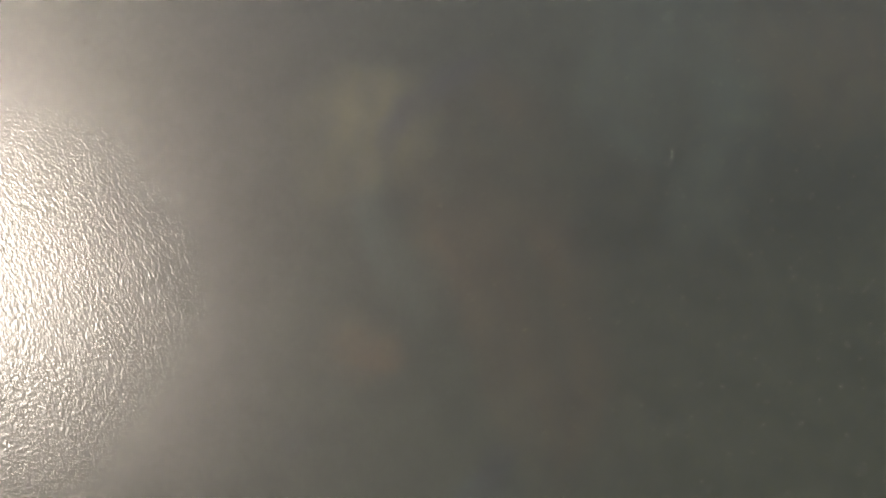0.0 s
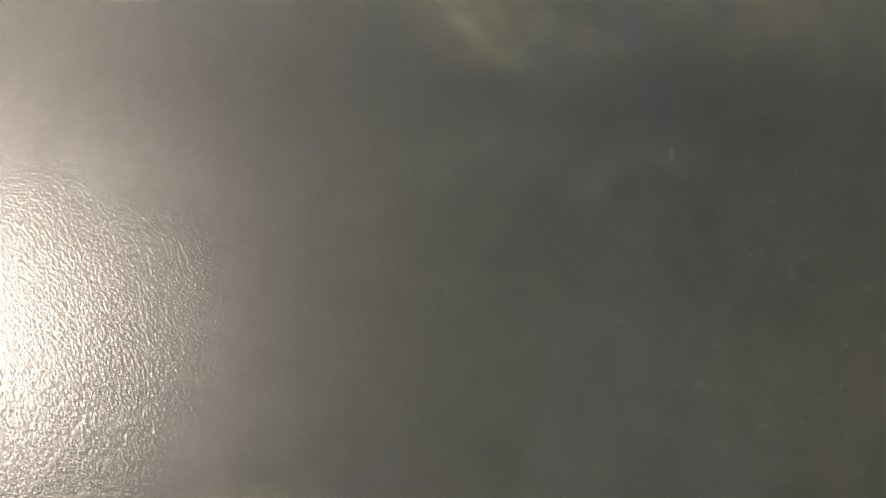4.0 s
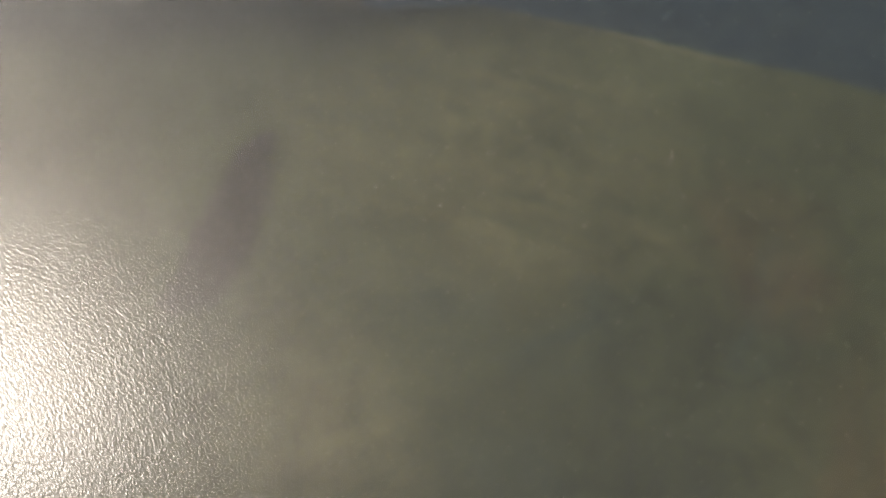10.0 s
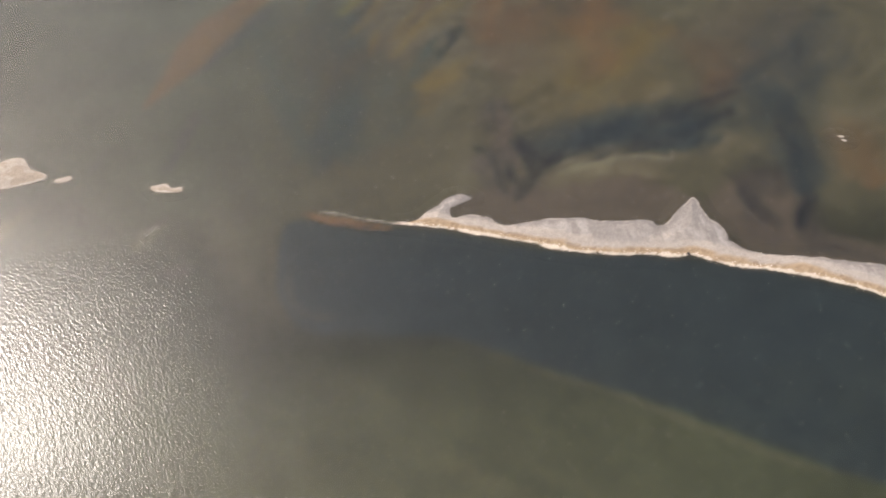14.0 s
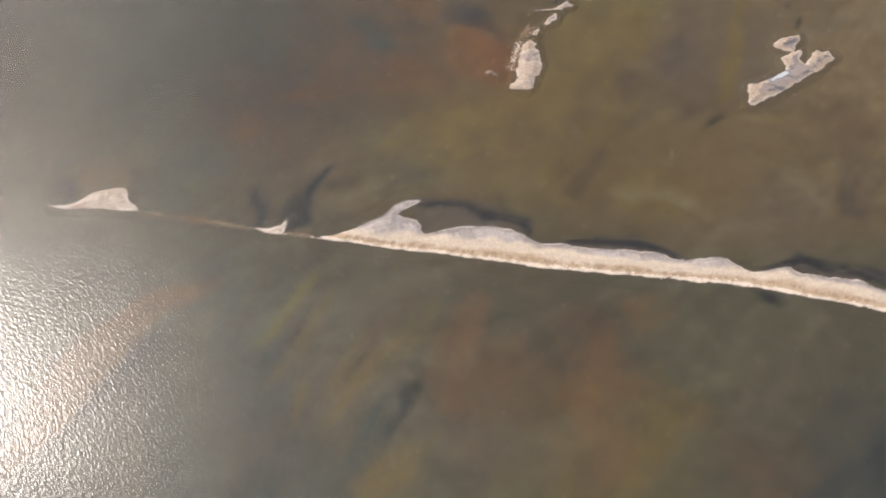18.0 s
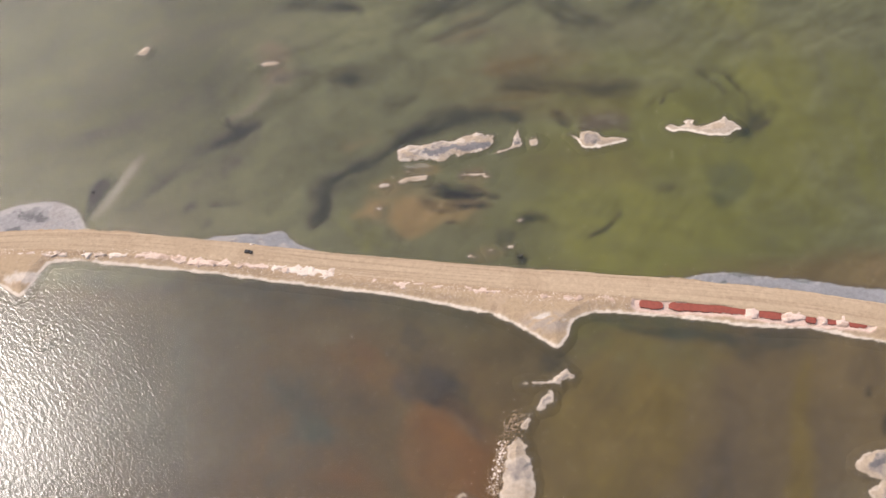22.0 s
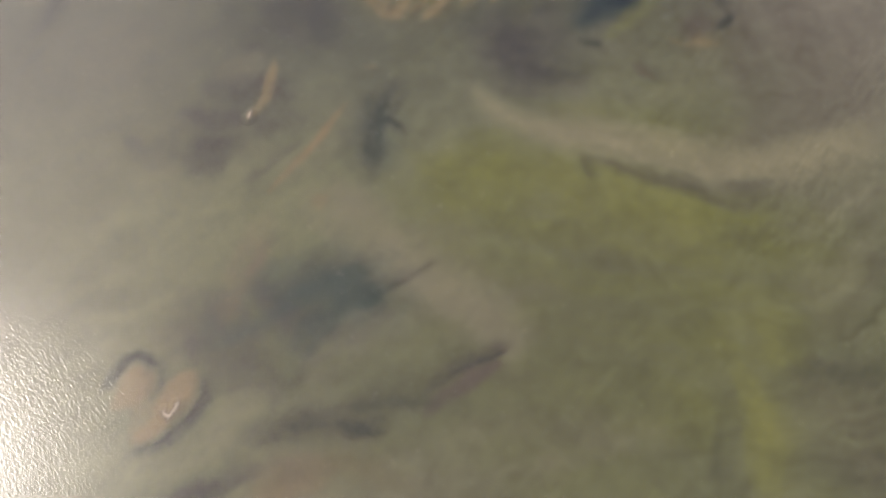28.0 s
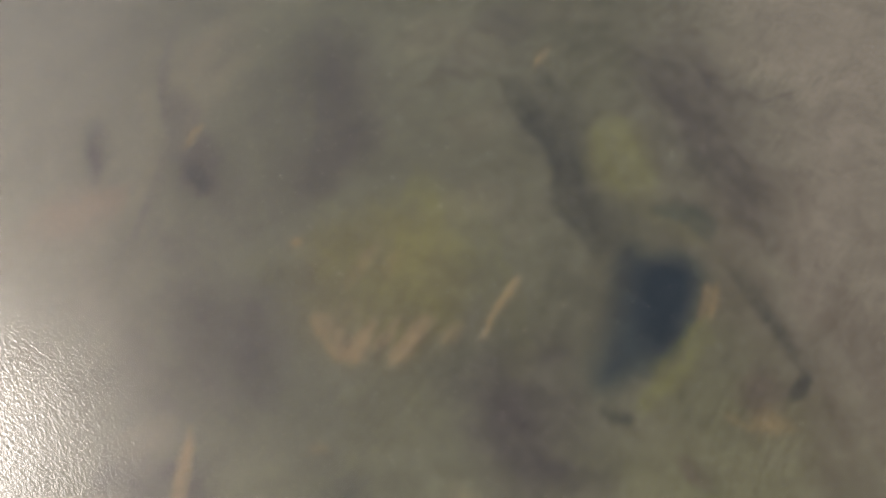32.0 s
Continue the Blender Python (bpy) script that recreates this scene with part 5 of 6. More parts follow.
strand(7.0, "deep", 0.50, (-1.2, 58.1), (2.1, 65.1), (2.9, 73.4))
strand(4.0, "dark", 0.40, (-2.3, 56.3), (1.3, 64.9), (2.4, 71.6))
strand(5.0, "dark", 0.35, (-57.2, 54.3), (-55.2, 58), (-52.7, 62.7))
strand(16.0, "brown", 0.28, (-36.4, 1041.1), (-9.5, 1033.4), (16.3, 1028.1), (49.9, 1028.3))
strand(14.0, "brown", 0.25, (-1.8, 1002.8), (14.1, 998.7), (29.7, 996.4), (45.6, 999.3))
strand(5.0, "mud", 0.50, (22.1, 1017.2), (30.4, 1018.2), (40.1, 1017))
strand(0.9, "sandw", 0.60, (28.5, 1018.6), (32.2, 1019.6), (35.8, 1019.1))
strand(0.7, "silt_haze", 0.60, (32.1, 1018.1), (33.9, 1016.7), (35.6, 1017.6))
strand(0.6, "sandw", 0.50, (23.8, 1017.7), (24.5, 1016.8), (25.3, 1016))
strand(3.0, "dark", 0.35, (45.6, 989.3), (48.4, 987.9), (51.7, 989.4))
strand(8.0, "teal", 0.40, (60.3, 987.2), (65.6, 987.8), (71.2, 993.3), (72.2, 1001.7))
strand(2.0, "mud", 0.50, (-19.8, 996.1), (-15.7, 998), (-10, 998.2))
strand(1.5, "mud", 0.50, (-39.7, 1001.5), (-33, 1000.4), (-27.2, 999.8))
strand(8.0, "olive", 0.35, (-41, 1365.8), (-33, 1351.3), (-38, 1330.9), (-42.8, 1315.8))
strand(9.0, "green", 0.18, (5.8, 1351.5), (8, 1330.4), (11.7, 1310.9), (17, 1296.3))
strand(9.0, "shade", 0.30, (25.1, 1404.7), (34.1, 1378), (38.4, 1352.2), (41.1, 1333))
strand(5.0, "olive", 0.40, (46.1, 1369.3), (53.1, 1354.9), (63.8, 1345), (75.2, 1333.5))
strand(6.0, "olive", 0.40, (66.2, 1306.1), (55.9, 1293.2), (45.1, 1284.2))

# far out to the sides the bed is an even mixture
far_out = np.abs(bed_x) > 640
rows = np.cumsum(np.pad(bed[:, far_out], ((61, 60), (0, 0), (0, 0)), mode="edge"), 0)
bed[:, far_out] = (rows[121:] - rows[:-121])[: len(bed_y)] / 121
# the bed lies deeper where it is dark, and shoals under sand
shoal = np.clip((bed.mean(-1) - 0.05) * 2.2, -0.08, 0.4)
bed_z = -0.75 + shoal + 0.03 * fbm(BX, BY, 12, 3, shift=70)
ground = tagged(sheet("ground", bed_x, bed_y, bed_z, bed, BED), "shallow lake bed of olive mud, weed and drifted sediment", "lake bed", kind="structure")

wx = np.array([-4500, -1500, -400, -100, 100, 400, 1500, 4500.0])
wy = np.array([-4000, -1000, 0, 400, 800, 1200, 1600, 2500, 5000.0])
water = tagged(sheet("water", wx, wy, np.zeros((len(wy), len(wx))), np.ones((len(wy), len(wx), 3)), WATER), "shallow salt lake water ruffled by light wind", "water", kind="structure")

# ---------------- banks and islands ----------------
DRY = 0.82
TAN, CREAM, MAUVE = (0.42, 0.315, 0.205), (0.54, 0.465, 0.37), (0.365, 0.335, 0.305)
SALT, WET, BLUE_GREY = (0.62, 0.55, 0.465), (0.12, 0.095, 0.078), (0.145, 0.138, 0.142)


def land(name, ring, label, category, top=0.9, rise=0.16, ragged=0.7, step=0.5, tones=(TAN, CREAM, MAUVE), rim=0.9, crisp=None, flat=4.8, core=0.0, kind="", finish=None):
    """A low bank of sand: it rises from under the water at a slope, with a wet foot, a salt rim and a patchy crown.
    crisp: a line along which the shore is steep and crusted white; core: how far wet grey mud fills the middle."""
    line = rounded(ring, True, 5)
    lo, hi = line.min(0) - 7, line.max(0) + 7
    xs, ys = np.arange(lo[0], hi[0], step), np.arange(lo[1], hi[1], step)
    x, y = np.meshgrid(xs, ys)
    px = x + ragged * (0.7 * fbm(x, y, 8, 3, 0.55, 5) + 0.5 * fbm(x, y, 2.8, 3, 0.55, 205))
    py = y + ragged * (0.7 * fbm(x, y, 8, 3, 0.55, 25) + 0.5 * fbm(x, y, 2.8, 3, 0.55, 225))
    s = inside_depth(px, py, line) + ragged * (0.25 - 0.6 * np.abs(fbm(x, y, 2.1, 4, 0.55, 11)))
    z = np.clip(s * rise, -1.1, top) + np.clip(s, 0, 1) * (0.06 * fbm(x, y, 3.0, 4, 0.6, 31) + 0.05 * fbm(x, y, 14, 2, shift=8))
    qx, qy = x + 2.2 * fbm(x, y, 8, 3, shift=101), y + 2.2 * fbm(x, y, 8, 3, shift=131)
    swirl = fbm(qx * 0.6, qy, 5, 4, 0.6, 61)
    a, b, c = tones
    col = np.zeros(x.shape + (3,)) + a
    if crisp is None:
        inner = s / max(1.0, s.max())
        col = blend(col, b, smooth(-0.2, 0.5, swirl) * 0.8)
        if core > 0:
            mire = smooth(0.2, 0.6, inner * core - 0.05 + 0.42 * swirl)
            col = blend(col, c, 0.85 * mire)
            col = blend(col, BLUE_GREY, 0.85 * mire * smooth(0.0, 0.45, fbm(qx * 0.5, qy, 3.2, 4, 0.6, 71)))
    else:
        d, _ = line_distance(x, y, rounded(crisp, False, 4))
        w = d + 1.3 * fbm(x * 0.4, y, 5, 3, shift=77)
        fine = fbm(x, y, 1.5, 3, 0.6, 13)
        col = blend(col, b, smooth(1.8, 3.4, w))
        col = blend(col, c, 0.9 * smooth(flat, flat + 2.6, w + 1.5 * swirl))
        col = blend(col, tuple(k * 0.82 for k in c), 0.5 * smooth(flat + 3.2, flat + 5.7, w - 1.5 * swirl))
        # drain streaks across the flats, their wet sheen painted in as paler bands
        drain_sheen = fbm((x + 0.25 * y) * 1.0, (y - 0.25 * x) * 0.22, 3.0, 4, 0.6, 91)
        col = blend(col, tuple(k * 0.78 for k in c), 0.7 * smooth(0.05, 0.5, drain_sheen) * smooth(flat - 0.3, flat + 2.7, w))
        col = blend(col, tuple(min(0.6, k * 1.25) for k in c), 0.6 * smooth(0.1, 0.5, -drain_sheen) * smooth(flat, flat + 3, w))
        tide = np.abs(s - 1.3 - 0.9 * fbm(x, y, 6, 3, shift=57))
        col = blend(col, tuple(min(0.62, k * 1.45) for k in c), 0.45 * smooth(0.4, 0.1, tide) * smooth(4.0, 6.0, d) * smooth(-0.2, 0.3, fbm(x, y, 11, 2, shift=58)))
        col = blend(col, (0.30, 0.22, 0.145), 0.6 * smooth(3.2, 2.3, d) * smooth(0.9, 1.4, d) * smooth(0.0, 0.35, fine))
        col = blend(col, (0.74, 0.65, 0.53), 0.95 * smooth(1.05, 0.5, d + 0.5 * fine))
        z = z + 0.2 * smooth(1.6, 0.6, d) * smooth(-0.2, 0.4, s) * smooth(-0.2, 0.3, fine)
    band = smooth(0.0, 0.2, s) * smooth(1.0, 0.5, s + 0.35 * fbm(x, y, 2.0, 3, shift=44))
    if crisp is not None:
        col = blend(col, (0.25, 0.228, 0.21), 0.75 * smooth(2.4, 0.5, s + 0.8 * swirl) * smooth(4.5, 7.0, d))
        band = band * smooth(2.5, 4.0, d) * smooth(0.75, 0.35, s)
    col = blend(col, SALT, rim * band * smooth(-0.35, 0.3, fbm(x, y, 4.5, 3, shift=144)))
    if finish is not None:
        col, z = finish(x, y, s, col, z)
    col = col * DRY
    below = bed[np.clip(np.searchsorted(bed_y, y), 0, len(bed_y) - 1), np.clip(np.searchsorted(bed_x, x), 0, len(bed_x) - 1)]
    foot = smooth(0.2, -0.2, s)[..., None]
    col = col * (1 - foot) + foot * (np.array(WET) * 0.5 + below * 0.5)
    deep = smooth(-0.15, -1.5, s)[..., None]
    col = col * (1 - deep) + below * deep
    return tagged(sheet(name, xs, ys, z, col, SAND, z > -0.85), label, category, kind=kind)



# shore lines
BANK_A = [(-52.5, 674.6), (-36.2, 672), (-14.2, 667.3), (3.9, 662.9), (18.2, 660.8), (27.9, 660.7), (36, 659.9), (42.7, 660), (50, 656.9), (61.2, 655), (72.5, 653), (84.3, 649.1), (94.8, 644.7), (125.1, 631.3), (181.3, 612.4), (227.2, 592.4), (127.6, 641.4), (96.7, 654.8), (82.5, 658.3), (67.4, 660.1), (60.2, 661), (53.7, 665.4), (51.7, 670.6), (47.8, 674.7), (44.3, 682.2), (39.4, 677.7), (35.5, 672.9), (32.3, 671.2), (28.8, 674), (17.1, 674), (0.7, 675.2), (-14.4, 673.1), (-18.1, 673.2), (-22, 676.2), (-27.8, 677.7), (-33.5, 676.7), (-34.3, 680.4), (-27.4, 684.2), (-31.2, 686.1), (-36, 684.4), (-40.5, 680.6), (-45, 676.5), (-48.7, 675.3)]
ISLET_A1 = [(-277, 696.5), (-246.3, 701.2), (-230.8, 700), (-213.6, 705.7), (-203.1, 709.4), (-195.8, 703.6), (-189, 701.1), (-189, 698.3), (-195.2, 696.3), (-202.9, 694.4), (-226.5, 690.9)]
ISLET_A2 = [(-184.3, 697.7), (-181.7, 698.8), (-178.6, 699.3), (-177.5, 697.6), (-182.2, 696.5)]
ISLET_A3 = [(-145, 693.1), (-142.4, 693.6), (-139.1, 694.2), (-135.7, 692.1), (-133, 692.8), (-132, 690.7), (-135.6, 690.1), (-142.8, 690.8)]
BANK_B = [(-71.1, 818.1), (-58.1, 815.5), (-46.5, 813.4), (-30.8, 811.2), (-9.7, 807.6), (7, 805), (23, 802.9), (39.4, 800.9), (56.4, 799.1), (72.3, 795.8), (87.1, 792.1), (98, 789.4), (129.3, 779.6), (188, 766.8), (235.9, 752.6), (131.6, 788.1), (99.4, 796.5), (93.5, 799.7), (85.5, 801.2), (76.3, 802.9), (73.6, 805), (67.5, 803.8), (62.5, 803.3), (57.7, 807.3), (53.4, 808.5), (42.8, 808), (37, 810.6), (27, 811.5), (17, 812.3), (7.2, 814.2), (0.7, 814.4), (-2.6, 816.2), (-5.2, 818.9), (-11.7, 820.8), (-22.9, 821.5), (-30.2, 820), (-36.1, 819), (-38.9, 823.3), (-45.5, 827.4), (-38.9, 832.1), (-41.5, 832.9), (-46.2, 831.4), (-51.5, 826), (-58.9, 822.2), (-65.4, 819.5)]
ISLET_B1 = [(-171.2, 833.7), (-163.7, 834.2), (-157.2, 838.7), (-150.7, 840.4), (-145.1, 840.4), (-142.6, 835.3), (-139.2, 833), (-139.1, 830.8), (-152.2, 831.7), (-165.4, 832.3)]
ISLET_B2 = [(-94.1, 822.3), (-89.6, 822.3), (-85.3, 823.7), (-83.7, 825.7), (-83.8, 822), (-84.8, 820.2), (-91.1, 820.9)]
ISLET_B3 = [(-223.1, 831.3), (-205.9, 835.2), (-202.5, 837.8), (-200.3, 834.1), (-210.7, 832.1)]
ROAD_N = [(-375.5, 962.5), (-226, 974.9), (-198.7, 981.2), (-171.8, 982.5), (-148.8, 981.3), (-125.4, 978.2), (-104.1, 974.2), (-67, 967.4), (-42.1, 964.1), (-22.2, 961.3), (-3.1, 959.1), (15, 957.4), (33.2, 954.6), (48.3, 954.1), (55.8, 952.1), (69.3, 950.1), (85, 947.3), (101.8, 943.3), (114.3, 940.7), (147.8, 926.9), (299.7, 876.7)]
ROAD_S = [(295.7, 865.5), (143.8, 915.7), (110.9, 928.4), (98.7, 930.9), (82.6, 935.4), (67.1, 936.8), (49.8, 939.8), (35.2, 941.6), (22.8, 942.7), (15.5, 940.3), (13.4, 935.1), (10.7, 932.1), (6.5, 933.9), (-0.2, 938.7), (-8.8, 943.2), (-21.9, 946.8), (-41.3, 951.3), (-61.4, 954.6), (-82.6, 958.2), (-101.8, 961.6), (-122.3, 964.5), (-145.3, 967.8), (-156.2, 968.2), (-159.6, 964.3), (-160.7, 960.4), (-164.3, 955.2), (-172.1, 959.4), (-183.8, 963.7), (-192.7, 965.1), (-219.9, 961.4), (-369.4, 949)]
ROAD_MID = [(-372.9, 956.8), (-223.4, 969.2), (-196.4, 975.1), (-170, 976.6), (-147.4, 975.5), (-124.2, 973), (-103.3, 969.9), (-84, 966.9), (-62.4, 963.4), (-41.9, 960.3), (-22.1, 957.5), (-3.2, 955), (14.7, 952.8), (32.7, 950.6), (51.2, 948.2), (68.5, 945.5), (84, 942.7), (100.7, 938.9), (112.8, 935.5), (146.1, 922.2), (298, 872)]
RED_LINE = [(34.9, 945.4), (42.3, 944.3), (60.4, 942.4), (74.3, 939.8), (85.8, 938.2), (97, 936.4)]
SALT_WHITE = [(-178.8, 972.4), (-134.3, 969.6), (-123.3, 968.9), (-102.5, 965.6), (-83.4, 963), (-70.4, 960.8), (-51.7, 958.3), (-41.6, 955.4), (-22, 952.5), (-3.4, 950), (14.3, 947.9), (32.2, 946.6)]
SALT_C1 = [(-103.8, 974.2), (-99.6, 975.6), (-95.1, 975.8), (-91.2, 976.4), (-84.5, 975.5), (-80.2, 976.8), (-77.1, 976.2), (-74.3, 973.5), (-70.9, 971.5), (-66.6, 969), (-67.3, 967.4), (-72.9, 967.5), (-79.3, 968.4), (-85.9, 969.7), (-94.4, 971.7)]
SALT_C2 = [(48.3, 953.6), (60.4, 955.3), (69.9, 953.9), (77.7, 952.5), (89.2, 950.7), (103, 948), (116.1, 946.5), (151.6, 937.2), (147.8, 926.9), (114.2, 940.3), (101.7, 942.8), (84.9, 946.8), (69.1, 949.2), (55.7, 951.7)]
SALT_C3 = [(-194.4, 984.9), (-185.1, 990.1), (-174.7, 993.5), (-163.4, 994), (-154.6, 990.4), (-150.2, 984), (-146.9, 977), (-165.2, 976.2), (-183.4, 977.6)]
ISLAND_D1 = [(-3.8, 904.2), (-1, 903.6), (0.6, 897.5), (1.5, 890.2), (-0.2, 885), (-2.9, 880.8), (-6.5, 879.7), (-8.8, 881.1), (-6.9, 886.1), (-6.9, 893.8), (-5.6, 900.5)]
ISLAND_D2 = [(0.1, 921.6), (3.3, 921.3), (6, 921.1), (8.1, 922.7), (10, 923.5), (10.4, 924.7), (12.3, 925.3), (13.5, 924), (14.3, 922.5), (12.8, 922), (11.2, 921.4), (10.4, 920.4), (6.4, 920.4), (3.2, 920.8)]
ISLAND_D3 = [(3.7, 913.4), (5.2, 916.2), (6.4, 917.5), (7, 918.4), (8.5, 918), (7.8, 916.6), (7.5, 915.3), (6.1, 914.2), (4.6, 913.1)]
ISLAND_D4 = [(-1.2, 907.6), (-0.7, 909.5), (0.5, 910.5), (1.4, 911.6), (1.1, 909.7), (0.4, 908.1), (-0.4, 907.3)]
ISLAND_E = [(72.2, 868.6), (72.2, 873), (72.7, 878), (75.8, 878.7), (80, 880), (83.4, 882.1), (85.9, 884.1), (86.9, 886.8), (86.1, 889.7), (88.1, 891), (89.4, 892.9), (87, 893.5), (84.4, 895.7), (86.7, 898.9), (90.2, 900.4), (93.4, 901.2), (93.9, 898.4), (92.3, 895.6), (91.1, 892.7), (93.3, 893.1), (92.3, 889.8), (92.8, 887.8), (94.1, 888.2), (95.7, 890.9), (98.3, 893.2), (100.2, 892.1), (102.2, 892.6), (103.6, 889.4), (100.9, 886.8), (97.3, 883.8), (93.6, 881), (89.1, 877.8), (83.6, 874.3), (78.4, 871.3), (75.1, 869.3)]
ISLAND_F1 = [(-40.7, 1008.1), (-40, 1009.3), (-36.1, 1010.8), (-31, 1011), (-28.2, 1012.2), (-22.4, 1012.3), (-19.5, 1013.2), (-15.9, 1013.9), (-13, 1015), (-10.9, 1013.5), (-8.4, 1013), (-7.7, 1010.8), (-8.8, 1008.7), (-10.9, 1007.5), (-13.8, 1006.8), (-16.6, 1006.5), (-19.4, 1005.4), (-21.9, 1005.9), (-24.3, 1004), (-27.9, 1003.7), (-32.2, 1004.3), (-37.9, 1004.6), (-40.2, 1005.9)]
ISLAND_F2 = [(-6.7, 1005.7), (-4.6, 1006.7), (-1.9, 1007.8), (-1, 1011.1), (0.2, 1013.8), (1.3, 1015.5), (1.4, 1012.1), (1.9, 1009.1), (1.4, 1007.3), (-2.5, 1006.7), (-5.3, 1005.5)]
ISLAND_F3 = [(4.5, 1009.7), (6.7, 1011), (7.8, 1010), (6.1, 1008.2)]
ISLAND_F4 = [(18.3, 1012.3), (20.8, 1009.5), (23.2, 1006.2), (26.9, 1006.2), (31.4, 1006.8), (37.4, 1007.8), (37.3, 1009.4), (33.6, 1010.3), (30.1, 1010.4), (28.1, 1012.3), (24.9, 1013.4), (22.7, 1012.8), (21.9, 1010.7), (20, 1011.4)]
ISLAND_F5 = [(50.8, 1013.1), (52.9, 1014.1), (54.9, 1013.4), (57.8, 1013.9), (57.5, 1015.3), (60.5, 1016.0), (60.4, 1014.0), (61.6, 1013.0), (64.4, 1013.2), (67, 1014.4), (69.5, 1015.1), (71, 1016.6), (71.8, 1014.8), (73.9, 1013.7), (75.7, 1011.1), (73.3, 1010.3), (71.2, 1008.4), (68.4, 1008.4), (65.5, 1008.6), (62, 1009.6), (58.6, 1010.7), (55.6, 1011.3), (53, 1011.1)]
ISLAND_F6 = [(-40.6, 995.6), (-36.1, 997.1), (-31.9, 997.5), (-30.1, 997.2), (-30.8, 995.6), (-34.6, 994.9), (-38.1, 994.6)]
ISLAND_G1 = [(-149.6, 1066), (-148.1, 1069), (-145.9, 1070.3), (-145, 1068.6), (-146.9, 1065.6)]
ISLAND_G2 = [(-97.9, 1056), (-94.3, 1056.8), (-90.2, 1056.5), (-91.4, 1054.9), (-95.8, 1054.7)]
ISLAND_G3 = [(-100.2, 1145.9), (-99.8, 1146.4), (-99, 1145.4), (-97.6, 1144.9), (-96.8, 1146.1), (-96.2, 1148.9), (-95.5, 1148.5), (-96.2, 1145.8), (-97.2, 1143.9), (-99, 1144.1)]
ISLAND_G4 = [(-89.3, 1260.6), (-88.8, 1262.9), (-87.9, 1263.8), (-88, 1261.8), (-88.7, 1259.5)]
HEART_F1 = [(-31.6, 1007.6), (-28, 1006.5), (-23.7, 1008.4), (-20.9, 1009.1), (-17.3, 1008.1), (-13.8, 1008.8), (-9.5, 1009.5)]
ISLAND_F7 = [(-46.4, 994.1), (-44.8, 995), (-43.2, 994.3), (-44, 993.4), (-45.4, 993.3)]
ISLAND_F8 = [(-18.9, 996.5), (-15.1, 997.2), (-10.6, 997.3), (-10.8, 996.5), (-15.1, 996.4)]
CAR = [(-88, 968.5)]
CARD = [(-89.8, 968.9), (-85, 967.8)]
PALE_PAN = [(81.4, 879.7), (83.6, 881.4), (85.9, 882.6)]
MARKER = [(-87.6, 971.6)]
ROCK = [(40.5, 660.8)]
LOG = [(0.7, 963.9), (3.7, 964.2)]
CLUMP = [(-150, 997.3)]
SPECKS = [(-45.5, 993.4), (-46.1, 984.2), (-14.7, 964.6), (-8.8, 966.5), (-3, 967.6), (-37.2, 1000.3), (-10.4, 996.1), (6.5, 1009.7), (0.9, 977.9)]
SPECKS2 = [(-17.4, 889.3), (-15.2, 888.2), (-150, 940)]
SPECKS3 = [(92.5, 705.6), (93.2, 703.7)]
SPECKS4 = [(-103.7, 1028.4), (-90.6, 1046.1), (-95.6, 1033.1)]

LAKE_SHORE_A = BANK_A[:16]
LAKE_SHORE_B = BANK_B[:15]
bank_a = land("sand_bank", BANK_A, "low sandbank spit with crusted white edge and grey flats", "sandbank", crisp=LAKE_SHORE_A, rim=0.35, ragged=0.5, step=0.4, tones=(TAN, (0.45, 0.40, 0.345), (0.365, 0.335, 0.305)))
bank_b = land("sand_bank", BANK_B, "long pale sandbank with a crumbling white shore", "sandbank", crisp=LAKE_SHORE_B, flat=5.6, rim=0.6, ragged=0.5, step=0.4, tones=((0.46, 0.355, 0.24), (0.565, 0.48, 0.37), (0.375, 0.345, 0.32)))
for ring, label in (
    (ISLET_A1, "broad pale sand islet with a thin salt rim"), (ISLET_A2, "tiny salt-white sand islet"), (ISLET_A3, "small flat sand islet ringed by salt"),
    (ISLET_B1, "wedge-shaped pale sand islet in dark water"), (ISLET_B2, "small pointed sand islet beside dark weed"), (ISLET_B3, "thin tapering sand islet in grey water"),
):
    land("islet", ring, label, "islet", top=0.7, rise=0.2, ragged=0.4, step=0.35, tones=((0.42, 0.355, 0.28), (0.52, 0.46, 0.385), MAUVE))


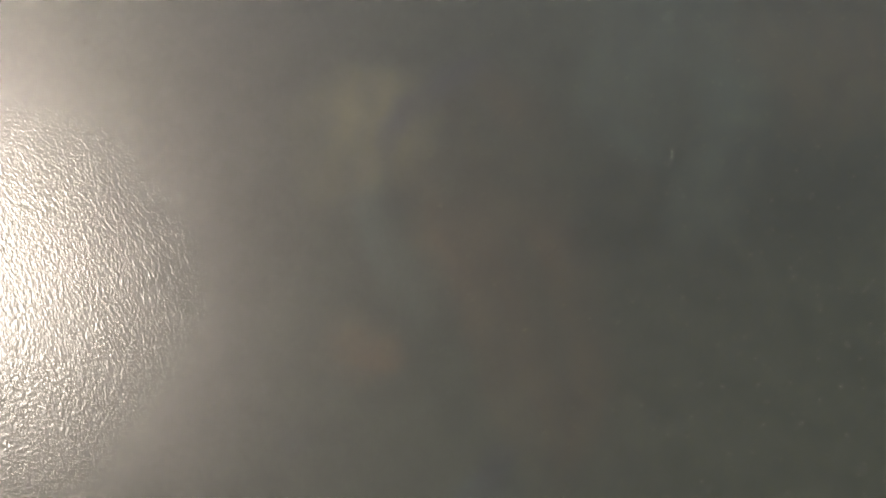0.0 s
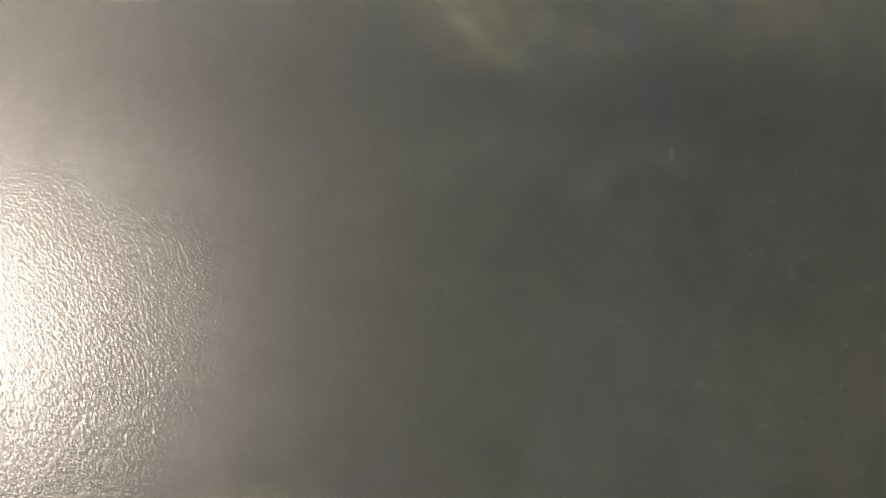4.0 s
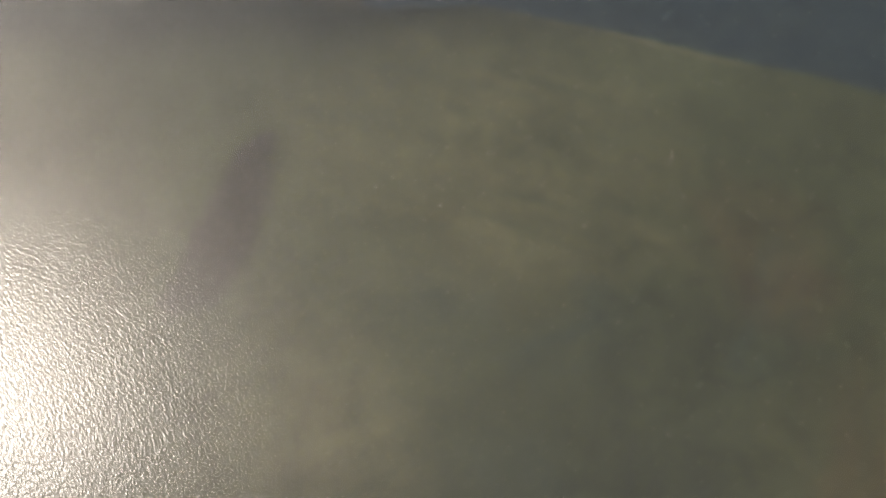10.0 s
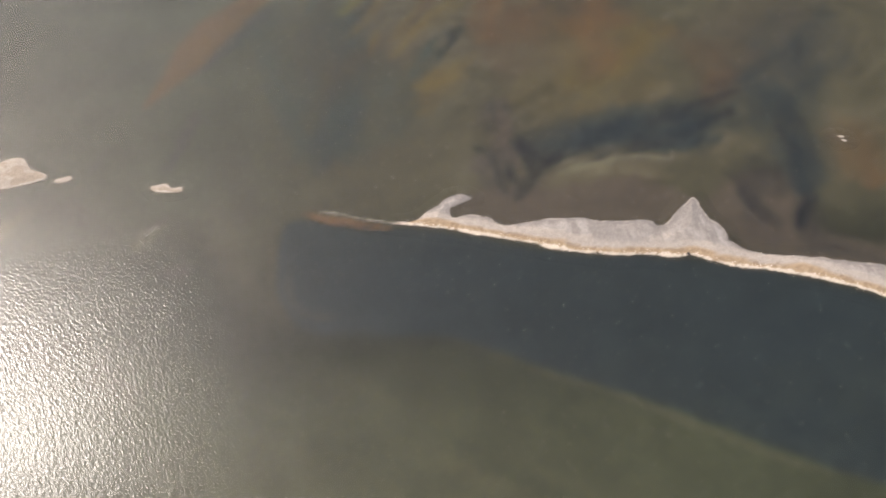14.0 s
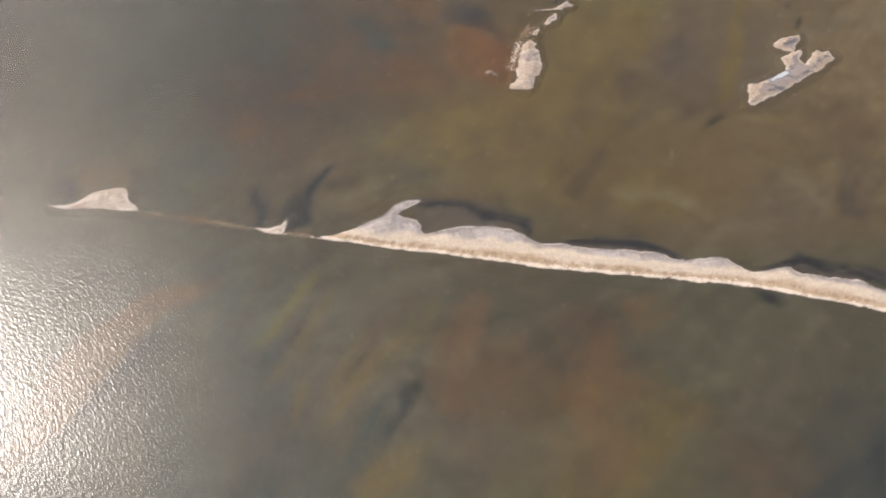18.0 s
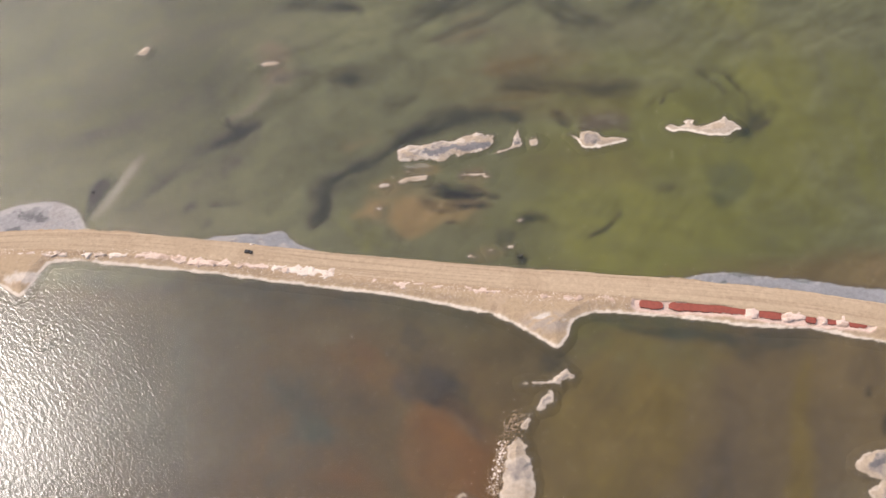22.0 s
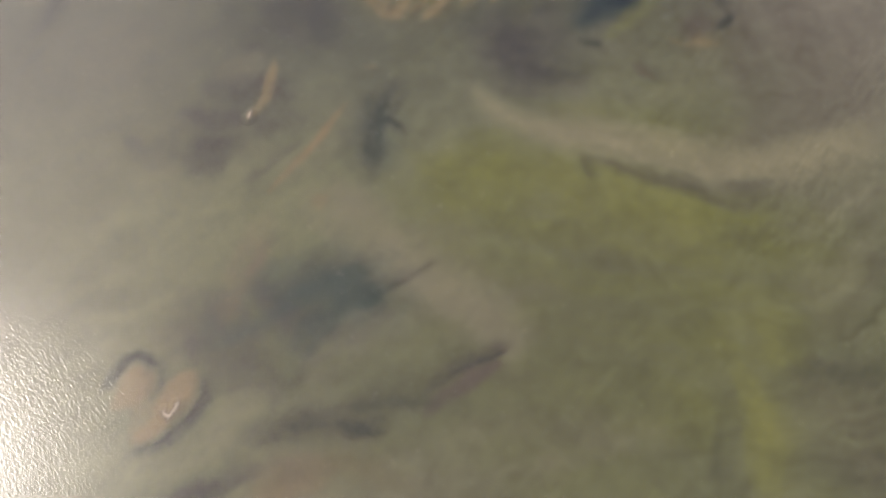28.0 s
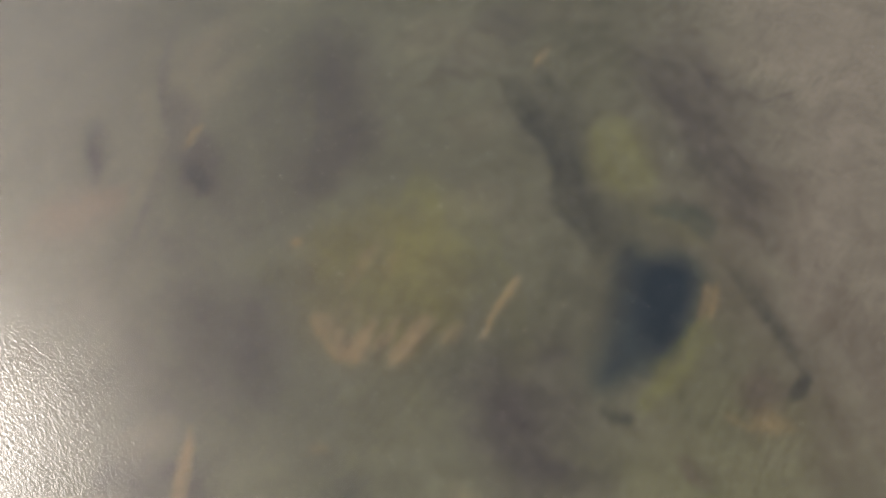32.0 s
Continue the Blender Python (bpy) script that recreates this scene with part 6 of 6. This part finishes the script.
# the wide causeway with the dirt road on it
def road_finish(x, y, s, col, z):
    d, along = line_distance(x, y, rounded(ROAD_MID, False, 4))
    run = along * 370.0
    deck = smooth(6.0, 4.6, d)
    lanes = fbm(run * 0.06, d * 2.0, 1.6, 3, 0.6, 21)
    col = blend(col, (0.41, 0.30, 0.195), deck)
    z = np.where(deck > 0, z * (1 - deck) + np.minimum(z, 0.93) * deck, z)
    col = blend(col, (0.34, 0.25, 0.17), 0.4 * smooth(0.1, 0.6, lanes) * smooth(9, 6, d))
    shore, _ = line_distance(x, y, rounded(ROAD_S, False, 4))
    fine = fbm(x, y, 1.6, 3, 0.6, 15)
    crumbs = smooth(-0.05, 0.35, fine)
    col = blend(col, (0.33, 0.245, 0.165), 0.55 * smooth(0.9, 1.5, shore) * smooth(4.6, 2.6, shore) * crumbs)
    col = blend(col, (0.70, 0.61, 0.51), 0.95 * smooth(1.2, 0.55, shore + 0.35 * fine))
    # bare triangle of the point, with fans of salt
    fan = np.hypot((x - POINT[0] + 3) / 8.0, (y - POINT[1] - 8) / 4.0)
    rays = fbm((x + y * 1.6) * 0.25, (y - x * 0.45) * 1.0, 2.2, 3, shift=66)
    col = blend(col, (0.36, 0.31, 0.27), 0.7 * smooth(1.2, 0.5, fan) * smooth(0.0, 0.4, -rays))
    col = blend(col, (0.64, 0.58, 0.52), 0.9 * smooth(1.1, 0.4, fan) * smooth(0.05, 0.35, rays))
    west = np.hypot((x - WEST_POINT[0] - 2) / 10.0, (y - WEST_POINT[1] - 7) / 2.5)
    col = blend(col, (0.62, 0.55, 0.48), 0.8 * smooth(1.1, 0.5, west + 0.3 * fine))
    # the trench that holds the red brine
    t, _ = line_distance(x, y, rounded(RED_LINE, False, 4))
    t = t + 0.3 * fbm(x, y, 2, 3, shift=36)
    col = blend(col, (0.66, 0.50, 0.42), 0.9 * smooth(2.9, 2.1, t))
    z = z - 0.4 * smooth(2.2, 1.7, t)
    return col, z


POINT = ROAD_S[11]
WEST_POINT = ROAD_S[25]
road_bank = land("causeway", ROAD_N + ROAD_S, "wide tan earth causeway with salt-white shores", "causeway", top=0.95, rise=0.25, ragged=0.45, step=0.45, tones=(TAN, (0.45, 0.34, 0.235), TAN), rim=0.5, finish=road_finish, kind="structure")


def along_line(points, steps=8):
    """A function from 0..1 by length to a place on the curve and its direction, and the length."""
    line = rounded(points, False, steps)
    leg = np.hypot(*np.diff(line, axis=0).T)
    total = np.concatenate([[0], np.cumsum(leg)])

    def at(f):
        d = f * total[-1]
        i = min(max(int(np.searchsorted(total, d, "right")) - 1, 0), len(leg) - 1)
        way = (line[i + 1] - line[i]) / leg[i]
        return line[i] + way * (d - total[i]), way

    return at, total[-1]


def road_strip():
    """The wheel-worn deck of the road, with ruts and graded streaks along it."""
    at, length = along_line(ROAD_MID)
    run = np.arange(0, length, 0.8)
    off = np.linspace(-3.7, 4.3, 41)
    mid = [at(r / length) for r in run]
    p, w = np.array([m[0] for m in mid]), np.array([m[1] for m in mid])
    o, r = np.meshgrid(off, run)
    edge = 0.25 * fbm(r, o * 0 + 3, 5, 3) * np.sign(o) * ((o > 3.9) | (o < -3.4))
    gx = p[:, :1] - w[:, 1:] * (o + edge)
    gy = p[:, 1:] + w[:, :1] * (o + edge)
    streak = fbm(r * 0.035, o * 1.6, 1.3, 4, 0.6, 21)
    worn = fbm(r, o, 9, 3, shift=64)
    col = np.zeros(o.shape + (3,)) + (0.45, 0.345, 0.235)
    col = blend(col, (0.33, 0.24, 0.16), 0.45 * smooth(0.1, 0.7, streak))
    col = blend(col, (0.52, 0.40, 0.275), 0.4 * smooth(-0.1, -0.7, streak))
    col = blend(col, (0.36, 0.265, 0.175), 0.35 * smooth(0.1, 0.6, worn))
    z = 0.965 + 0.05 * np.cos(o / 4.3 * 1.5) + 0.006 * streak
    for rut in (-1.5, -0.6, 0.9, 1.8, 3.3):
        wander = 0.4 * np.sin(r * 0.04 + rut * 2) + 0.1 * np.sin(r * 0.17 + rut)
        track = smooth(0.32, 0.1, np.abs(o - rut - wander)) * (0.55 + 0.45 * fbm(r, o * 0 + rut, 30, 2))
        col = blend(col, (0.29, 0.21, 0.14), 0.3 * track)
        z = z - 0.03 * track
    z = z - 0.16 * smooth(3.9, 4.3, np.where(o < 0, 0.6 - o, o))
    return tagged(sheet("road", gx, gy, z, col * DRY, SAND), "tan graded dirt road with wheel ruts", "road", kind="structure")


road_strip()


def salt_heap(start, end, width, height, tone, way=None):
    """A windrow of scraped salt, ragged and lumpy, beside the road."""
    at, length = along_line(way or SALT_WHITE)
    run = np.arange(start * length, end * length, 0.3)
    off = np.arange(-width - 0.8, width + 0.81, 0.28)
    mid = [at(r / length) for r in run]
    p, w = np.array([m[0] for m in mid]), np.array([m[1] for m in mid])
    o, r = np.meshgrid(off, run)
    gx, gy = p[:, :1] - w[:, 1:] * o, p[:, 1:] + w[:, :1] * o
    ends = smooth(0, 2.5, r - run[0]) * smooth(0, 2.5, run[-1] - r)
    ragged = 0.75 * fbm(gx, gy, 1.8, 4, 0.65, 41)
    body = smooth(width, width * 0.45, np.abs(o) + ragged) * ends * smooth(-0.75, -0.2, fbm(gx * 0.5, gy, 3.5, 3, 0.6, 82))
    z = 0.8 - 1.1 * smooth(0.12, 0.0, body) + body * (height * 0.45 + 0.2 + 0.14 * fbm(gx, gy, 1.2, 4, 0.65, 19))
    col = blend(np.zeros(o.shape + (3,)) + tone, (0.38, 0.27, 0.20), 0.6 * smooth(0.1, 0.6, fbm(gx * 0.6, gy, 1.8, 4, 0.6, 55)))
    return tagged(sheet("salt_ridge", gx, gy, z, col * (DRY + 0.08), SAND), "ridge of pinkish-white scraped salt beside the road", "salt ridge", "salt ridges along the road")


PINK_SALT, WHITE_SALT = (0.62, 0.485, 0.40), (0.68, 0.585, 0.50)
for start, end, width, height, tone in (
    (0.0, 0.13, 0.7, 0.1, WHITE_SALT), (0.15, 0.235, 0.8, 0.12, WHITE_SALT), (0.24, 0.335, 1.4, 0.3, PINK_SALT), (0.33, 0.41, 1.5, 0.3, PINK_SALT), (0.405, 0.47, 1.1, 0.2, PINK_SALT),
    (0.465, 0.575, 1.7, 0.35, WHITE_SALT), (0.625, 0.74, 1.0, 0.2, PINK_SALT), (0.745, 0.86, 0.8, 0.15, PINK_SALT), (0.87, 0.985, 1.0, 0.2, PINK_SALT),
):
    salt_heap(start, end, width, height, tone)
# tongues of salt between the red pools
for start, end in ((0.095, 0.15), (0.47, 0.55), (0.625, 0.75), (0.77, 0.845), (0.86, 0.935), (0.985, 1.0)):
    salt_heap(start, end, 1.9, 0.12, (0.64, 0.50, 0.42), RED_LINE)


def salt_flat(ring, label, tones):
    return land("salt_flat", ring, label, "salt flat", top=0.2, rise=0.06, ragged=0.5, step=0.5, tones=tones, core=0.5, rim=0.15)


BLUE_SALT = (0.25, 0.25, 0.258)
salt_flat(SALT_C1, "blue-grey wet salt flat beside the parked car", (BLUE_SALT, (0.30, 0.295, 0.295), MAUVE))
salt_flat(SALT_C2, "long blue-grey salt flat along the causeway foot", (BLUE_SALT, (0.29, 0.29, 0.30), BLUE_SALT))
salt_flat(SALT_C3, "broad pale grey salt flat with dark stains", ((0.34, 0.315, 0.30), (0.41, 0.385, 0.365), (0.29, 0.28, 0.28)))



def pale_pan(x, y, s, col, z):
    """A small pan of white brine in the crook of the forked island."""
    d, _ = line_distance(x, y, rounded(PALE_PAN, False, 4))
    d = d + 0.5 * fbm(x, y, 2.5, 3, shift=9)
    col = blend(col, (0.20, 0.21, 0.225), 0.8 * smooth(2.2, 1.3, d))
    return blend(col, (0.44, 0.48, 0.50), 0.95 * smooth(0.9, 0.4, d)), z


def grey_heart(x, y, s, col, z):
    """A winding pan of blue-grey mud along the middle of the long island, with torn white crust round it."""
    d, _ = line_distance(x, y, rounded(HEART_F1, False, 5))
    d = d + 0.7 * fbm(x, y, 1.8, 4, 0.6, 23)
    col = blend(col, (0.33, 0.285, 0.25), 0.7 * smooth(0.0, 0.4, fbm(x * 0.6, y, 2.4, 4, 0.6, 47)))
    col = blend(col, (0.60, 0.53, 0.45), 0.6 * smooth(0.1, 0.45, fbm(x * 0.5, y, 1.6, 3, 0.6, 91)))
    return blend(col, (0.17, 0.165, 0.175), 0.9 * smooth(1.5, 0.7, d)), z


def south_rim(x, y, s, col, z):
    """A steep crusted white shore on the side that faces south."""
    facing = smooth(0.0, 0.25, np.gradient(s, axis=0) / 0.3)
    rim = smooth(1.1, 0.5, s + 0.25 * fbm(x, y, 1.2, 3, shift=5)) * smooth(-0.1, 0.15, s) * facing
    return blend(col, (0.72, 0.64, 0.53), 0.95 * rim), z


ISLAND_TONES = ((0.39, 0.315, 0.235), (0.49, 0.415, 0.335), (0.275, 0.24, 0.215))
for ring, label, core, ragged in (
    (ISLAND_D1, "long tan island with a crusted broken rim", 0.15, 1.1), (ISLAND_D2, "small pale island off the causeway point", 0.3, 1.0), (ISLAND_D3, "narrow salt-edged islet near the causeway", 0.4, 1.2),
    (ISLAND_D4, "scattered brown rubble bar awash", 0.6, 1.0), (ISLAND_E, "forked grey salt island with pale crust", 1.25, 0.8), (ISLAND_F1, "long island with grey mud heart and white rim", 0.5, 0.9),
    (ISLAND_F2, "pointed sand islet with grey flank", 0.9, 0.7), (ISLAND_F3, "speck of salt crust awash", 0.2, 1.2), (ISLAND_F4, "flat island with a white crust rim", 1.2, 0.6),
    (ISLAND_F5, "clean tan sand island with scalloped shore", 0.0, 0.4), (ISLAND_F6, "thin pale sand bar in green water", 0.2, 0.6), (ISLAND_F7, "tiny pale crust beside the sand bar", 0.2, 0.5), (ISLAND_F8, "sliver of cream sand off the long island", 0.1, 0.4),
    (ISLAND_G1, "tiny bright sand islet in grey water", 0.3, 0.5), (ISLAND_G2, "thin white salt bar in green water", 0.3, 0.5), (ISLAND_G3, "white crust tip of a drowned shoal", 0.1, 0.4), (ISLAND_G4, "white tip of a long sand streak", 0.2, 0.4),
):
    land("island", ring, label, "island", finish=pale_pan if ring is ISLAND_E else grey_heart if ring is ISLAND_F1 else south_rim if ring in (ISLAND_F4, ISLAND_F5) else None, top=0.6, rise=0.22, ragged=ragged, step=0.3, tones=ISLAND_TONES, core=core, rim=0.4)


# ---------------- red brine in the trench ----------------
def brine_pool(start, end):
    at, length = along_line(RED_LINE)
    bm = bmesh.new()
    rows = []
    steps = max(8, int((end - start) * length / 0.5))
    for k in range(steps + 1):
        p, way = at(start + (end - start) * k / steps)
        side = np.array((-way[1], way[0]))
        half = 1.3 * math.sqrt(max(0.1, 1 - abs(2 * k / steps - 1) ** 14))
        f = (start + (end - start) * k / steps) * length
        up = half + 0.16 * math.sin(f * 0.9) + 0.14 * math.sin(f * 2.7)
        down = half + 0.12 * math.sin(f * 1.7 + 1) + 0.12 * math.sin(f * 3.9)
        a, b = p + side * up, p - side * down
        rows.append([bm.verts.new((*q, z)) for q, z in ((a, 0.3), (a, 0.72), (p, 0.735), (b, 0.72), (b, 0.3))])
    for r, s in zip(rows, rows[1:]):
        for k in range(4):
            bm.faces.new((r[k], r[k + 1], s[k + 1], s[k]))
    bmesh.ops.recalc_face_normals(bm, faces=bm.faces[:])
    me = bpy.data.meshes.new("brine_pool")
    bm.to_mesh(me)
    bm.free()
    me.materials.append(RED_BRINE)
    return tagged(new("brine_pool", me), "brick-red brine pool in a salt-rimmed trench", "brine pool", "red pools in the causeway trench")


for start, end in ((0.0, 0.11), (0.135, 0.485), (0.535, 0.64), (0.735, 0.785), (0.83, 0.875), (0.92, 1.0)):
    brine_pool(start, end)


# ---------------- rubble and salt lumps ----------------
def lumps(name, line, count, spread, size, height, material, label, seed, shift=0.0, parent=None):
    """Many small broken lumps strewn along a line."""
    rnd = np.random.RandomState(seed)
    at, _ = along_line(line, 4)
    ball = bmesh.new()
    bmesh.ops.create_icosphere(ball, subdivisions=1, radius=1.0)
    unit = np.array([v.co[:] for v in ball.verts])
    tris = np.array([[v.index for v in f.verts] for f in ball.faces])
    ball.free()
    verts, faces = [], []
    for k in range(count):
        p, way = at(rnd.rand())
        side = np.array((-way[1], way[0]))
        q = p + side * (shift + rnd.normal() * spread)
        r = size * (0.4 + rnd.rand() ** 3 * 1.6)
        shape = unit * (1 + 0.35 * (rnd.rand(len(unit), 1) - 0.5)) * (r * (0.7 + 0.8 * rnd.rand()), r * (0.6 + 0.5 * rnd.rand()), r * 0.55)
        c, s = math.cos(rnd.rand() * 6.3), math.sin(rnd.rand() * 6.3)
        c, s = c / math.hypot(c, s), s / math.hypot(c, s)
        shape = np.stack([shape[:, 0] * c - shape[:, 1] * s + q[0], shape[:, 0] * s + shape[:, 1] * c + q[1], shape[:, 2] + height], 1)
        faces.append(tris + len(unit) * k)
        verts.append(shape)
    me = bpy.data.meshes.new(name)
    me.from_pydata(np.vstack(verts).tolist(), [], np.vstack(faces).tolist())
    me.materials.append(material)
    ob = new(name, me)
    if parent is not None:
        ob.parent = parent
        return tagged(ob, label)
    return tagged(ob, label, "rubble", kind="stuff")


lumps("salt_lumps", SALT_WHITE, 2200, 1.0, 0.09, 0.97, CRUST, "broken pinkish-white salt heaped along the road edge", 3)
lumps("clay_lumps", SALT_WHITE, 2000, 0.9, 0.075, 0.93, STONE, "brown clay crumbs below the salt heaps", 4, -2.6)
lumps("shore_crust", LAKE_SHORE_A, 1500, 0.5, 0.12, 0.25, CRUST, "broken white crust along the bank shore", 5, 0.7, bank_a)
lumps("shore_crust", LAKE_SHORE_B, 1500, 0.45, 0.12, 0.25, CRUST, "broken white crust along the long bank", 6, 0.7, bank_b)
lumps("drowned_rubble", [BANK_A[0], (BANK_A[0][0] - 12, BANK_A[0][1] + 2.5), (BANK_A[0][0] - 27, BANK_A[0][1] + 6)], 260, 0.35, 0.15, -0.03, STONE, "line of brown rubble awash off the spit", 8)
lumps("drowned_rubble", [BANK_B[0], ISLET_B2[5], ISLET_B2[0]], 120, 0.3, 0.14, -0.03, CRUST, "line of pale rubble awash between islets", 9)
lumps("drowned_rubble", [ISLET_B2[0], ISLET_B1[7]], 110, 0.3, 0.14, -0.03, CRUST, "sparse pale rubble awash between islets", 10)
RUBBLE_D = [(-1, 912.5), (-2.6, 910.3), (-3.9, 907.6), (-5.1, 904.2), (-6.2, 899.2), (-7.6, 894.1), (-8.4, 889.6)]
lumps("island_crust", RUBBLE_D, 900, 1.3, 0.17, 0.0, BROWN_CRUST, "broken brown crust strewn beside the long island", 11)
lumps("island_crust", RUBBLE_D[3:], 260, 0.7, 0.15, 0.12, CRUST, "white crumbs of salt on the island rim", 12, -0.8)


def foam():
    """Small white flecks on the open water, added in place of birds and wave glitter."""
    rnd = np.random.RandomState(21)
    verts, faces = [], []
    for k in range(1500):
        cx, cy = rnd.uniform(-250, 170), rnd.uniform(90, 1440)
        n = 1 if rnd.rand() < 0.7 else rnd.randint(2, 6)
        for j in range(n):
            x, y = cx + (j > 0) * rnd.normal() * 2.5, cy + (j > 0) * rnd.normal() * 2.5
            r = 0.035 + 0.065 * rnd.rand() ** 2
            start = len(verts)
            for q in range(6):
                a = q / 6 * 6.283
                u, v = r * math.cos(a) * 1.0, r * math.sin(a) * (1.2 + rnd.rand())
                verts.append((x + u * 0.6 + v * 0.75, y + u * 0.75 - v * 0.6, 0.012))
            verts.append((x, y, 0.05))
            faces += [(start + q, start + (q + 1) % 6, start + 6) for q in range(6)]
    me = bpy.data.meshes.new("white_flecks")
    me.from_pydata(verts, [], faces)
    me.materials.append(FLECK_WHITE)
    return tagged(new("white_flecks", me), "tiny white flecks on the water in place of birds and wave glints", "foam", kind="stuff")


foam()


# ---------------- the vehicle on the road ----------------
def box(bm, size, centre, taper=1.0, shift=0.0):
    made = bmesh.ops.create_cube(bm, size=1.0)["verts"]
    for v in made:
        k = taper if v.co.z > 0 else 1.0
        v.co = Vector((v.co.x * size[0] * k + (shift if v.co.z > 0 else 0) + centre[0], v.co.y * size[1] * (0.5 + 0.5 * k) + centre[1], v.co.z * size[2] + centre[2]))
    return made


def bevelled(bm, width):
    bmesh.ops.bevel(bm, geom=bm.edges[:], offset=width, segments=2, affect="EDGES")
    return bm


def car(place, heading):
    root = tagged(new("car"), "small dark car standing on the dirt road", "car")
    root.matrix_world = pose(*place, 0, 0, heading)
    bm = bmesh.new()
    box(bm, (2.5, 1.06, 0.34), (0, 0, 0.44))
    body = part("body", bevelled(bm, 0.06), CAR_PAINT, root)
    bm = bmesh.new()
    box(bm, (1.35, 0.98, 0.34), (-0.12, 0, 0.77), 0.72)
    part("cabin", bevelled(bm, 0.05), CAR_GLASS, root, "dark glazed cabin")
    bm = bmesh.new()
    box(bm, (0.9, 0.84, 0.03), (-0.12, 0, 0.955))
    part("roof", bevelled(bm, 0.01), CAR_PAINT, root)
    for sx in (-0.78, 0.8):
        for sy in (-0.48, 0.48):
            bm = bmesh.new()
            bmesh.ops.create_cone(bm, cap_ends=True, segments=20, radius1=0.25, radius2=0.25, depth=0.17, matrix=Matrix.Translation((sx, sy, 0.25)) @ Matrix.Rotation(radians(90), 4, "X"))
            wheel = part("wheel", bm, RUBBER, root)
            bm = bmesh.new()
            bmesh.ops.create_cone(bm, cap_ends=True, segments=16, radius1=0.13, radius2=0.12, depth=0.19, matrix=Matrix.Translation((sx, sy, 0.25)) @ Matrix.Rotation(radians(90), 4, "X"))
            part("rim", bm, STEEL, wheel)
    for sy in (-0.36, 0.36):
        bm = bmesh.new()
        box(bm, (0.05, 0.18, 0.1), (1.245, sy, 0.5))
        part("headlight", bevelled(bm, 0.015), STEEL, root, "pale headlight lens")
        bm = bmesh.new()
        box(bm, (0.05, 0.16, 0.09), (-1.245, sy, 0.5))
        part("tail_light", bevelled(bm, 0.015), RED_BRINE, root, "dull red tail light")
    for sx in (-1.27, 1.27):
        bm = bmesh.new()
        box(bm, (0.1, 1.0, 0.12), (sx, 0, 0.33))
        part("bumper", bevelled(bm, 0.03), RUBBER, root)
    return root


ROAD_Z = 1.01
car((CAR[0][0], CAR[0][1], ROAD_Z), math.degrees(math.atan2(CARD[1][1] - CARD[0][1], CARD[1][0] - CARD[0][0])))


# ---------------- small things ----------------
def stone(name, place, size, material, label, seed, parts=1, category="stone"):
    """One thing of some broken stones that lie together."""
    rnd = random.Random(seed)
    root = None
    for k in range(parts):
        bm = bmesh.new()
        bmesh.ops.create_icosphere(bm, subdivisions=2, radius=1.0)
        r = size * rnd.uniform(0.6, 1.0) * (1.0 if k == 0 else 0.65)
        squash = (r * rnd.uniform(0.8, 1.3), r * rnd.uniform(0.7, 1.0), r * rnd.uniform(0.45, 0.7))
        off = (0, 0) if k == 0 else (rnd.uniform(-1.4, 1.4) * size, rnd.uniform(-1.0, 1.0) * size)
        for v in bm.verts:
            n = 1 + 0.28 * noise.noise(v.co * 1.7 + Vector((seed, k, 0)))
            v.co = Vector((v.co.x * squash[0] * n, v.co.y * squash[1] * n, v.co.z * squash[2] * n))
        if root is None:
            me = bpy.data.meshes.new(name)
            bm.to_mesh(me)
            bm.free()
            me.materials.append(material)
            root = tagged(new(name, me), label, category)
            root.location = (*place[:2], place[2])
        else:
            bit = part("fragment", bm, material, root)
            bit.location = (*off, -0.02)
    return root


stone("rock", (*ROCK[0], 0.55), 0.55, DARK_STONE, "dark rock on the white lakeside edge of the bank", 3, 3, "rock")
stone("rubble_heap", (*MARKER[0], 1.0), 0.5, CRUST, "small white rubble heap beside the road", 5, 4, "rubble heap")
stone("weed_clump", (*LOG[0], 0.02), 0.7, DARK_STONE, "dark weed clump awash near the causeway", 7, 3, "weed")
stone("weed_clump", (*CLUMP[0], 0.0), 0.8, DARK_STONE, "dark weed clump awash on the grey flat", 9, 3, "weed")
for n, (x, y) in enumerate(SPECKS + SPECKS2 + SPECKS3 + SPECKS4):
    r = 0.38 + 0.35 * ((n * 7) % 5) / 4
    ring = [(x + r * 1.7 * math.cos(a) + 0.3 * math.sin(3 * a + n), y + r * 0.75 * math.sin(a) + 0.2 * math.cos(2 * a + n)) for a in (0.2, 1.0, 1.9, 2.7, 3.5, 4.4, 5.4)]
    land("crust_patch", ring, "tiny crust of pale salt awash in shallow water", "salt crust", top=0.14, rise=0.16, ragged=0.8, step=0.25, tones=ISLAND_TONES, rim=0.7)
